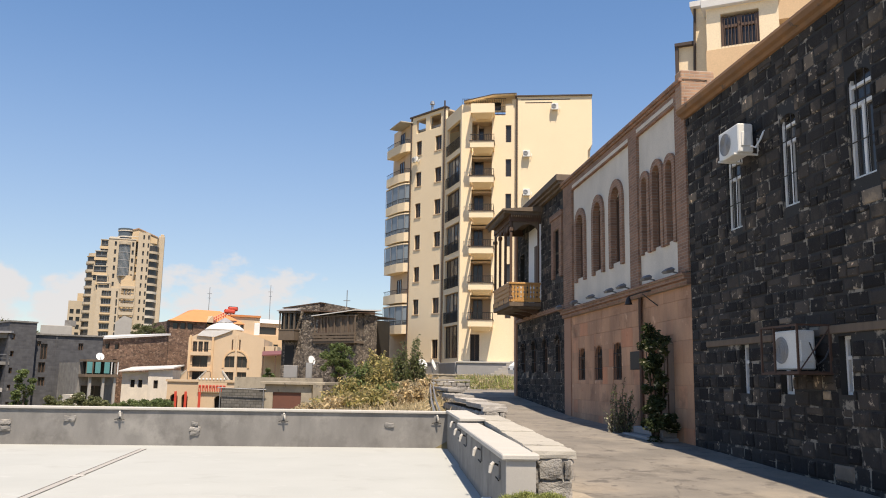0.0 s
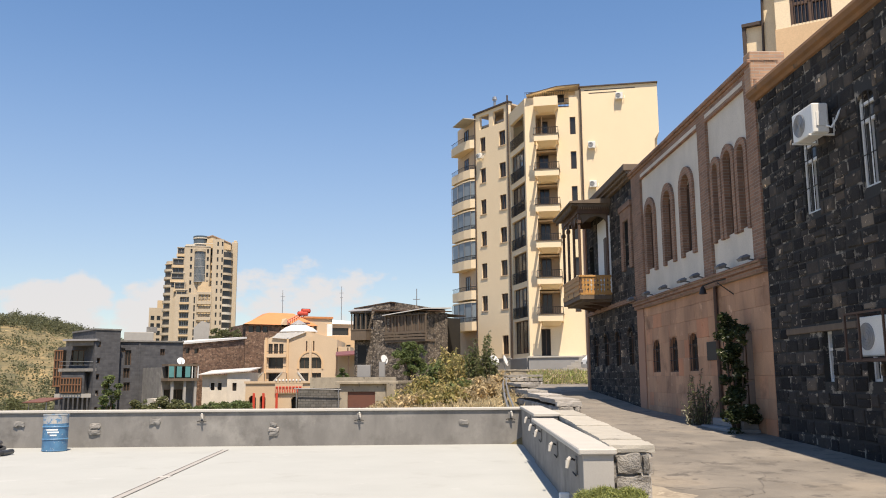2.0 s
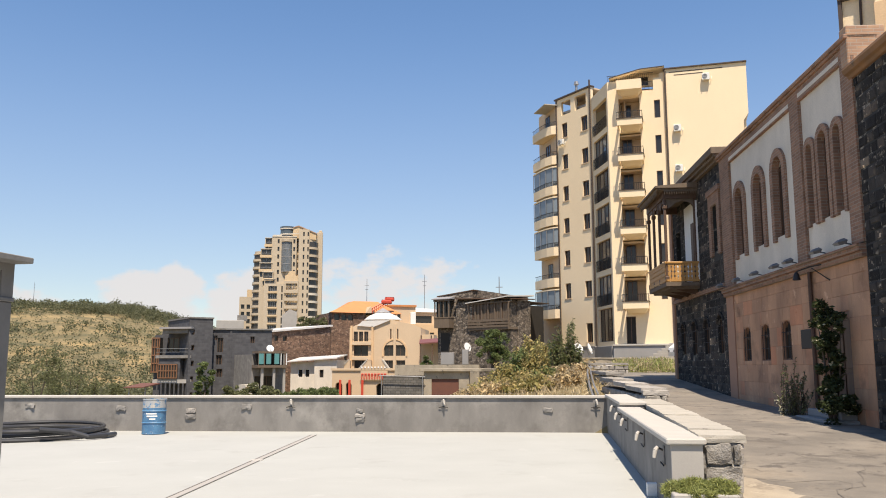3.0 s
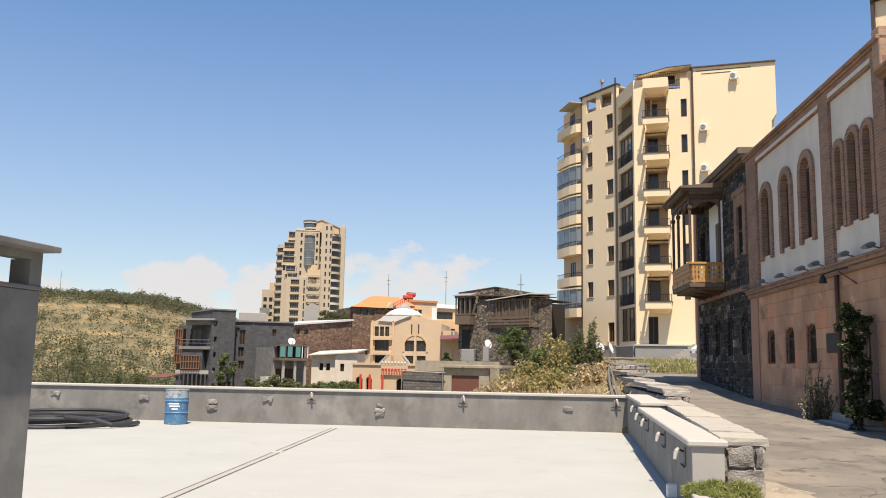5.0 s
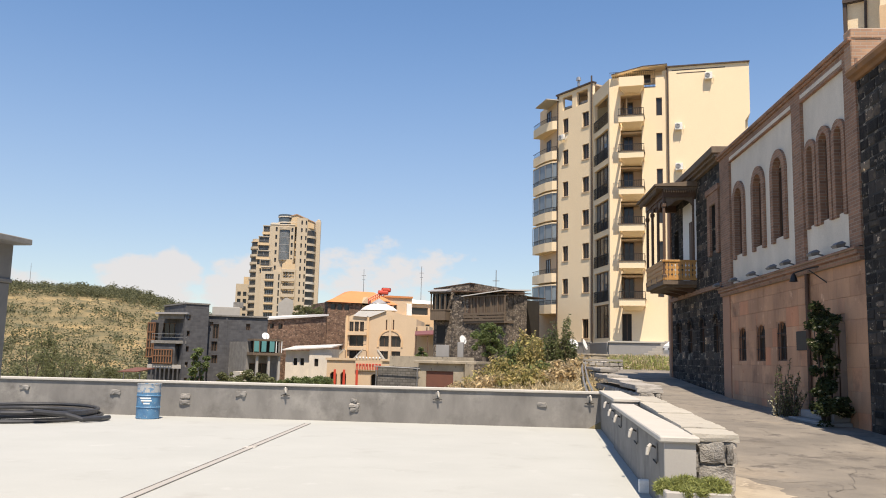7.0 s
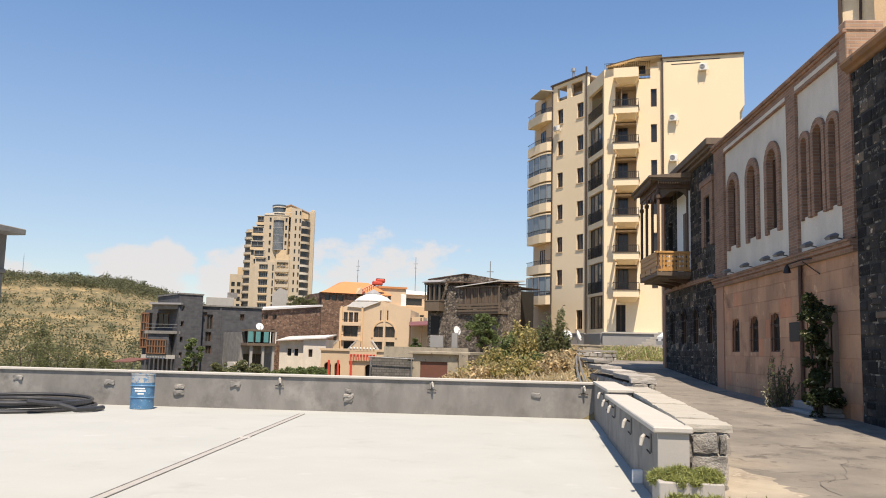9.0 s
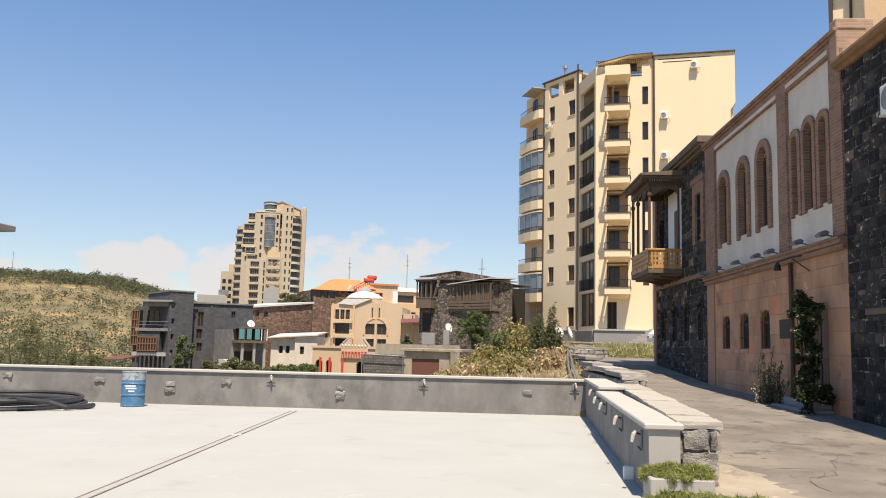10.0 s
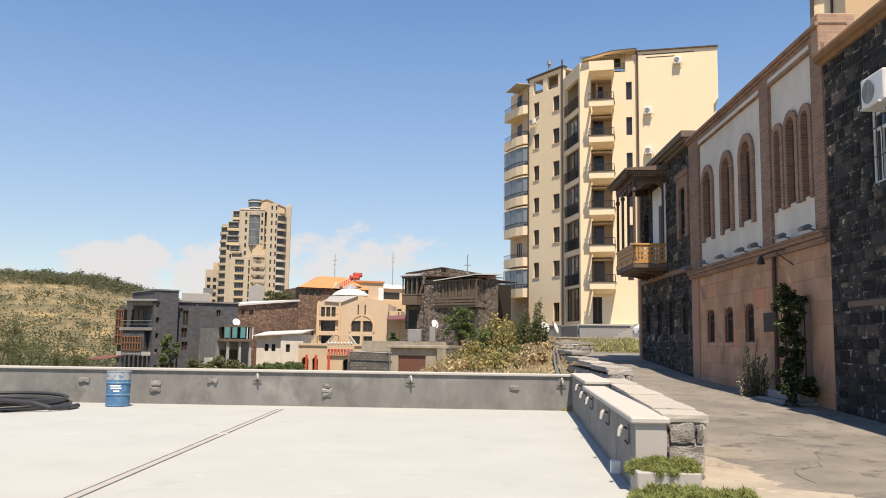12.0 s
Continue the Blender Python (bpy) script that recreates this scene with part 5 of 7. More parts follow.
wall_part("plinth", Solid().box(0, lA, -0.3, 0, 1.2, 3.3, 0.02).box(-0.1, lA, -0.36, 0, 3.3, 3.4), PLINTH, apartment, mA)
wall_part("plinth", Solid().box(0, lB, -0.3, 0, 1.2, 3.3, 0.02), PLINTH, apartment, mB)
for x, z in ((3.5, 25.7), (1.0, 21.4), (1.0, 17.9)):
    air_conditioner(mD @ pose(x, -0.25, z), 0.62, 0.28, 0.58)
air_conditioner(mA @ pose(0.55, 0, 23.0), 0.7, 0.28, 0.5)
stairs = thing("stone_steps", mC, "grey stone steps up to the block's entrance", "steps")
for k in range(7):
    part("step", Solid().box(2.6 + 0.32 * k, 9, -3.4, -0.5, (1.0 if k == 0 else 2.0 + 0.2 * k), 2.2 + 0.2 * k, 0.015), CEMENT_LIGHT, stairs)


# ---- the far residential tower ----
TK = 1.4
tower_m = along(polar(23.6, 238 * TK), polar(19.2, 236 * TK), 1.7)
tower = thing("residential_tower", tower_m, "stepped sandstone residential tower with curved glazed bays", "tower block")
TF = 3.08
TOWER_BASE = -10.0


def tz(z):
    return (z - 1.7) * TK


def slab_front(x0, x1, y0, y1, top, wins=(), step=TF, tall=1.75, low=14.0, material=None, lead=1.0):
    """An upright slice of the tower; wins are (from, to) along it, repeated in each storey under its top."""
    a, b, t = x0 * TK, x1 * TK, tz(top)
    holes_ = []
    z = t - lead
    while z - tall > low:
        holes_ += [(p * TK, q * TK, z - tall, z) for p, q in wins]
        z -= step
    material = material or TOWER_STONE
    body = part("facing", pierced(a, b, TOWER_BASE, t, y0, y0 + 0.5, holes_), material, tower)
    part("core", Solid().box(a + 0.01, b - 0.01, y0 + 0.9, y1, TOWER_BASE, t - 0.05).box(a, a + 0.25, y0 + 0.5, y0 + 0.9, TOWER_BASE, t - 0.02).box(b - 0.25, b, y0 + 0.5, y0 + 0.9, TOWER_BASE, t - 0.02), material, tower)
    for p, q, c, d in holes_:
        pane = part("window", Solid().box(p, q, y0 + 0.4, y0 + 0.46, c, d), GLASS_TOWER, body)
        if q - p > 1.5:
            f = Solid().box(p, q, y0 + 0.3, y0 + 0.4, c + tall * 0.3, c + tall * 0.3 + 0.1)
            for k in range(1, 4):
                x = p + (q - p) * k / 4
                f.box(x - 0.05, x + 0.05, y0 + 0.3, y0 + 0.4, c, d)
            part("window_frame", f, GALVANISED, pane)
    return body


# rounded balconies up the narrow flank
ring = [(-0.9, 5.5), (-0.95, 4.2), (-0.7, 3.0), (0.0, 2.1), (1.0, 1.6), (2.6, 1.4)]
ring = [(x * TK, y) for x, y in ring]
part("flank", Solid().slab([(x + 0.5, y + 0.9) for x, y in ring] + [(2.6 * TK, 15), (-0.5, 15)], TOWER_BASE, tz(34.2)), TOWER_STONE, tower)
for k in range(12):
    z = tz(33.2) - TF * k
    if z < 11:
        break
    grow = 0.05 * k
    outer = [(x - grow, y) for x, y in ring]
    bal = part("round_balcony", Solid().slab(outer + [(p[0] + 0.2, p[1] + 0.35) for p in reversed(outer)], z - 2.6, z - 1.85).slab(outer + [(3.4, 3.2), (0.6, 5.5)], z - 2.75, z - 2.6), TOWER_STONE, tower)
    part("glazing", Solid().slab([(x + 0.32, y + 0.5) for x, y in outer] + [(p[0] + 0.45, p[1] + 0.75) for p in reversed(outer)], z - 1.85, z), GLASS_TOWER, bal)
    part("lintel", Solid().slab([(x + 0.1, y + 0.2) for x, y in outer] + [(3.4, 3.2), (0.6, 5.5)], z, z + 0.28), TOWER_WARM, bal)
# terraces that step down and forward
for x0, x1, top, y0 in ((2.6, 4.7, 37.9, 1.3), (1.5, 4.7, 34.7, 0.7), (1.3, 4.9, 30.6, 0.1), (2.3, 5.3, 28.0, -0.5), (2.9, 6.0, 25.9, -1.1)):
    a, b, t = x0 * TK, x1 * TK, tz(top)
    ter = part("terrace_block", pierced(a, b, TOWER_BASE, t, y0, y0 + 0.4, [(a + 0.25, b - 0.35, t - 2.5, t - 0.3), (a + 0.25, b - 0.35, t - 5.6, t - 3.4)]), TOWER_STONE, tower)
    part("core", Solid().box(a + 0.02, b, y0 + 0.9, 14, TOWER_BASE, t - 0.04), TOWER_STONE, ter)
    for z in (t - 2.5, t - 5.6):
        pane = part("window", Solid().box(a + 0.25, b - 0.35, y0 + 0.34, y0 + 0.4, z, z + 2.2), GLASS_TOWER, ter)
        part("window_frame", Solid().box(a + 0.35, b - 0.5, y0 + 0.26, y0 + 0.34, z + 0.7, z + 0.82).box((a + b) / 2 - 0.06, (a + b) / 2 + 0.06, y0 + 0.26, y0 + 0.34, z + 0.82, z + 2.1), GALVANISED, pane)
    part("parapet", Solid().box(a - 0.2, b, y0 - 0.5, y0 - 0.25, t - 3.4, t - 2.5).box(a - 0.2, b, y0 - 0.5, y0, t - 3.55, t - 3.4), TOWER_WARM, ter)
    part("coping", Solid().box(a - 0.15, b + 0.1, y0 - 0.15, y0 + 0.5, t, t + 0.18), TOWER_PALE, ter)
# middle wall, tall curved bay and lower projecting blocks
slab_front(4.7, 11.6, 0.3, 14, 38.2, wins=[(6.2, 6.75), (10.65, 11.2)], tall=1.7, low=tz(24))
part("parapet", Solid().box(4.6 * TK, 11.7 * TK, 0.1, 0.6, tz(38.2), tz(38.2) + 0.3), TOWER_PALE, tower)
slab_front(2.9, 8.5, -2.0, 14, 24.6, wins=[(4.15, 6.5), (7.75, 8.15)], tall=2.45, low=8)
slab_front(8.5, 12.4, -1.4, 14, 25.4, wins=[(8.95, 12.1)], tall=2.5, low=8)
for x0, x1, top, y0 in ((8.7, 11.4, 28.3, -0.6), (8.6, 12.2, 26.9, -1.0)):
    part("terrace_block", Solid().box(x0 * TK, x1 * TK, y0, 6, 10, tz(top) - 0.9).box(x0 * TK, x1 * TK, y0, y0 + 0.2, tz(top) - 0.9, tz(top)), TOWER_WARM, tower)
for k in range(5):
    z = tz(24.4) - TF * k
    part("parapet", Solid().box(8.6 * TK, 12.3 * TK, -1.9, -1.7, z - 3.3, z - 2.5).box(8.6 * TK, 12.3 * TK, -1.9, -1.4, z - 3.42, z - 3.3), TOWER_STONE, tower)
    part("parapet", Solid().box(4.0 * TK, 6.6 * TK, -2.45, -2.25, z - 3.3, z - 2.75).box(4.0 * TK, 6.6 * TK, -2.45, -2.0, z - 3.42, z - 3.3), TOWER_WARM, tower)
bow = [((7.35 + 2.95 * k / 10) * TK, 0.3 - 1.5 * math.sin(math.pi * k / 10)) for k in range(11)]
bay_t = part("curved_bay", Solid().slab(bow + [(10.3 * TK, 1), (7.35 * TK, 1)], tz(28.2), tz(36.7)), GLASS_BLUE, tower, "tall curved blue-glazed bay")
for k in range(5):
    z = tz(28.2) + (tz(36.7) - tz(28.2)) * k / 4
    part("bay_band", Solid().slab([(x, y - 0.1) for x, y in bow] + [(10.3 * TK, 1), (7.35 * TK, 1)], z - 0.1, z + 0.12), GREY_PLASTIC, bay_t)
for k in range(1, 10):
    part("mullion", Solid().box(bow[k][0] - 0.05, bow[k][0] + 0.05, bow[k][1] - 0.1, bow[k][1] + 0.05, tz(28.2), tz(36.7)), GREY_PLASTIC, bay_t)
part("bay_cap", Solid().slab([(x, y - 0.5) for x, y in bow] + [(10.3 * TK, 1), (7.35 * TK, 1)], tz(36.7), tz(37.5)), TOWER_STONE, bay_t)
# recess, upright golden wall and its slit windows
slab_front(11.6, 12.2, 3.0, 14, 38.4, wins=[(11.65, 12.15)], tall=2.2, low=8, material=TOWER_WARM)
slab_front(12.2, 15.2, -0.3, 14, 40.3, wins=[(13.4, 13.85), (14.65, 15.05)], tall=1.7, low=8)
# curved balconies on the far end and the fin behind them
end_ring = [((15.2 + 2.4 * math.sin(0.5 * math.pi * k / 8)) * TK, 0.2 + 4.5 * (1 - math.cos(0.5 * math.pi * k / 8))) for k in range(9)]
part("curved_side", Solid().slab([(x - 0.2, y + 1.0) for x, y in end_ring] + [(17.4 * TK, 14), (15.2 * TK, 14)], TOWER_BASE, tz(38)), TOWER_STONE, tower)
for k in range(14):
    z = tz(36.6) - TF * k
    if z < 10:
        break
    bal = part("round_balcony", Solid().slab(end_ring + [(p[0] - 0.1, p[1] + 0.4) for p in reversed(end_ring)], z - 2.5, z - 1.75).slab(end_ring + [(15.2 * TK, 4.7)], z - 2.65, z - 2.5), TOWER_PALE if k > 4 else TOWER_STONE, tower)
    part("glazing", Solid().slab([(x - 0.1, y + 0.75) for x, y in end_ring] + [(p[0] - 0.2, p[1] + 1.1) for p in reversed(end_ring)], z - 1.75, z + 0.4), GLASS_TOWER, bal)
part("fin", Solid().box(17.1 * TK, 18.7 * TK, 4.6, 6.4, TOWER_BASE, tz(40.1), 0.1), TOWER_STONE, tower)
part("fin_cap", Solid().box(17.6 * TK, 18.5 * TK, 4.7, 6.3, tz(40.1), tz(40.6), 0.1), TOWER_WARM, tower)
# roof drum, raking roof and roof clutter
drum = part("drum", Solid().lathe(8.6 * TK, 5, [(2.9, tz(37.5)), (2.9, tz(41.0)), (3.1, tz(41.05)), (3.1, tz(41.5)), (2.7, tz(41.6))], 24), GLASS_BLUE, tower, "round glazed roof drum")
for z in (39.0, 40.7):
    part("drum_rim", Solid().lathe(8.6 * TK, 5, [(2.95, tz(z)), (3.15, tz(z) + 0.05), (3.15, tz(z) + 0.4), (2.95, tz(z) + 0.5)], 24), TOWER_PALE, drum)
part("roof", Solid().prism([(10.2 * TK, tz(38.0)), (17.0 * TK, tz(37.5)), (17.0 * TK, tz(39.2)), (12.0 * TK, tz(41.3)), (10.6 * TK, tz(40.9))], 1.2, 12), TOWER_WARM, tower, "raking sandstone tower top")
part("roof_verge", Solid().prism([(10.5 * TK, tz(40.9)), (12.0 * TK, tz(41.3)), (17.1 * TK, tz(39.2)), (17.1 * TK, tz(39.45)), (12.0 * TK, tz(41.6)), (10.4 * TK, tz(41.1))], 0.9, 12.2), BRICK_LIGHT, tower)
part("roof_parapet", Solid().box(4.8 * TK, 7.2 * TK, 1.5, 4, tz(38.2), tz(38.9)), TOWER_PALE, tower)
part("string_course", Solid().box(9.9 * TK, 13.4 * TK, 0.0, 0.15, tz(39.0), tz(39.2)), TOWER_PALE, tower)
back_block = thing("far_block", along(polar(24.55, 350), polar(23.3, 350)), "sandstone block beyond the tower", "building")
part("wall", pierced(0, 7.6, -8, 30, 0, 0.4, [(0.7 + 2.3 * (k % 3), 2.1 + 2.3 * (k % 3), 10 + 3 * (k // 3), 11.8 + 3 * (k // 3)) for k in range(18)]), TOWER_STONE, back_block)
part("body", Solid().box(0, 7.6, 0.5, 9, -8, 29.5), GLASS_DARK, back_block)
part("upper_storey", Solid().box(3.0, 7.6, 0.1, 8, 30, 33), TOWER_WARM, back_block)

# ---- the town below ----
def pier(name, bearing0, bearing1, d0, d1):
    p, q = polar(bearing0, d0), polar(bearing1, d1)
    return along(p, q), math.dist(p, q)


def block(parent, x0, x1, y0, y1, z0, z1, material, wins=(), fm=None, gm=None, name="wall", rise=0.0, mull=1, label=""):
    """A block whose front has openings with windows set in."""
    w = part(name, pierced(x0, x1, z0, z1, y0, y0 + 0.35, [(*h, rise) for h in wins]), material, parent, label)
    part("body", Solid().box(x0 + 0.01, x1 - 0.01, y0 + 0.7, y1, z0, z1 - 0.02).box(x0, x0 + 0.3, y0 + 0.35, y0 + 0.7, z0, z1).box(x1 - 0.3, x1, y0 + 0.35, y0 + 0.7, z0, z1), material, parent)
    for a, b, c, d in wins:
        pane = part("window", Solid().box(a, b, y0 + 0.26, y0 + 0.3, c, d), gm or GLASS_DARK, parent)
        f = Solid().box(a, a + 0.08, y0 + 0.18, y0 + 0.26, c, d).box(b - 0.08, b, y0 + 0.18, y0 + 0.26, c, d).box(a + 0.08, b - 0.08, y0 + 0.18, y0 + 0.26, d - 0.08, d)
        for k in range(mull):
            x = a + (b - a) * (k + 1) / (mull + 1)
            f.box(x - 0.04, x + 0.04, y0 + 0.18, y0 + 0.26, c, d - 0.08)
        part("window_frame", f, fm or WINDOW_FRAME, pane)
    return w


# dark grey masonry complex
m, w = pier("grey", 30.0, 27.55, 120, 117)
grey_a = thing("grey_office", m, "dark grey block building with glazed terraces and timber screens", "building")
block(grey_a, 0, w, 2.4, 12, -5, 6.2, GREY_BRICK, [(0.9, 4.9, 3.6, 5.6), (0.9, 4.9, 0.9, 2.6)], mull=4, gm=GLASS_DARK)
part("slab", Solid().box(0.6, w, 0, 2.4, 2.75, 3.15), CEMENT, grey_a)
part("slab", Solid().box(0.2, w, 0.2, 2.4, -0.6, -0.1), CEMENT_LIGHT, grey_a)
part("slab", Solid().box(1.4, w, 0.2, 2.6, 6.1, 6.7), CEMENT, grey_a)
part("front_block", Solid().box(1.0, 4.2, 0.2, 2.4, -0.1, 2.75), GREY_BRICK, grey_a)
part("timber_screen", Solid().box(1.1, 3.9, 0.02, 0.2, 0.1, 1.9), GLASS_DARK, grey_a)
for k in range(8):
    part("screen_bar", Solid().box(1.05 + 0.4 * k, 1.17 + 0.4 * k, -0.08, 0.02, 0.05, 1.95), TIMBER_RED, grey_a)
for z in (0.05, 1.0, 1.85):
    part("screen_rail", Solid().box(1.05, 3.97, -0.1, -0.08, z, z + 0.12), TIMBER_RED, grey_a)
for k in range(7):
    part("post", Solid().tube([(0.9 + 0.65 * k, 0.2, -5), (0.9 + 0.65 * k, 0.2, -0.6)], 0.12, 6), GREY_BRICK, grey_a)
part("terrace_rail", Solid().box(0.7, w, 0.02, 0.1, 4.0, 4.06).box(0.7, w, 0.02, 0.1, 3.55, 3.6), GALVANISED, grey_a)
part("roof", Solid().box(1.2, w + 0.1, -0.3, 12, 6.7, 6.95), GREY_ROOF, grey_a, "pale grey sheet roof edge")
tb = part("timber_bay", Solid().box(-0.9, 0.2, 1.6, 5, 0.8, 5.6), GLASS_DARK, grey_a)
for z in (0.8, 2.0, 3.1, 4.2, 5.45):
    part("rail", Solid().box(-0.95, 0.25, 1.45, 1.6, z, z + 0.16), TIMBER_RED, tb)
for x in (-0.95, -0.55, -0.15, 0.13):
    part("post", Solid().box(x, x + 0.12, 1.5, 1.6, 0.96, 5.45), TIMBER_RED, tb)
part("side_wing", Solid().box(-1.1, 0.1, 2.5, 9, -5, 6.0), GREY_BRICK, grey_a)
m, w = pier("grey", 27.7, 26.2, 117, 118)
grey_b = thing("grey_stair_tower", m, "plain dark grey masonry stair tower", "building")
block(grey_b, 0, w, 0, 10, -5, 8.1, GREY_BRICK, [(0.35, 0.75, 5.9 - 2.1 * k, 6.6 - 2.1 * k) for k in range(5)], mull=0)
part("coping", Solid().box(-0.1, w + 0.1, -0.1, 10, 8.1, 8.3), CEMENT, grey_b)
m, w = pier("grey", 26.3, 22.3, 119, 120)
grey_c = thing("grey_hall", m, "long dark grey masonry hall with few windows", "building")
block(grey_c, 0, w, 0.5, 14, -5, 6.7, GREY_BRICK, [(0.9, 1.7, 3.6, 5.6), (0.8, 1.6, 1.9, 3.2), (0.9, 1.7, 0.2, 1.3), (5.4, 6.0, 4.9, 5.8), (7.2, 7.7, 1.8, 3.0), (0.4, 0.9, 5.3, 5.9)], mull=1)
part("coping", Solid().box(-0.1, w + 0.1, 0.3, 14, 6.7, 6.9), CEMENT, grey_c)
part("pilaster", Solid().box(2.6, 2.85, 0.4, 0.5, -5, 6.7), GREY_BRICK, grey_c)
m, w = pier("pent", 26.0, 24.2, 138, 138)
penthouse = thing("rooftop_house", m, "low pale plastered rooftop storey", "building")
part("wall", Solid().box(0, w, 0, 6, -4, 9.0, 0.05), CEMENT_LIGHT, penthouse)
part("chimney", Solid().box(w * 0.75, w * 0.75 + 1.6, 1, 2, 9.0, 9.9), CEMENT, penthouse)
m, w = pier("pent2", 21.7, 20.7, 178, 178)
shed = thing("plastered_shed", m, "small pale plastered roof shed", "building")
part("wall", Solid().prism([(0, -4), (w, -4), (w, 13.0), (w * 0.5, 13.6), (0, 12.2)], 0, 5), CEMENT_LIGHT, shed)

# brown stone hall
m, w = pier("brown", 22.35, 18.4, 150, 158)
brown_hall = thing("brown_stone_hall", m, "long brown rubble-stone building with a low pale roof", "building")
block(brown_hall, 0, w, 0, 14, -4, 7.6, BROWN_STONE, [(0.6, 1.4, 6.1, 7.0), (2.4, 3.3, 6.1, 7.0), (2.2, 3.0, 3.4, 4.4)], mull=0)
part("roof", Solid().loft([[(-0.3, -0.4, 7.6), (w + 0.2, -0.4, 9.0), (w + 0.2, 14, 9.0), (-0.3, 14, 7.6)], [(-0.3, -0.4, 7.9), (w + 0.2, -0.4, 9.35), (w + 0.2, 14, 9.35), (-0.3, 14, 7.9)]]), WHITE_ROOF, brown_hall, "pale sheet roof edge")
part("gable", Solid().prism([(0, 7.6), (w, 7.6), (w, 9.0)], 0, 0.35), BROWN_STONE, brown_hall)

# house with teal shutters
m, w = pier("teal", 23.5, 20.9, 109, 111)
teal_house = thing("shuttered_house", m, "concrete house with a timber gallery and teal shutters", "house")
block(teal_house, 0.6, w - 0.2, 2.2, 9, -5, 3.2, CEMENT, [(1.0, 3.6, -1.6, 0.4)], mull=2)
part("gallery", Solid().box(0.6, 4.6, 0, 2.2, 1.45, 1.8).box(0.6, 4.6, 0, 2.2, 3.3, 3.55), WOOD_GREY, teal_house)
part("gallery_back", Solid().box(0.7, 4.5, 1.2, 1.4, 1.8, 3.3), GLASS_DARK, teal_house)
for x in (0.7, 1.7, 2.8):
    part("shutter", Solid().box(x, x + 0.65, -0.06, 0.0, 1.9, 3.25, 0.02), TEAL, teal_house, "teal louvred shutter")
for k in range(6):
    part("post", Solid().box(0.65 + 0.76 * k, 0.75 + 0.76 * k, 0.02, 0.12, 1.8, 3.3), WHITE_PAINT if k > 3 else WOOD_GREY, teal_house)
for x in (1.2, 2.8, 4.2):
    part("column", Solid().box(x, x + 0.3, 0.3, 0.6, -5, 1.45), CEMENT_LIGHT, teal_house)
part("lean_to", Solid().box(-0.8, 1.0, 0.5, 3, -1.0, -0.7).box(-0.8, 0.2, 0.8, 3, -5, -1.0), PLASTER, teal_house)


def satellite_dish(m, r=0.75):
    d = thing("satellite_dish", m, "white round satellite dish on a short mast", "satellite dish", group="satellite dishes")
    rings = [[(rr * math.cos(q), -0.35 * r * (rr / r) ** 2, rr * math.sin(q)) for q in (2 * math.pi * k / 20 for k in range(20))] for rr in (0.02, r * 0.4, r * 0.75, r, r * 1.02)]
    rings.append([(0.95 * r * math.cos(q), -0.30 * r, 0.95 * r * math.sin(q)) for q in (2 * math.pi * k / 20 for k in range(20))])
    part("reflector", Solid().loft(rings[:4]), WHITE_PAINT, d)
    part("arm", Solid().tube([(0, -0.1, -r * 0.9), (0, -r * 0.9, -0.2 * r)], 0.03, 5).box(-0.06, 0.06, -r * 1.0, -r * 0.85, -0.25 * r, -0.1 * r), GALVANISED, d)
    part("mast", Solid().tube([(0, 0.1, 0), (0, 0.12, -r * 1.5)], 0.04, 6), GALVANISED, d)
    return d


satellite_dish(Matrix.Translation((*polar(22.45, 112), 3.9)) @ pose(0, 0, 0, -25, 0, 40), 0.5)

# white cottage
m, w = pier("white", 21.1, 17.95, 145, 143)
cottage = thing("white_cottage", m, "small white cottage with a pale sloping roof", "house")
block(cottage, 0, 4.3, 0.6, 8, -4, 2.3, PLASTER, [(1.3, 2.1, -0.2, 1.1), (2.5, 3.3, -0.2, 1.1)], mull=0, fm=WHITE_PAINT)
block(cottage, 4.3, w, 0, 8, -4, 2.7, PLASTER, [(5.2, 5.9, -0.3, 1.0)], mull=0)
part("roof", Solid().loft([[(-0.4, -0.3, 2.3), (w + 0.2, -0.6, 2.9), (w + 0.2, 8, 3.5), (-0.4, 8, 3.0)], [(-0.4, -0.3, 2.45), (w + 0.2, -0.6, 3.1), (w + 0.2, 8, 3.7), (-0.4, 8, 3.2)]]), WHITE_ROOF, cottage)

# brown stone block with orange roof
m, w = pier("red", 18.35, 14.6, 172, 176)
orange_house = thing("orange_roofed_house", m, "brown stone house under an orange hipped roof", "house")
block(orange_house, 0, 7.5, 0, 12, -4, 12.6, BROWN_STONE, [(0.6 + 1.5 * k, 1.7 + 1.5 * k, 11.0, 12.3) for k in range(3)] + [(2.8, 3.5, 2.2, 4), (5.6, 6.4, 7.6, 9.4)], mull=0)
part("right_wing", Solid().box(7.5, w + 3, 2, 12, -4, 12.4), CREAM_DARK, orange_house)
part("roof", Solid().loft([[(-0.6, -0.6, 12.6), (w + 3.4, -0.6, 12.6), (w + 3.4, 12, 12.6), (2.2, 12, 12.6)], [(6.2, 4, 15.4), (w - 0.5, 4, 15.4), (w - 0.5, 8, 15.4), (6.2, 8, 15.4)]]), ORANGE_ROOF, orange_house, "bright orange sheet-metal hipped roof")
part("dormer", Solid().prism([(7.2, 12.6), (9.4, 12.6), (8.3, 14.0)], -0.7, 2.5), CREAM_DARK, orange_house)
red_frame = part("red_frame", Solid().box(10.6, 13.0, -1.2, -0.6, 14.6, 15.5, 0.25).box(11.4, 13.6, -1.1, -0.5, 15.2, 16.1, 0.3), RED, orange_house, "red painted sheet-metal roof ornament")
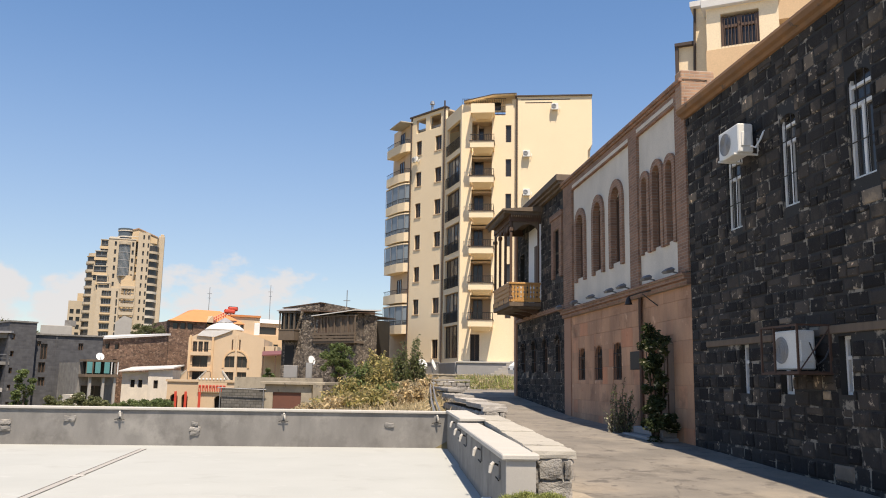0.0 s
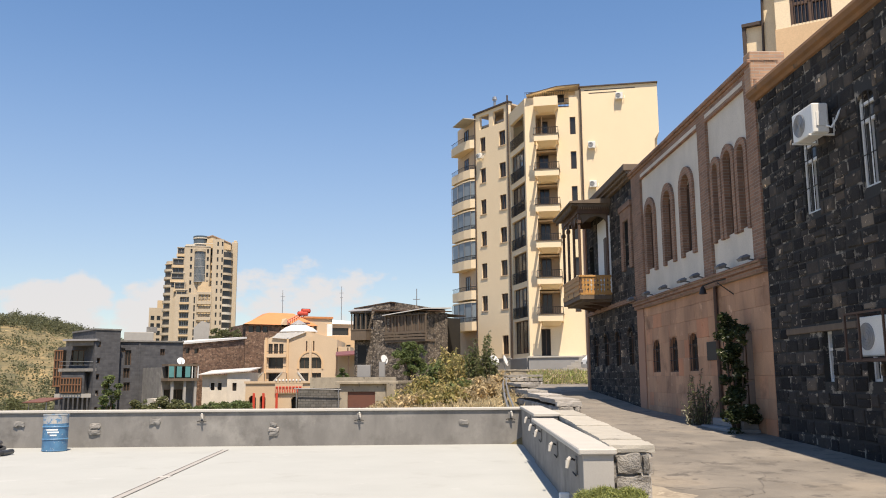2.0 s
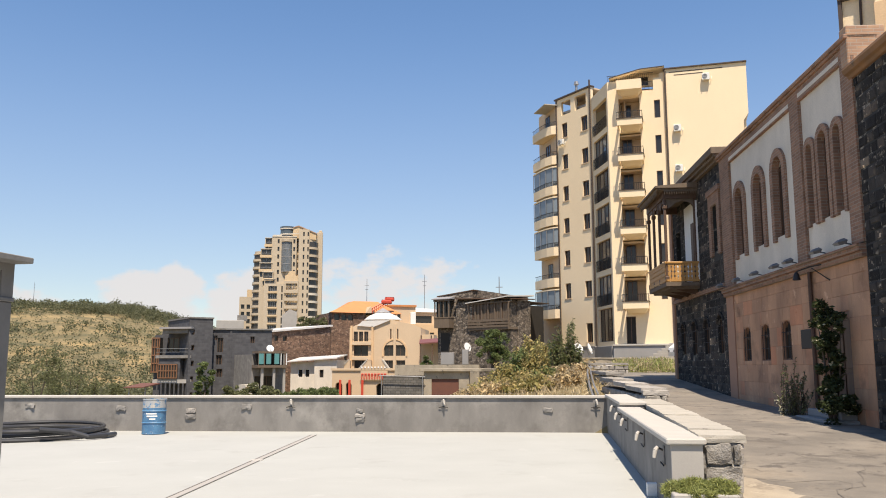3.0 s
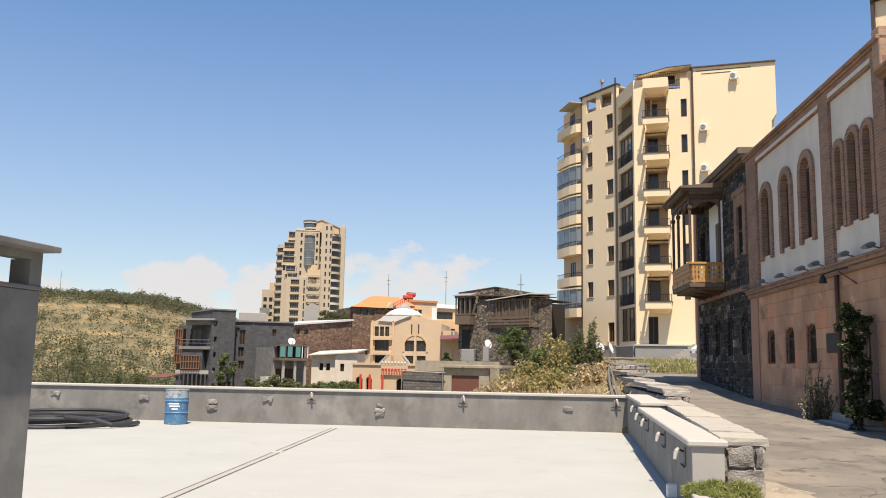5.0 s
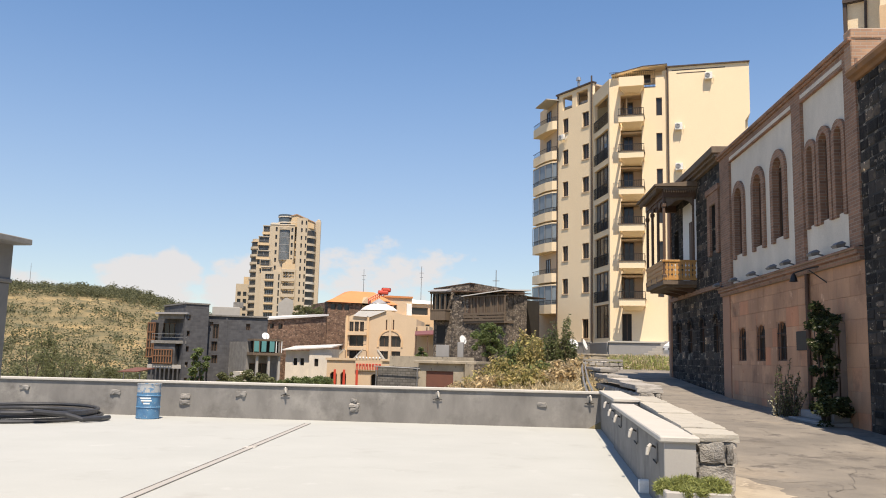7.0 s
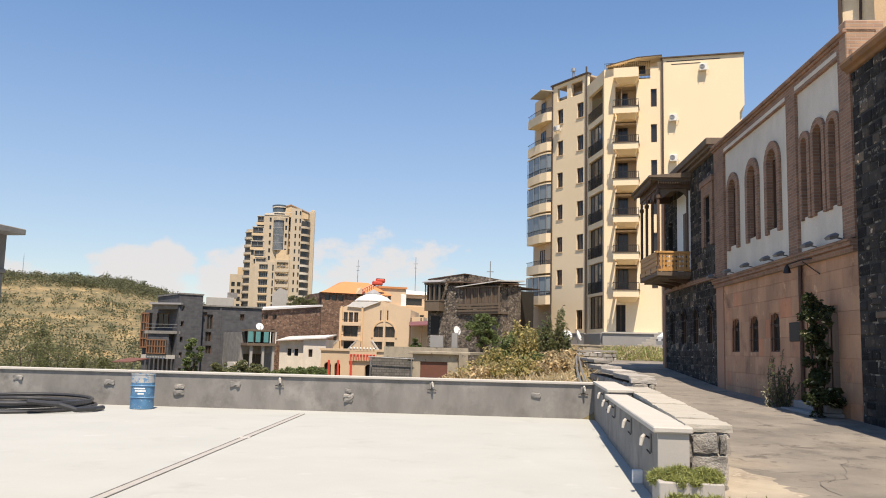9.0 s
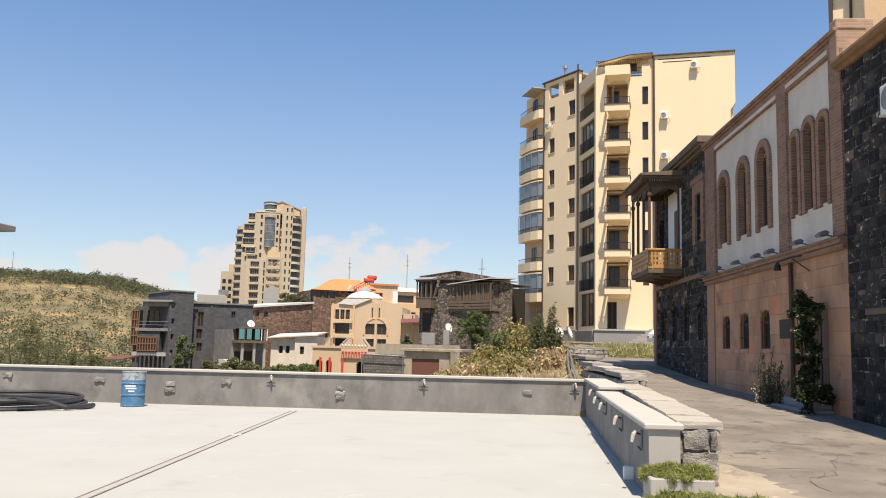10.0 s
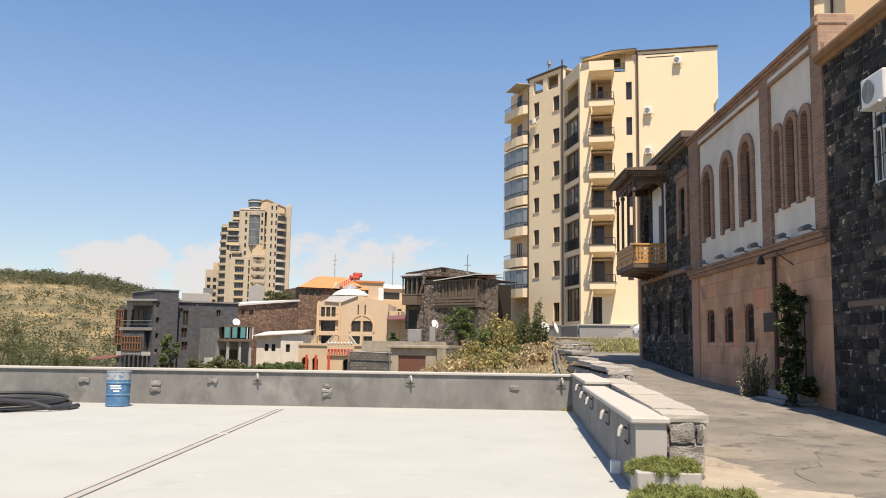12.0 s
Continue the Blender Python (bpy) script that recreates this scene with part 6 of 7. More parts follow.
for k in range(8):
    x, z = 8.6 + 0.48 * k, 12.95 + 0.26 * k
    part("rail_post", Solid().tube([(x, -0.9, z - 0.4), (x, -0.9, z + 0.75)], 0.08, 5), RED, red_frame)
for up in (0.15, 0.7):
    part("rail", Solid().tube([(8.5, -0.9, 12.9 + up), (12.2, -0.9, 14.9 + up)], 0.1, 5), RED, red_frame)

# cream building behind
m, w = pier("creamback", 14.3, 10.7, 178, 182)
cream_hall = thing("cream_terrace_house", m, "cream rendered house with small windows", "house")
block(cream_hall, 0, w, 0, 12, -4, 10.6, CREAM_WARM, [(3.3, 4.2, 8.4, 10.0), (6.2, 7.0, 8.6, 9.8), (1.6, 2.3, 8.6, 9.6), (9.0, 10.0, 7.6, 8.8)], mull=0)
block(cream_hall, 0, w * 0.52, 1.5, 12, 10.6, 14.4, CREAM_DARK, [(2.0, 2.8, 11.6, 13.0)], mull=0)
block(cream_hall, w * 0.52, w, 3.0, 12, 10.6, 13.4, CREAM_DARK, [(6.8, 10.6, 11.0, 12.6)], mull=0)
part("chimney", Solid().box(5.0, 6.2, 1.2, 2.4, 10.6, 13.2, 0.04), WHITE_PAINT, cream_hall)
part("roof", Solid().loft([[(w * 0.5, 2.6, 13.4), (w + 0.4, 2.6, 13.4), (w + 0.4, 12, 13.4), (w * 0.5, 12, 13.4)], [(w * 0.55, 4, 14.4), (w, 4, 14.2), (w, 10, 14.2), (w * 0.55, 10, 14.4)]]), WHITE_ROOF, cream_hall)
part("roof_edge", Solid().box(-0.3, w * 0.53, 1.2, 12, 14.4, 14.8), ORANGE_ROOF, cream_hall)

# domed restaurant building
m, w = pier("church", 17.1, 12.2, 150, 148)
hall = thing("restaurant_hall", m, "sand-coloured gabled hall with arched windows and white lantern roof", "building")
LOG = [(0.75 + 0.95 * k, 1.5 + 0.95 * k, z, z + 1.75) for k in range(3) for z in (6.0,)] + [(0.8, 3.4, 3.4, 5.3), (0.9, 3.5, 0.4, 2.6)]
gable_w = w
wins = LOG + [(6.3, 8.0, 3.4, 5.3), (8.4, 10.1, 3.4, 5.3), (6.2, 7.9, 0.4, 2.6), (8.5, 10.1, 0.4, 2.6), (7.35, 7.6, 6.2, 8.2), (8.6, 8.85, 6.2, 8.2)]
block(hall, 0, w, 0, 14, -5, 8.4, CREAM_DARK, wins, mull=1)
part("gable", Solid().prism([(0, 8.4), (w, 8.4), (w * 0.8, 9.2), (w * 0.58, 9.9), (w * 0.36, 9.3), (w * 0.2, 9.5)], 0, 0.35), CREAM_DARK, hall)
part("arch_surround", ring_arch(6.2, 10.2, 3.3, 4.2, 2.0, 0.3, -0.12, 0.02), CREAM_WARM, hall)
part("arch_fill", pierced(6.2, 10.2, 5.3, 6.25, -0.02, 0.3, []), CREAM_DARK, hall)
part("central_pier", Solid().box(8.0, 8.4, -0.25, 0, 0, 9.0), CREAM_DARK, hall)
for z in (5.35, 2.7):
    part("floor_band", Solid().box(0.56, 3.99, -0.5, 0.1, z, z + 0.55), CREAM_DARK, hall)
    part("balcony_rail", Solid().box(0.56, 3.99, -0.48, -0.44, z + 1.0, z + 1.06), BLACK_IRON, hall)
for x in (0.2, 4.0):
    part("buttress", Solid().box(x, x + 0.35, -0.3, 0, -5, 8.8), CREAM_WARM, hall)
part("roof_left", Solid().loft([[(1.4, -0.3, 8.75), (4.4, -0.3, 8.55), (7.4, -0.3, 9.75), (2.4, -0.3, 9.65)], [(2.0, 5, 9.6), (4.4, 5, 9.6), (7.4, 5, 10.0), (3.0, 5, 10.0)]]), WHITE_ROOF, hall, "white sheet roof slope")
part("lantern_drum", Solid().lathe(5.2, 5, [(3.1, 9.3), (3.1, 10.1)], 8), CREAM_DARK, hall)
part("lantern_roof", Solid().lathe(5.2, 5, [(3.5, 10.0), (3.45, 10.2), (2.6, 10.8), (1.3, 11.35), (1.3, 11.45)], 12), WHITE_ROOF, hall, "white faceted lantern roof")
part("lantern_cap", Solid().lathe(5.2, 5, [(1.45, 11.4), (1.3, 11.55), (0.7, 11.95), (0.08, 12.3)], 10), GREY_ROOF, hall)
for a, b, c in ((-1.6, 0.1, 0.4), (1.7, 3.5, 4.2), (7.6, 6.2, 5.6)):
    part("ramp_gable", Solid().prism([(a, 0.6), (b, 2.6), (c, 2.6), (c, 0.6)], -1.5, -0.3), CREAM_DARK, hall)
    part("ramp_coping", Solid().prism([(a, 0.6), (b, 2.6), (b, 2.85), (a - math.copysign(0.25, b - a), 0.7)], -1.6, -0.2), COPING, hall)
part("side_wing", Solid().box(w, w + 2.2, 1, 8, -5, 7.2), CREAM_DARK, hall)
part("porch", Solid().box(w - 0.2, w + 2.6, -0.5, 1, 3.1, 3.3).box(w, w + 0.2, -0.4, -0.2, -4, 7).box(w + 1.8, w + 2.0, -0.4, -0.2, -4, 7), WOOD_DARK, hall)

m, w = pier("annex", 18.25, 13.3, 138, 134)
annex = thing("restaurant_porch", m, "sand-coloured arcade with red banners and sign", "building")
AH = [(0.6, 1.8, -4, -1.0), (2.4, 3.4, -4, -1.0), (7.6, 8.8, -4, -1.2), (10.2, 11.2, -4, -1.2)]
part("wall", pierced(0, w, -5, 0.9, 0, 0.5, [(*h, 0.55) for h in AH]), CREAM_DARK, annex)
part("body", Solid().box(0, w, 1.2, 3.5, -5, 0.7), CREAM_DARK, annex)
# shade inside the arcade, as a dark sheet behind its arches
part("inner_dark", Solid().box(0.2, w - 0.2, 1.0, 1.15, -5, 0.6), SHADOWY, annex)
part("cornice", Solid().box(-0.2, w + 0.2, -0.2, 3.6, 0.9, 1.25), CREAM_DARK, annex)
for x in (1.4, 3.0, 5.2):
    part("banner", Solid().box(x, x + 0.4, -0.5, -0.42, -3.6, -0.6, 0.03), RED, annex, "upright red banner")
sign = part("sign_board", Solid().box(5.0, 9.6, -0.28, -0.2, -0.7, 0.85, 0.02), CREAM_DARK, annex)
for k in range(8):
    part("sign_bar", Solid().box(5.15 + 0.55 * k, 5.28 + 0.55 * k, -0.4, -0.28, -0.55, 0.35, 0.03).box(5.42 + 0.55 * k, 5.55 + 0.55 * k, -0.4, -0.28, -0.55, 0.35, 0.03).box(5.15 + 0.55 * k, 5.55 + 0.55 * k, -0.395, -0.28, 0.2, 0.42, 0.03), RED, sign, "red sign bar")
for k in range(8):
    part("finial", Solid().lathe(5.2 + 0.56 * k, -0.2, [(0.12, 1.25), (0.15, 1.4), (0.02, 1.55)], 8), WHITE_PAINT, annex)

# rubble house with timber galleries
m, w = pier("stone", 11.05, 8.6, 76, 74)
rubble_a = thing("rubble_house", m, "dark rubble-stone house with a glazed timber oriel", "house")
part("wall", Solid().prism([(0, -2), (w, -2), (w, 8.36), (0.05, 7.95)], 0, 0.8).prism([(1.0, -2), (7.2, -2), (7.2, 7.85), (3.6, 8.5), (1.0, 8.1)], 0.8, 4.2), RUBBLE, rubble_a)
part("coping", Solid().prism([(-0.05, 7.95), (w + 0.1, 8.36), (w + 0.1, 8.44), (-0.05, 8.03)], -0.04, 0.84), WOOD_DARK, rubble_a)
ori = part("oriel", Solid().box(0.15, 1.75, -0.8, 0, 5.05, 5.95), WOOD_GREY, rubble_a, "grey weathered timber oriel")
part("head_beam", Solid().box(0.1, 1.8, -0.85, 0, 7.45, 7.62), WOOD_GREY, ori)
part("rail", Solid().box(0.12, 1.78, -0.83, 0, 5.92, 6.02), WOOD_GREY, ori)
for x in (0.15, 0.62, 1.1, 1.65):
    part("post", Solid().box(x, x + 0.1, -0.8, -0.7, 6.02, 7.45), WOOD_GREY, ori)
part("pane", Solid().box(0.2, 1.7, -0.5, -0.48, 6.02, 7.45), GLASS_DARK, ori)
part("roof_edge", Solid().loft([[(-0.05, -0.95, 7.62), (1.9, -0.95, 7.62), (1.9, 0, 7.66), (-0.05, 0, 7.66)], [(-0.05, -0.95, 7.68), (1.9, -0.95, 7.68), (1.9, 0, 7.92), (-0.05, 0, 7.92)]]), GREY_ROOF, ori)
# dark sheet on the wall face in place of a shaded opening
part("inner_dark", Solid().box(0.4, 1.3, -0.05, 0.02, 2.0, 4.6), SHADOWY, rubble_a)
m, w = pier("stone", 8.7, 5.9, 74, 71)
rubble_b = thing("gallery_house", m, "stone house with a long weathered timber gallery", "house")
part("wall", Solid().box(0, w, 0.8, 2.6, -2, 7.3), RUBBLE, rubble_b)
gal = part("gallery", Solid().box(0, w, -0.5, 0.8, 4.75, 4.95).box(0, w, -0.55, -0.47, 4.95, 5.12).box(0, w, -0.55, -0.47, 5.2, 5.38).box(0, w, -0.55, -0.47, 5.46, 5.66).box(0, w, -0.5, 0.8, 7.05, 7.14), WOOD_GREY, rubble_b, "weathered timber gallery")
# dark sheet paints the shade within the gallery
part("gallery_back", Solid().box(0.1, w - 0.1, 0.0, 0.1, 4.95, 7.1), SHADOWY, gal)
for k in range(7):
    x = 0.02 + (w - 0.14) * k / 6
    part("post", Solid().box(x, x + 0.12, -0.46, -0.34, 4.95, 7.05), WOOD_GREY, gal)
rng = random.Random(14)
for k in range(27):
    x = 0.1 + (w - 0.3) * k / 26
    part("slat", Solid().box(x, x + 0.13, -0.36 + rng.uniform(-0.02, 0.02), -0.33, 5.6 + rng.uniform(0, 0.1), 7.05), WOOD_DARK if k % 5 == 2 else WOOD_GREY, gal)
part("roof", Solid().loft([[(-0.15, -0.7, 7.12), (w + 0.1, -0.7, 7.5), (w + 0.3, 2.8, 7.7), (0.6, 2.8, 7.5)], [(-0.15, -0.7, 7.2), (w + 0.1, -0.7, 7.58), (w + 0.3, 2.8, 7.82), (0.6, 2.8, 7.64)]]), WHITE_ROOF, rubble_b, "pale sheet roof")
# shaded opening under the gallery, put on as a dark sheet
part("inner_dark", Solid().box(0.3, 1.4, 0.7, 0.82, 1.0, 4.6), SHADOWY, rubble_b)
m, w = pier("stone", 5.95, 3.4, 71, 76)
rubble_c = thing("rubble_gable", m, "rubble-stone gable house with a shaded gap beside it", "house")
part("wall", Solid().box(0, 2.75, 0, 6, -2, 7.3), RUBBLE, rubble_c)
# overhang added to throw shade on the gap behind it
part("side_roof", Solid().box(3.11, w + 1.2, 0.6, 6, 7.31, 7.38), BROWN_TRIM, rubble_c)
# near-black sheet paints the deep shade between this house and the block
part("dark_side", Solid().box(2.75, w + 3.6, 2.8, 6, -2, 7.3), SHADOWY, rubble_c, "dark sheet standing for the deep shade of the gap")
part("roof", Solid().loft([[(-0.25, -0.45, 7.3), (3.1, -0.45, 7.42), (3.1, 6, 7.7), (-0.25, 6, 7.6)], [(-0.25, -0.45, 7.38), (3.1, -0.45, 7.5), (3.1, 6, 7.8), (-0.25, 6, 7.7)]]), WOOD_DARK, rubble_c)
part("window", Solid().box(0.9, 1.9, -0.06, 0.02, 2.2, 2.9), SHADOWY, rubble_c)
part("lintel", Solid().box(0.7, 2.05, -0.1, 0.02, 2.9, 3.25, 0.02), CORNICE, rubble_c, "ochre painted lintel")
satellite_dish(Matrix.Translation((*polar(9.05, 71), 3.2)) @ pose(0, 0, 0, -15, 0, 55), 0.4)
satellite_dish(Matrix.Translation((*polar(1.5, 62), 2.85)) @ pose(0, 0, 0, -25, 0, 35), 0.42)
satellite_dish(Matrix.Translation((*polar(0.75, 62), 2.85)) @ pose(0, 0, 0, -20, 0, 75), 0.42)

# yard walls and garage
m, w = pier("garage", 12.0, 8.9, 62, 61)
garage = thing("garage", m, "low concrete garage with a rust-red sheet door", "garage")
part("wall", pierced(0, w, -2.5, 1.25, 0, 0.3, [(0.6, 2.7, -2, 0.7)]), TAN_CONCRETE, garage)
part("door", Solid().box(0.6, 2.7, 0.1, 0.16, -2, 0.7).box(0.6, 2.7, 0.06, 0.1, -0.45, -0.35), RUST_DOOR, garage, "rust-red sheet metal garage door")
part("roof", Solid().box(-0.3, w + 1.0, -0.25, 6, 1.25, 1.45, 0.02), TAN_CONCRETE, garage)
m, w = pier("yard", 14.8, 12.0, 63, 62)
yard = thing("yard_screen", m, "grey block yard wall with a pale pipe frame", "wall")
part("wall", Solid().box(0, w, 0, 0.3, -2.5, 0.95), YARD_BLOCK, yard)
for k in (0, 5):
    part("post", Solid().tube([(w * k / 5, -0.3, -2.5), (w * k / 5, -0.3, 0.95)], 0.04, 6), GALVANISED, yard)
part("rail", Solid().tube([(-0.2, -0.3, 0.95), (w + 0.2, -0.3, 0.85)], 0.035, 6), GALVANISED, yard)
m, w = pier("yardtop", 14.0, 8.2, 70, 69)
yard_wall = thing("retaining_wall", m, "pale concrete retaining wall with stacked blocks", "wall")
part("wall", Solid().box(0, w, 0, 0.4, -3, 1.75), TAN_CONCRETE, yard_wall)
part("block_pile", Solid().box(3.9, 5.0, 0.0, 0.5, 1.75, 2.75, 0.03), PLINTH, yard_wall)
part("block_pile", Solid().box(5.7, 6.2, 0.0, 0.5, 1.75, 3.0, 0.03), PLINTH, yard_wall)
maroon = thing("maroon_awning", along(polar(12.3, 100), polar(10.9, 100)), "faded maroon sheet awning on timber posts", "awning")
part("roof", Solid().loft([[(0, -1, 4.2), (3, -1, 4.4), (3, 2, 4.9), (0, 2, 4.7)], [(0, -1, 4.35), (3, -1, 4.55), (3, 2, 5.05), (0, 2, 4.85)]]), MAROON_ROOF, maroon)
for x in (0.1, 1.5, 2.8):
    part("post", Solid().box(x, x + 0.12, -0.9, -0.78, -3, 4.25), WOOD_DARK, maroon)
part("back_wall", Solid().box(0, 3, 2, 2.3, -3, 4.6), CREAM_DARK, maroon)

# masts and an orange canopy
for b, d, z0, z1 in ((37.1, 430, 25, 41), (15.95, 200, 10, 22.5), (11.95, 190, 9, 22.5), (6.75, 120, 4, 14.5)):
    mast = thing("antenna_mast", Matrix.Translation((*polar(b, d), 0)), "thin grey lattice antenna mast", "mast", group="antenna masts")
    part("pole", Solid().tube([(0, 0, z0), (0, 0, z1)], 0.22 if d > 400 else 0.1, 6, 0.06), GALVANISED, mast)
    part("crossarm", Solid().box(-0.5, 0.5, -0.04, 0.04, z1 - 1.6, z1 - 1.5).box(-0.35, 0.35, -0.04, 0.04, z1 - 2.6, z1 - 2.5), GALVANISED, mast)
canopy = thing("sheet_canopy", along(polar(31.6, 112), polar(29.9, 110)), "rust-red sheet canopy on posts", "canopy")
part("roof", Solid().loft([[(0.6, -1, -1.0), (3.3, -1, -0.95), (3.3, 3, -0.6), (0.6, 3, -0.6)], [(0.6, -1, -0.9), (3.3, -1, -0.85), (3.3, 3, -0.45), (0.6, 3, -0.45)]]), RUST_DOOR, canopy)
for x in (0.8, 3):
    part("post", Solid().tube([(x, 0, -5), (x, 0, -0.8)], 0.08, 6), GALVANISED, canopy)

# ---- things on the terrace ----
wall_m = along(far_left.xy, CORNER.xy)
wall_dir = -front_dir


def on_wall(x):
    """Distance along the front parapet for a place x metres east of the camera."""
    return FL + (x - CORNER.x) / math.sin(radians(84))


def spot_lamp(m):
    lamp = thing("wall_spotlight", m, "small white spotlight on a stained bracket", "lamp", group="spotlights on the parapet")
    part("plate", Solid().box(-0.06, 0.06, -0.02, 0, -0.12, 0.1, 0.006), CEMENT, lamp)
    part("arm", Solid().tube([(0, 0, 0.04), (0, -0.06, 0.07), (0.01, -0.12, 0.06)], 0.014, 6), BLACK_IRON, lamp)
    part("head", Solid().tube([(0.01, -0.08, 0.09), (0.02, -0.11, 0.05)], 0.02, 8, 0.03).tube([(0.02, -0.11, 0.05), (0.04, -0.13, -0.04)], 0.03, 8, 0.02), COPING, lamp)
    part("clamp", Solid().tube([(-0.12, -0.03, -0.12), (0, -0.05, -0.09), (0.12, -0.03, -0.12)], 0.01, 5), BLACK_IRON, lamp)
    return lamp


for x in (-7.99, -4.01, -0.15):
    spot_lamp(wall_m @ pose(on_wall(x), 0, 0.74))
side_m = along(CORNER.xy, bench_end.xy)
for u, z in ((3.2, 0.74), (4.9, 0.68), (6.3, 0.66), (9.0, 0.64), (11.2, 0.63)):
    spot_lamp(side_m @ pose(u, -0.03 if u > 4.6 else 0, z))
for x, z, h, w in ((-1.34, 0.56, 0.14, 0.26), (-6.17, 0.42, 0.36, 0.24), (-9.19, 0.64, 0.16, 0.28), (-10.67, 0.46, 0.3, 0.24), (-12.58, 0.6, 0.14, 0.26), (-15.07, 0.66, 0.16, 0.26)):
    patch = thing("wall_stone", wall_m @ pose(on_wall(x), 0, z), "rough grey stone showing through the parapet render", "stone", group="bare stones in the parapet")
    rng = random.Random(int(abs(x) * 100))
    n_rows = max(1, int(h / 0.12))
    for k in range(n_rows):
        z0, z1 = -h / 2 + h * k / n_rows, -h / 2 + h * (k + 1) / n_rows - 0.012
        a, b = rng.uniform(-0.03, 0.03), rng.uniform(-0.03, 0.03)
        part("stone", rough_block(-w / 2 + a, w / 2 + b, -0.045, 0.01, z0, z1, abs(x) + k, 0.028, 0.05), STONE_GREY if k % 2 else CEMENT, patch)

drain = thing("drain_channel", None, "narrow steel-edged drain channel across the terrace", "drain")
d0, d1 = Vector((-7.0, 19.85, 0)), Vector((-4.71, 4.91, 0))
dm = along(d0.xy, d1.xy)
dl = (d1 - d0).length
wall_part("edge_strip", Solid().box(0, 5.35, -0.075, -0.058, 0.001, 0.012).box(5.55, dl, -0.075, -0.058, 0.001, 0.012), CEMENT, drain, dm)
wall_part("edge_strip", Solid().box(0, 5.35, 0.058, 0.075, 0.001, 0.012).box(5.55, dl, 0.058, 0.075, 0.001, 0.012), CEMENT, drain, dm)
wall_part("grating", Solid().box(0, 5.35, -0.058, 0.058, 0.001, 0.006).box(5.55, dl, -0.058, 0.058, 0.001, 0.006), CEMENT_LIGHT, drain, dm)
wall_part("cement_patch", Solid().box(5.35, 5.55, -0.12, 0.1, 0.001, 0.008), COPING, drain, dm, "pale cement patch across the channel")

barrel = thing("oil_drum", pose(-11.14, 19.55, 0, 0, 0, 20), "worn blue steel drum caked with pale cement", "drum")
part("shell", Solid().lathe(0, 0, [(0.27, 0), (0.29, 0.02), (0.285, 0.04), (0.285, 0.27), (0.302, 0.29), (0.285, 0.31), (0.285, 0.56), (0.302, 0.58), (0.285, 0.6), (0.285, 0.66)], 32), BARREL_BLUE, barrel)
part("upper_shell", Solid().lathe(0, 0, [(0.285, 0.66), (0.287, 0.84), (0.297, 0.86), (0.297, 0.875), (0.27, 0.875), (0.265, 0.8), (0.02, 0.79)], 32), BARREL_PALE, barrel, "cement-splashed upper part")
for z, q0, q1 in ((0.50, -125, -70), (0.44, -120, -66), (0.37, -105, -75)):
    ring_in = [(0.284 * math.cos(radians(q)), 0.284 * math.sin(radians(q))) for q in np.linspace(q0, q1, 8)]
    ring_out = [(0.2885 * math.cos(radians(q)), 0.2885 * math.sin(radians(q))) for q in np.linspace(q1, q0, 8)]
    part("lettering_bar", Solid().slab(ring_in + ring_out, z, z + 0.035), WHITE_PAINT, barrel, "faded white lettering bar")

hose = thing("hose_coil", pose(-13.8, 18.4, 0), "coiled thick black plastic water pipe", "hose")
for k, (r, z) in enumerate(((1.75, 0.06), (1.6, 0.06), (1.68, 0.15), (1.52, 0.14), (1.72, 0.22))):
    pts = [((r + 0.04 * math.sin(3 * q + k)) * math.cos(q), (r + 0.04 * math.sin(3 * q + k)) * math.sin(q), z + 0.02 * math.sin(2 * q + k)) for q in (2 * math.pi * i / 48 for i in range(49))]
    part("coil", Solid().tube(pts, 0.046, 8), BLACK_PIPE, hose)
part("loose_end", Solid().tube([(1.3, -1.4, 0.28), (1.75, -0.9, 0.2), (2.05, -0.7, 0.08), (2.2, -0.2, 0.07), (2.15, 0.25, 0.07)], 0.06, 8), BLACK_PIPE, hose)

hut_far = Vector((-4.98, 6.3, 0))
hut_m = along(hut_far.xy, (hut_far + Vector((0, -1, 0))).xy)
hut = thing("vent_housing", hut_m, "grey cement vent housing with open top and slab roof", "vent housing")
part("body", Solid().box(0, 2.6, -2.2, 0, 0, 2.25, 0.01), CEMENT, hut)
part("ledge", Solid().box(-0.01, 2.62, -2.22, 0.015, 2.25, 2.285, 0.006), CEMENT, hut)
for x in (0, 2.45):
    for y in (-2.2, -0.2):
        part("pier", Solid().box(x, x + 0.15, y, y + 0.2, 2.285, 2.51), CEMENT, hut)
part("lintel", Solid().box(0, 2.6, -0.15, 0, 2.51, 2.58), CEMENT, hut)
part("lintel", Solid().box(0, 2.6, -2.2, -2.05, 2.51, 2.58), CEMENT, hut)
part("roof_slab", Solid().box(-0.02, 2.75, -2.36, 0.17, 2.58, 2.63, 0.006), CEMENT, hut)

post_box = single("marker_post", Solid().box(-0.075, 0.075, -0.06, 0.06, 0, 0.17, 0.012), WHITE_PAINT, "short white post at the wall's foot", "post", pose(0.62, 11.45, 0))


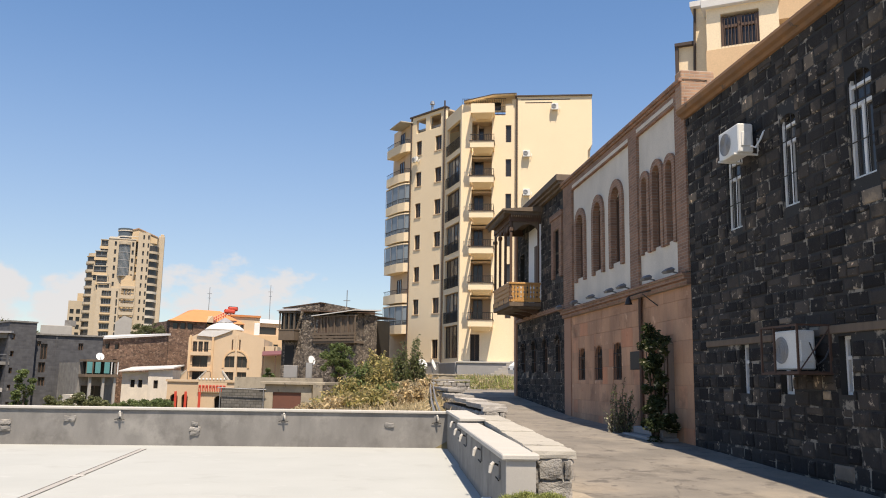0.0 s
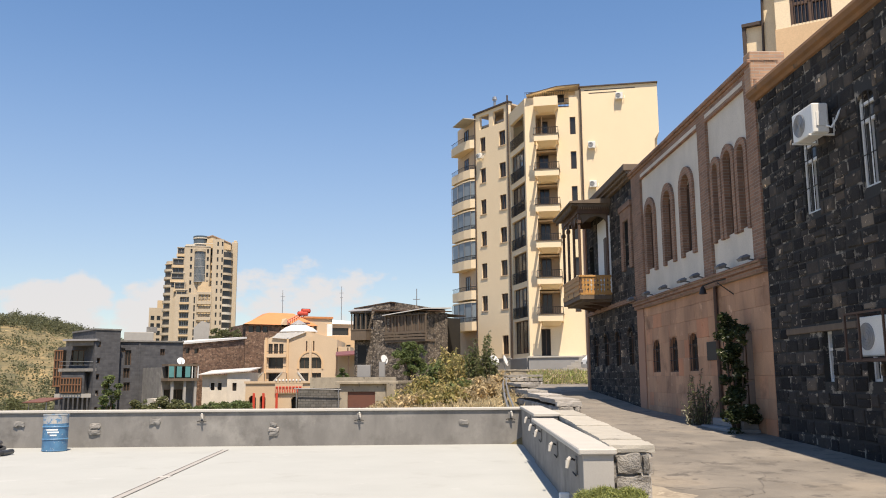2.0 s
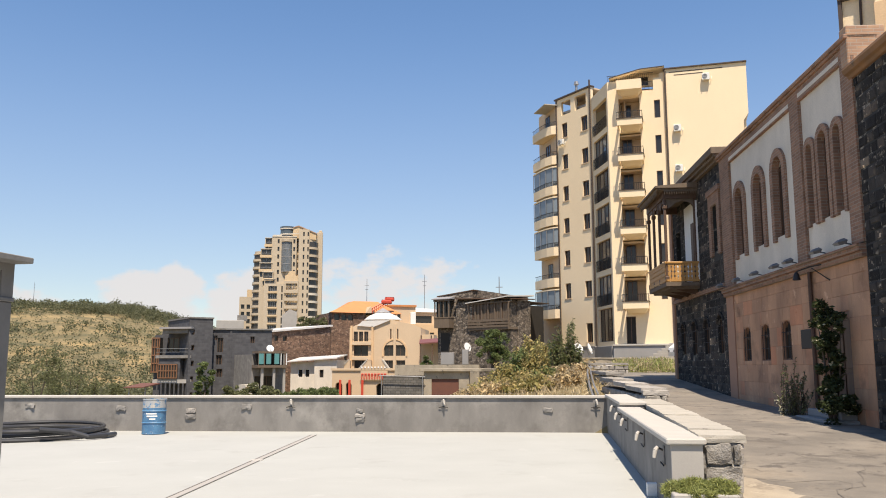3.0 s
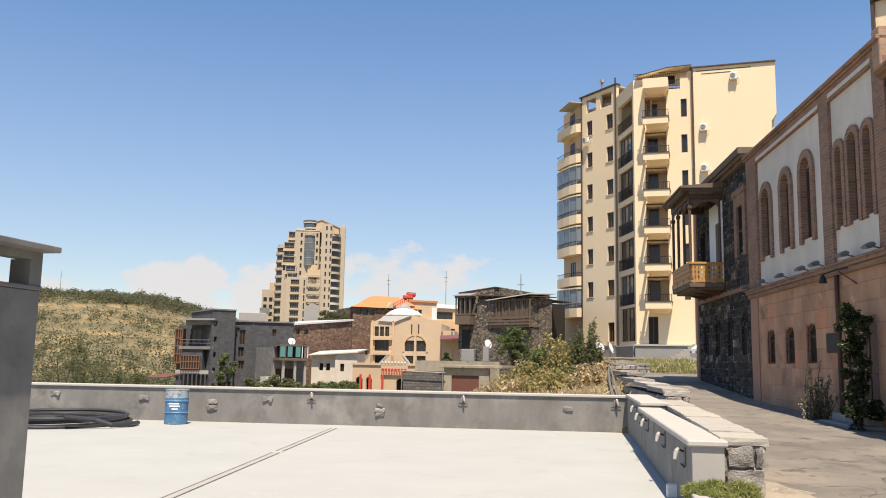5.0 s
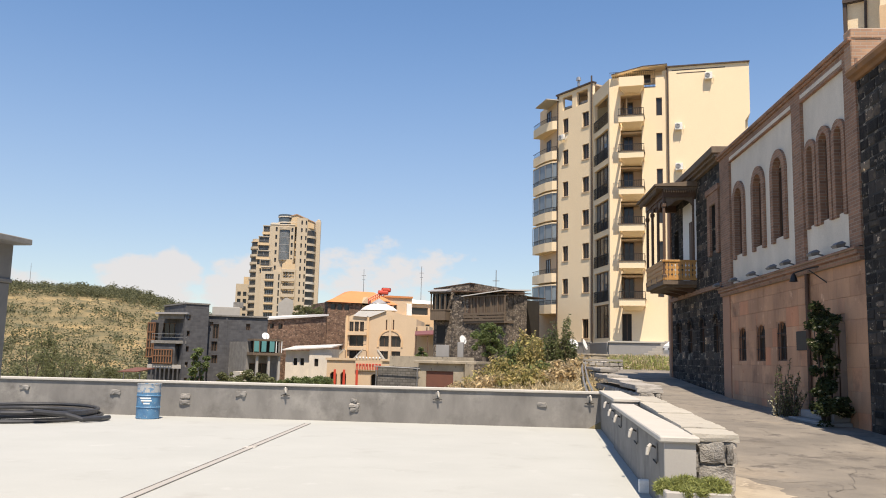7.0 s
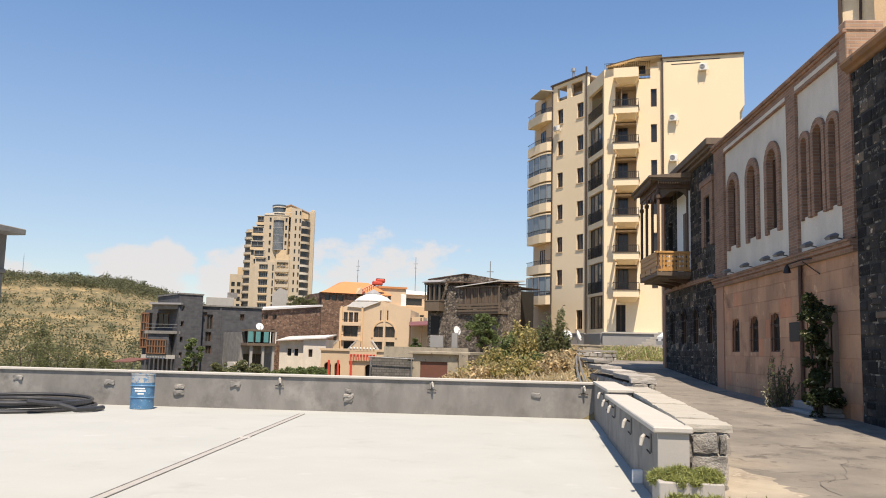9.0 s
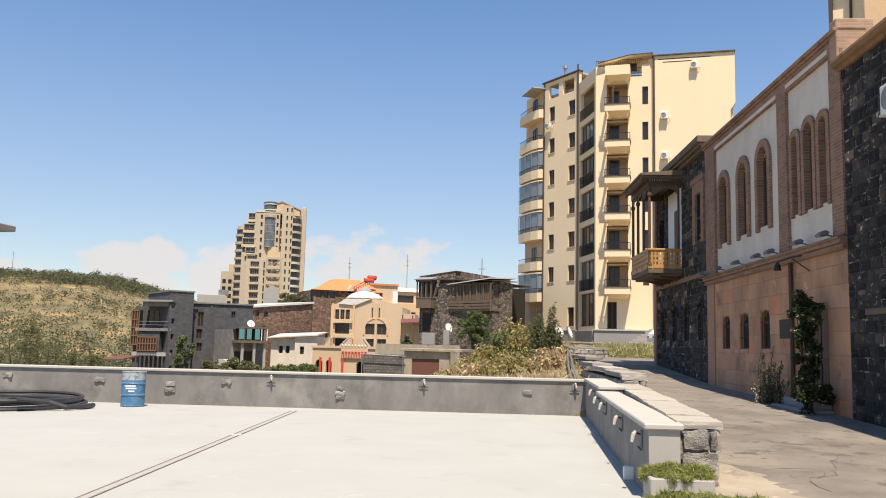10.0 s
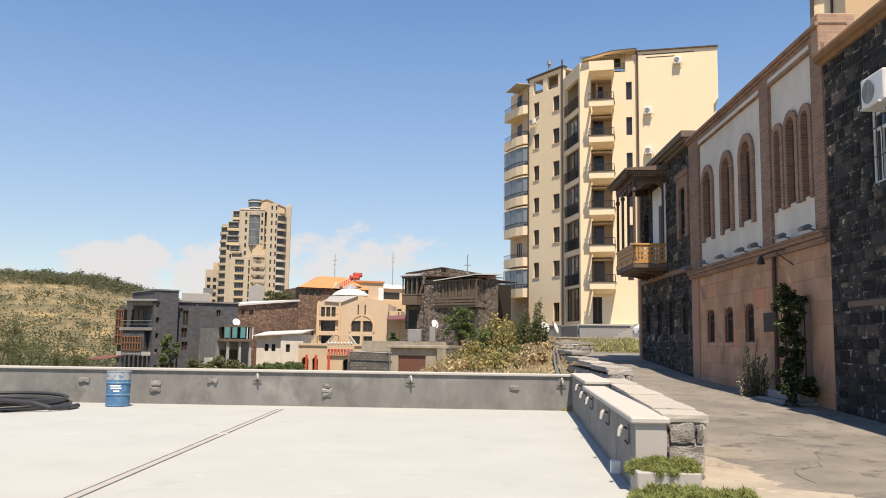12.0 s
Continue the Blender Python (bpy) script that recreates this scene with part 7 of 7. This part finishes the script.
# ---- foliage ----
def leaves(clumps, count, size, seed, flat=0.5, long=1.6):
    """Many small leaf blades scattered in the shells of clumps (x, y, z, rx, ry, rz)."""
    rng = np.random.RandomState(seed)
    clumps = np.array(clumps, float)
    vol = clumps[:, 3] * clumps[:, 4] * clumps[:, 5]
    pick = rng.choice(len(clumps), count, p=vol / vol.sum())
    d = rng.normal(size=(count, 3))
    d /= np.linalg.norm(d, axis=1)[:, None]
    r = rng.uniform(0.25, 1.0, count) ** 0.5 * rng.uniform(0.85, 1.12, count)
    c = clumps[pick, :3] + d * clumps[pick, 3:6] * r[:, None]
    a = rng.normal(size=(count, 3))
    a[:, 2] *= flat
    a /= np.linalg.norm(a, axis=1)[:, None]
    b = np.cross(a, rng.normal(size=(count, 3)))
    b /= np.linalg.norm(b, axis=1)[:, None]
    s = size * rng.uniform(0.6, 1.4, count)[:, None]
    v = np.stack([c - a * s * long / 2, c + b * s * 0.4, c + a * s * long / 2, c - b * s * 0.4], 1).reshape(-1, 3)
    me = bpy.data.meshes.new("leaves")
    me.from_pydata(v.tolist(), [], np.arange(count * 4).reshape(-1, 4).tolist())
    return me


def scatter(cx, cy, cz, rx, ry, rz, n, r, seed):
    """Clump centres filling an ellipsoid unevenly."""
    rng = random.Random(seed)
    out = []
    while len(out) < n:
        p = [rng.uniform(-1, 1) for _ in range(3)]
        if sum(q * q for q in p) > 1:
            continue
        k = r * rng.uniform(0.5, 1.3)
        out.append((cx + p[0] * rx, cy + p[1] * ry, cz + p[2] * rz, k, k, k * rng.uniform(0.6, 1.0)))
    return out


def plant(name, x, y, z, clumps, count, size, material, label, category, seed, trunk=0.06, stems=5, flat=0.5, extra=None, group="", long=1.6):
    ob = thing(name, Matrix.Translation((x, y, z)), label, category, group)
    rng = random.Random(seed)
    wood = Solid()
    for k in range(stems):
        c = clumps[rng.randrange(len(clumps))]
        mid = Vector((c[0] * 0.4 + rng.uniform(-0.1, 0.1), c[1] * 0.4, c[2] * 0.5))
        wood.tube([(rng.uniform(-trunk, trunk), rng.uniform(-trunk, trunk), -0.15), mid, (c[0], c[1], c[2] + c[5] * 0.5)], trunk, 6, trunk * 0.25)
    part("trunk", wood, BARK, ob)
    part("crown", leaves(clumps, count, size, seed, flat, long), material, ob)
    if extra:
        part("crown", leaves(clumps, extra[1], extra[2], seed + 1, flat, long), extra[0], ob)
    return ob


# green tree before the gallery house
tx, ty = polar(7.1, 66)
plant("tree", tx, ty, 0.4, scatter(0, 0, 2.75, 1.5, 1.2, 1.45, 75, 0.27, 1), 6500, 0.11, LEAF_GREEN, "leafy green tree beside the stone house", "tree", 11, trunk=0.12, stems=9)


def wild_shrub(x, y, z, spread, tall, stems, blade, material, second, label, seed, droop=0.5, name="bush", group="shrubs on the slope"):
    """Many arching stems from one root, each set with its own leaves, so that the outline stays ragged."""
    rng = random.Random(seed)
    ob = thing(name, Matrix.Translation((x, y, z)), label, "tree" if name == "sapling" else "bush", group)
    wood, green, other = Solid(), Solid(), Solid()
    for k in range(stems):
        q, lean = rng.uniform(0, 6.283), rng.uniform(0.05, 1.0)
        h = tall * rng.uniform(0.45, 1.1) * (1.05 - 0.45 * lean)
        base = Vector((rng.uniform(-0.45, 0.45) * spread, rng.uniform(-0.45, 0.45) * spread, -0.2))
        out = Vector((math.cos(q), math.sin(q), 0)) * spread * lean * 0.75
        pts = [base + out * t ** 1.6 + Vector((rng.uniform(-0.04, 0.04), rng.uniform(-0.04, 0.04), (h + 0.2) * (t - droop * 0.35 * t * t * lean))) for t in (0, 0.25, 0.5, 0.75, 1.0)]
        wood.tube(pts, 0.014, 4, 0.004)
        leafy = green if rng.random() < (0.62 if name != "rose_bush" else 0.9) else other
        for i in range(int(18 + 18 * h)):
            t = rng.uniform(0.18, 1.0) * 4
            n = min(int(t), 3)
            p = pts[n].lerp(pts[n + 1], t - n)
            a = Vector((rng.gauss(0, 1), rng.gauss(0, 1), rng.gauss(-0.15, 0.7))).normalized()
            side = a.cross(Vector((rng.gauss(0, 1), rng.gauss(0, 1), rng.gauss(0, 1)))).normalized()
            ln = blade * rng.uniform(0.6, 1.5)
            tip = p + a * ln + Vector((0, 0, -0.3 * ln))
            mid = p + a * ln * 0.5
            leafy.add([p, mid + side * ln * 0.2, tip, mid - side * ln * 0.2], [(0, 1, 2, 3)])
    part("trunk", wood, BARK, ob)
    for solid, m_ in ((green, material), (other, second)):
        if solid.v:
            me = bpy.data.meshes.new("foliage")
            me.from_pydata(solid.v, [], solid.f)
            me.materials.append(m_)
            part("foliage", me, m_, ob)
    return ob


YELLOWING, WITHERED, LEAFY = "dry yellowing shrub of arching stems on the slope", "withered brown shrub on the slope", "green-tipped leafy shrub on the slope"
for k, (b, d, spread, top, stems, kind_) in enumerate(((9.4, 45, 0.9, 0.5, 34, 1), (8.3, 43, 1.0, 0.85, 50, 0), (7.3, 44, 1.0, 1.35, 60, 0), (6.4, 43, 1.0, 2.0, 70, 0), (5.4, 44, 1.0, 2.7, 76, 2), (4.6, 45, 0.95, 3.3, 76, 0), (3.8, 43, 1.0, 3.2, 76, 0), (3.0, 42.5, 0.9, 2.4, 64, 0), (2.1, 43, 0.85, 2.3, 60, 1), (1.3, 43, 0.8, 2.0, 54, 1), (0.7, 44, 0.6, 1.5, 34, 1), (7.6, 38, 0.9, 0.5, 40, 1), (6.2, 38, 1.0, 1.2, 60, 0), (4.9, 37.5, 1.0, 1.5, 64, 0), (3.6, 37, 1.0, 1.5, 60, 2), (2.4, 37.5, 0.9, 1.3, 54, 1), (1.3, 38, 0.7, 1.1, 44, 1), (8.9, 40, 0.8, 0.4, 34, 1), (7.0, 33, 0.8, 0.45, 44, 1), (5.7, 33, 0.9, 0.65, 50, 0), (4.3, 33, 0.9, 0.8, 52, 0), (3.0, 33, 0.8, 0.7, 46, 1), (1.8, 33.5, 0.6, 0.6, 36, 1))):
    tx, ty = polar(b, d)
    gz = height(tx, ty)
    wild_shrub(tx, ty, gz, spread, max(0.7, top - gz), stems, 0.19, (LEAF_WEED, LEAF_BROWN, LEAF_GREEN)[kind_], (LEAF_DRY, LEAF_STRAW, LEAF_WEED)[kind_], (YELLOWING, WITHERED, LEAFY)[kind_], 400 + k)
for b, d, spread, top, stems, seed in ((2.95, 40.5, 0.36, 3.75, 34, 12), (2.45, 40.8, 0.3, 3.2, 26, 15), (1.9, 41, 0.36, 3.8, 34, 13), (1.5, 41.2, 0.28, 2.9, 22, 14)):
    tx, ty = polar(b, d)
    gz = height(tx, ty)
    wild_shrub(tx, ty, gz, spread, (top - gz) * 1.05, stems, 0.13, LEAF_OLIVE, LEAF_GREEN, "slim dark green sapling on the slope", seed, 0.0, "sapling", "saplings on the slope")
# creeper and rose at the house wall


def at_row(s, off, z):
    return ROW @ Vector((s, off, z))


p = at_row(-1.05, -0.45, 0.45)
creeper_clumps = scatter(0, 0, 2.05, 0.3, 0.5, 0.55, 40, 0.13, 5) + scatter(0, -0.1, 1.2, 0.2, 0.35, 0.7, 26, 0.12, 6) + scatter(0, -0.15, 0.45, 0.35, 0.65, 0.55, 40, 0.14, 7)
plant("creeper", p.x, p.y, p.z, creeper_clumps, 7000, 0.06, LEAF_DARK, "dense dark green creeper beside the house door", "creeper", 71, trunk=0.03, stems=8, extra=(BLOSSOM, 260, 0.06))
p = at_row(-3.15, -0.5, 0.45)
wild_shrub(p.x, p.y, p.z - 0.1, 0.55, 1.55, 46, 0.065, LEAF_OLIVE, BLOSSOM, "thin rose bush with pale blooms at the wall", 72, 0.5, "rose_bush", "")
# trees in the town
for k, (b, d, zc, r, h, dark) in enumerate(((26.7, 100, 0.0, 1.1, 2.4, 0), (24.8, 104, -1.6, 1.2, 1.0, 1), (23.6, 102, -1.5, 1.3, 1.0, 1), (22.5, 104, -1.7, 1.2, 0.9, 1), (19.6, 112, -2.0, 1.5, 0.6, 0), (18.6, 112, -1.9, 1.5, 0.6, 0), (18.2, 116, -2.2, 1.2, 1.0, 1), (15.4, 190, 14.0, 1.6, 2.2, 1), (20.0, 170, 10.0, 1.8, 1.7, 1), (19.2, 172, 10.2, 1.6, 1.8, 1), (11.8, 92, 1.0, 0.7, 1.6, 0), (33.5, 120, -3.0, 2.2, 3.2, 1), (34.8, 118, -2.5, 2.6, 3.4, 1), (36.6, 122, -1.8, 2.6, 4.0, 1), (32.0, 130, -3.5, 2.2, 2.6, 1), (35.8, 140, 1.0, 2.6, 3.4, 1), (27.9, 160, -2, 2, 2, 1), (16.6, 195, 12.6, 1.0, 1.6, 1), (20.6, 120, -2.9, 1.5, 1.2, 0), (19.9, 118, -3.1, 1.3, 1.1, 1), (19.0, 121, -2.9, 1.5, 1.2, 0), (21.6, 106, -2.4, 1.1, 0.9, 0))):
    tx, ty = polar(b, d)
    gz = min(height(tx, ty), zc - h)
    plant("tree", tx, ty, gz, scatter(0, 0, zc - gz, r, r, h, 28, r * 0.33, 80 + k), 3000, 0.17, LEAF_OLIVE if dark else LEAF_GREEN, "green tree standing among the town houses", "tree", 90 + k, trunk=0.15, stems=6, group="town trees")

# scrub on the hill
rng = np.random.RandomState(4)
scrub = []
while len(scrub) < 10500:
    b, d = rng.uniform(22, 62), rng.uniform(170, 470)
    x, y = polar(b, d)
    dens = noise.noise(Vector((x, y, 0)) * 0.018) + 0.5 * noise.noise(Vector((x, y, 7)) * 0.06)
    dw = d + 30 * noise.noise(Vector((x, y, 20)) * 0.015)
    top = smooth(372, 388, dw)
    bias = float(np.interp(dw, [170, 270, 285, 305, 318, 330, 348, 356, 372, 384, 470], [0.7, 0.7, 0.3, -0.1, 0.1, 0.6, 0.5, -0.25, -0.1, 0.45, 0.35]))
    if dens * 0.6 + bias < rng.uniform(-0.5, 0.4):
        continue
    r = rng.uniform(0.7, 2.0) * (1 + 0.7 * top)
    scrub.append((x, y, height(x, y) + r * 0.4, r, r, r * rng.uniform(0.6, 1.2)))
me = leaves(scrub, 330000, 0.5, 5, 0.6, 1.3)
me.materials.append(LEAF_HILL)
tagged(new("hillside_scrub", me), "grey-green scrub and low trees over the hill", "scrub", kind="stuff")
for k in range(6):
    b, d = 37.6 - 1.5 * k + 0.8 * math.sin(5 * k), 425 + 6 * (k % 2)
    tx, ty = polar(b, d)
    gz = height(tx, ty)
    plant("cypress", tx, ty, gz, [(0, 0, 0.8 + (0.7 + 0.1 * (k % 3)) * i, 1.0 - 0.1 * i, 1.0 - 0.1 * i, 0.9) for i in range(4)], 900, 0.4, LEAF_DARK, "dark narrow tree on the hill's ridge", "tree", 130 + k, trunk=0.15, stems=2, group="ridge trees")

# grass bank and verge
grass = []
rng = np.random.RandomState(8)
for k in range(330):
    x, y = rng.uniform(1.0, 4.6), rng.uniform(44, 58)
    grass.append((x, y, float(np.interp(y, STREET_Y, STREET_Z)) + 0.1 + 0.28 * rng.rand(), 0.3, 0.3, 0.22))
me = leaves(grass, 9000, 0.05, 9, 2.5, 6.0)
me.materials.append(LEAF_JUNIPER)
me.materials.append(LEAF_STRAW)
me.polygons.foreach_set("material_index", [1 if k % 5 < 2 else 0 for k in range(len(me.polygons))])
tagged(new("grass_bank", me), "green and straw-coloured grass on a bank", "grass", kind="stuff")
grass = []
for k in range(420):
    x, y = rng.uniform(-9, 0.2), rng.uniform(23.5, 52)
    grass.append((x, y, height(x, y) + 0.1, 0.35, 0.35, 0.22))
me = leaves(grass, 9000, 0.045, 10, 2.5, 5.0)
me.materials.append(LEAF_STRAW)
tagged(new("dry_grass", me), "dry straw-coloured grass on the slope", "grass", kind="stuff")


def planter(x, y, turn, w, d, h, seed):
    ob = thing("planter", pose(x, y, 0, 0, 0, turn), "pale concrete planter trough with spreading juniper", "planter", group="planters at the terrace edge")
    s = Solid()
    s.box(-w / 2, w / 2, -d / 2, -d / 2 + 0.07, 0, h, 0.012).box(-w / 2, w / 2, d / 2 - 0.07, d / 2, 0, h, 0.012).box(-w / 2, -w / 2 + 0.07, -d / 2 + 0.07, d / 2 - 0.07, 0, h, 0.012).box(w / 2 - 0.07, w / 2, -d / 2 + 0.07, d / 2 - 0.07, 0, h, 0.012)
    part("trough", s, CEMENT_LIGHT, ob)
    part("soil", Solid().box(-w / 2 + 0.07, w / 2 - 0.07, -d / 2 + 0.07, d / 2 - 0.07, 0.05, h - 0.04), DUST, ob)
    part("juniper", leaves(scatter(0, 0, h + 0.0, w * 0.52, d * 0.5, 0.05, 70, 0.09, seed), 24000, 0.012, seed, 0.9, 8.0), LEAF_JUNIPER, ob, "low feathery juniper")
    return ob


planter(0.98, 9.05, 3, 0.64, 0.55, 0.42, 201)
planter(1.0, 7.25, 3, 0.95, 0.6, 0.42, 202)


# ---- the lane's stone walls ----
def rubble_wall(name, p0, p1, thick, z0, z1, cap, label, seed, stone=0.3):
    """A rubble wall of separate stones under separate cap slabs; p0 is the near end."""
    L_ = math.dist(p0, p1)
    m = along(p1, p0)
    ob = thing(name, m, label, "stone wall", group="stone walls along the lane")
    rng = random.Random(seed)
    part("core", Solid().box(0.03, L_ - 0.03, 0.04, thick - 0.04, -1, z1[0] - cap), MORTAR_DARK if seed % 2 == 0 else CEMENT, ob)
    x = 0.0
    while x < L_ - 0.05:
        w = min(rng.uniform(1.9, 3.6), L_ - x)
        t = x / L_
        zt = z1[0] + (z1[1] - z1[0]) * (1 - t)
        part("cap_stone", rough_block(x + 0.002, x + w - 0.002, -0.05, thick + 0.06, zt - cap, zt, seed + x, 0.011, 0.1), STONE_CAP if seed % 2 else STONE_GREY, ob)
        x += w
    for face in ("right", "left", "end"):
        span = L_ if face != "end" else thick
        z = z0
        while z < z1[0] - cap - 0.05:
            h = min(stone * rng.uniform(0.6, 1.2), z1[0] - cap - z)
            a = 0.0
            while a < span - 0.04:
                w = min(stone * rng.uniform(0.7, 1.9), span - a)
                q = [(a + 0.012, z + 0.012), (a + w - 0.012, z + 0.012), (a + w - 0.012, z + h - 0.012), (a + 0.012, z + h - 0.012)]
                q = [(u + rng.uniform(-0.012, 0.012), v + rng.uniform(-0.012, 0.012)) for u, v in q]
                c = (a + w / 2, z + h / 2)
                r2 = [(u + (c[0] - u) * 0.25, v + (c[1] - v) * 0.3) for u, v in q]
                dp = rng.uniform(0.03, 0.06)
                if face == "right":
                    rings = [[(u, thick - 0.04, v) for u, v in q], [(u, thick - 0.01, v) for u, v in q], [(u, thick - 0.02 + dp, v) for u, v in r2]]
                elif face == "left":
                    rings = [[(u, 0.04, v) for u, v in q], [(u, 0.01, v) for u, v in q], [(u, 0.02 - dp, v) for u, v in r2]]
                else:
                    part("stone", rough_block(L_ - 0.1, L_ + dp * 0.6, a + 0.008, a + w - 0.008, z + 0.008, z + h - 0.008, seed + a + z, 0.03, 0.07), STONE_BOULDER, ob)
                    a += w
                    continue
                part("stone", Solid().loft(rings), STONE_GREY, ob)
                a += w
            z += h
    return ob


rubble_wall("stone_wall", (1.14, 10.2), (0.83, 19.6), 0.43, 0.0, (0.885, 0.93), 0.09, "rubble-stone lane wall under weathered pale cap slabs", 301, stone=0.28)
rubble_wall("stone_wall", (1.08, 21.6), (0.05, 31), 0.55, 0.2, (1.05, 1.25), 0.12, "dark rubble lane wall with weathered slab top", 302)
rubble_wall("stone_wall", (0.25, 33), (-0.35, 37), 0.6, 0.5, (1.38, 1.45), 0.12, "short dark rubble wall with slab top", 304)
rubble_wall("stone_wall", (1.4, 43.5), (-0.6, 42.5), 0.4, 0.9, (1.75, 1.8), 0.1, "low dark rubble wall across the slope", 306)
pipes = thing("water_pipes", None, "two pale pipes running down beside the wall", "pipe")
for k in (0, 1):
    wall_part("pipe", Solid().tube([(-0.45 - 0.12 * k, 41, 1.65), (-0.4 - 0.14 * k, 36, 1.4), (-0.25 - 0.16 * k, 31, 1.0), (0.0 - 0.18 * k, 24, 0.7)], 0.035, 6), GALVANISED, pipes, Matrix())
rocks = thing("boundary_wall", along((-2.2, 59.5), (4.2, 58.5)), "low tan weathered masonry wall below the block", "wall")
part("wall", Solid().box(0, 4.3, 0, 0.4, 1, 2.1), TAN_CONCRETE, rocks)
part("coping", rough_block(-0.05, 4.35, -0.05, 0.45, 2.1, 2.2, 31, 0.02, 0.15), TAN_CONCRETE, rocks)
rng = random.Random(77)
for k in range(70):
    x, y = rng.uniform(-2.4, 1.9), rng.uniform(46, 57)
    s = rng.uniform(0.12, 0.42)
    rings = [[(s * r * math.cos(q) * rng.uniform(0.8, 1.2), s * r * math.sin(q) * rng.uniform(0.8, 1.2), s * zz) for q in (2 * math.pi * i / 7 for i in range(7))] for r, zz in ((0.7, -0.3), (1.0, 0.1), (0.8, 0.5), (0.3, 0.7))]
    single("rock", Solid().loft(rings), STONE_GREY, "loose pale rock lying on the slope", "rock", Matrix.Translation((x, y, max(height(x, y), 0.9) + 0.02)), group="loose rocks")

# parked car beyond the corner
car = thing("car", pose(7.35, 66, float(np.interp(66, STREET_Y, STREET_Z)) + 0.03, 0, 0, 15), "white parked hatchback seen past the corner", "car")
prof = [(-2.0, 0.3), (2.0, 0.3), (2.02, 0.7), (1.85, 0.9), (0.9, 1.0), (0.3, 1.42), (-1.3, 1.45), (-1.95, 0.95), (-2.05, 0.6)]
part("body", Solid().prism(prof, -0.82, 0.82), WHITE_PAINT, car)
part("window", Solid().prism([(-1.2, 1.0), (0.75, 1.0), (0.25, 1.36), (-1.15, 1.38)], -0.835, 0.835), GLASS_DARK, car)
for x in (-1.25, 1.25):
    for y in (-0.8, 0.62):
        wh = part("wheel", Solid().prism([(x + 0.31 * math.cos(2 * math.pi * k / 18), 0.31 + 0.31 * math.sin(2 * math.pi * k / 18)) for k in range(18)], y - 0.03, y + 0.18), BLACK_PIPE, car)
        part("rim", Solid().prism([(x + 0.19 * math.cos(2 * math.pi * k / 14), 0.31 + 0.19 * math.sin(2 * math.pi * k / 14)) for k in range(14)], y - 0.035, y + 0.185), GALVANISED, wh)
part("headlight", Solid().box(-2.06, -1.96, -0.75, -0.4, 0.6, 0.78, 0.02), GALVANISED, car)
part("headlight", Solid().box(-2.06, -1.96, 0.4, 0.75, 0.6, 0.78, 0.02), GALVANISED, car)

# ---- facing stones ----
masonry(stone_house, 0.14, 9.2, 0.0, 7.68, UP + LOW + [BEAM], 0.0, 0.255, (0.18, 0.55), 300, 4.0, 5, proud=0.02)
masonry(balcony_house, -18.4, -10.45, 0.5, 8.55, TW + TU + [(-18.75, -10.42, 4.25, 4.4), (-12.2, -10.55, 5.45, 7.8), (-15.9, -13.97, 4.8, 7.9)], 0.02, 0.26, (0.25, 0.6), 120, -12, 6)


def tuff_slabs(parent, x0, x1, z0, z1, holes, y):
    """Sawn slabs in even courses with fine joints."""
    rng = random.Random(9)
    meshes = {}
    z = z0
    heights = [0.42, 0.42, 0.5, 0.5, 0.5, 0.5, 0.42, 0.42]
    for k, h in enumerate(heights):
        h = min(h, z1 - z)
        if h < 0.05:
            break
        x = x0 - rng.uniform(0, 0.4)
        while x < x1:
            w = rng.choice((0.45, 0.55, 0.7, 0.9))
            a, b = max(x, x0), min(x + w, x1)
            x += w
            spans = [(a, b, z, z + h)]
            for ho in holes:
                nxt = []
                for p, q, c, d in spans:
                    if ho[0] < q and ho[1] > p and ho[2] < d and ho[3] > c:
                        if ho[0] - p > 0.04:
                            nxt.append((p, ho[0], c, d))
                        if q - ho[1] > 0.04:
                            nxt.append((ho[1], q, c, d))
                        m0, m1 = max(p, ho[0]), min(q, ho[1])
                        if ho[2] - c > 0.04:
                            nxt.append((m0, m1, c, ho[2]))
                        if d - ho[3] > 0.04:
                            nxt.append((m0, m1, ho[3], d))
                    else:
                        nxt.append((p, q, c, d))
                spans = nxt
            for p, q, c, d in spans:
                if q - p < 0.05:
                    continue
                key = (round(q - p, 2), round(d - c, 2))
                if key not in meshes:
                    W, H = key
                    g = 0.0025
                    me = Solid().loft([[(g, 0, g), (W - g, 0, g), (W - g, 0, H - g), (g, 0, H - g)], [(g, -0.014, g), (W - g, -0.014, g), (W - g, -0.014, H - g), (g, -0.014, H - g)], [(g + 0.006, -0.018, g + 0.006), (W - g - 0.006, -0.018, g + 0.006), (W - g - 0.006, -0.018, H - g - 0.006), (g + 0.006, -0.018, H - g - 0.006)]]).mesh("slab")
                    me.materials.append(TUFF)
                    meshes[key] = me
                ob = new("slab", meshes[key])
                ob.parent = parent
                ob.location = (p, y - rng.uniform(0, 0.003), c)
        z += h


tuff_slabs(pink_house, -9.6, 0.11, 0.35, 3.9, PW + [DOOR, (-3.84, -3.16, 2.08, 2.55)], 0.02)
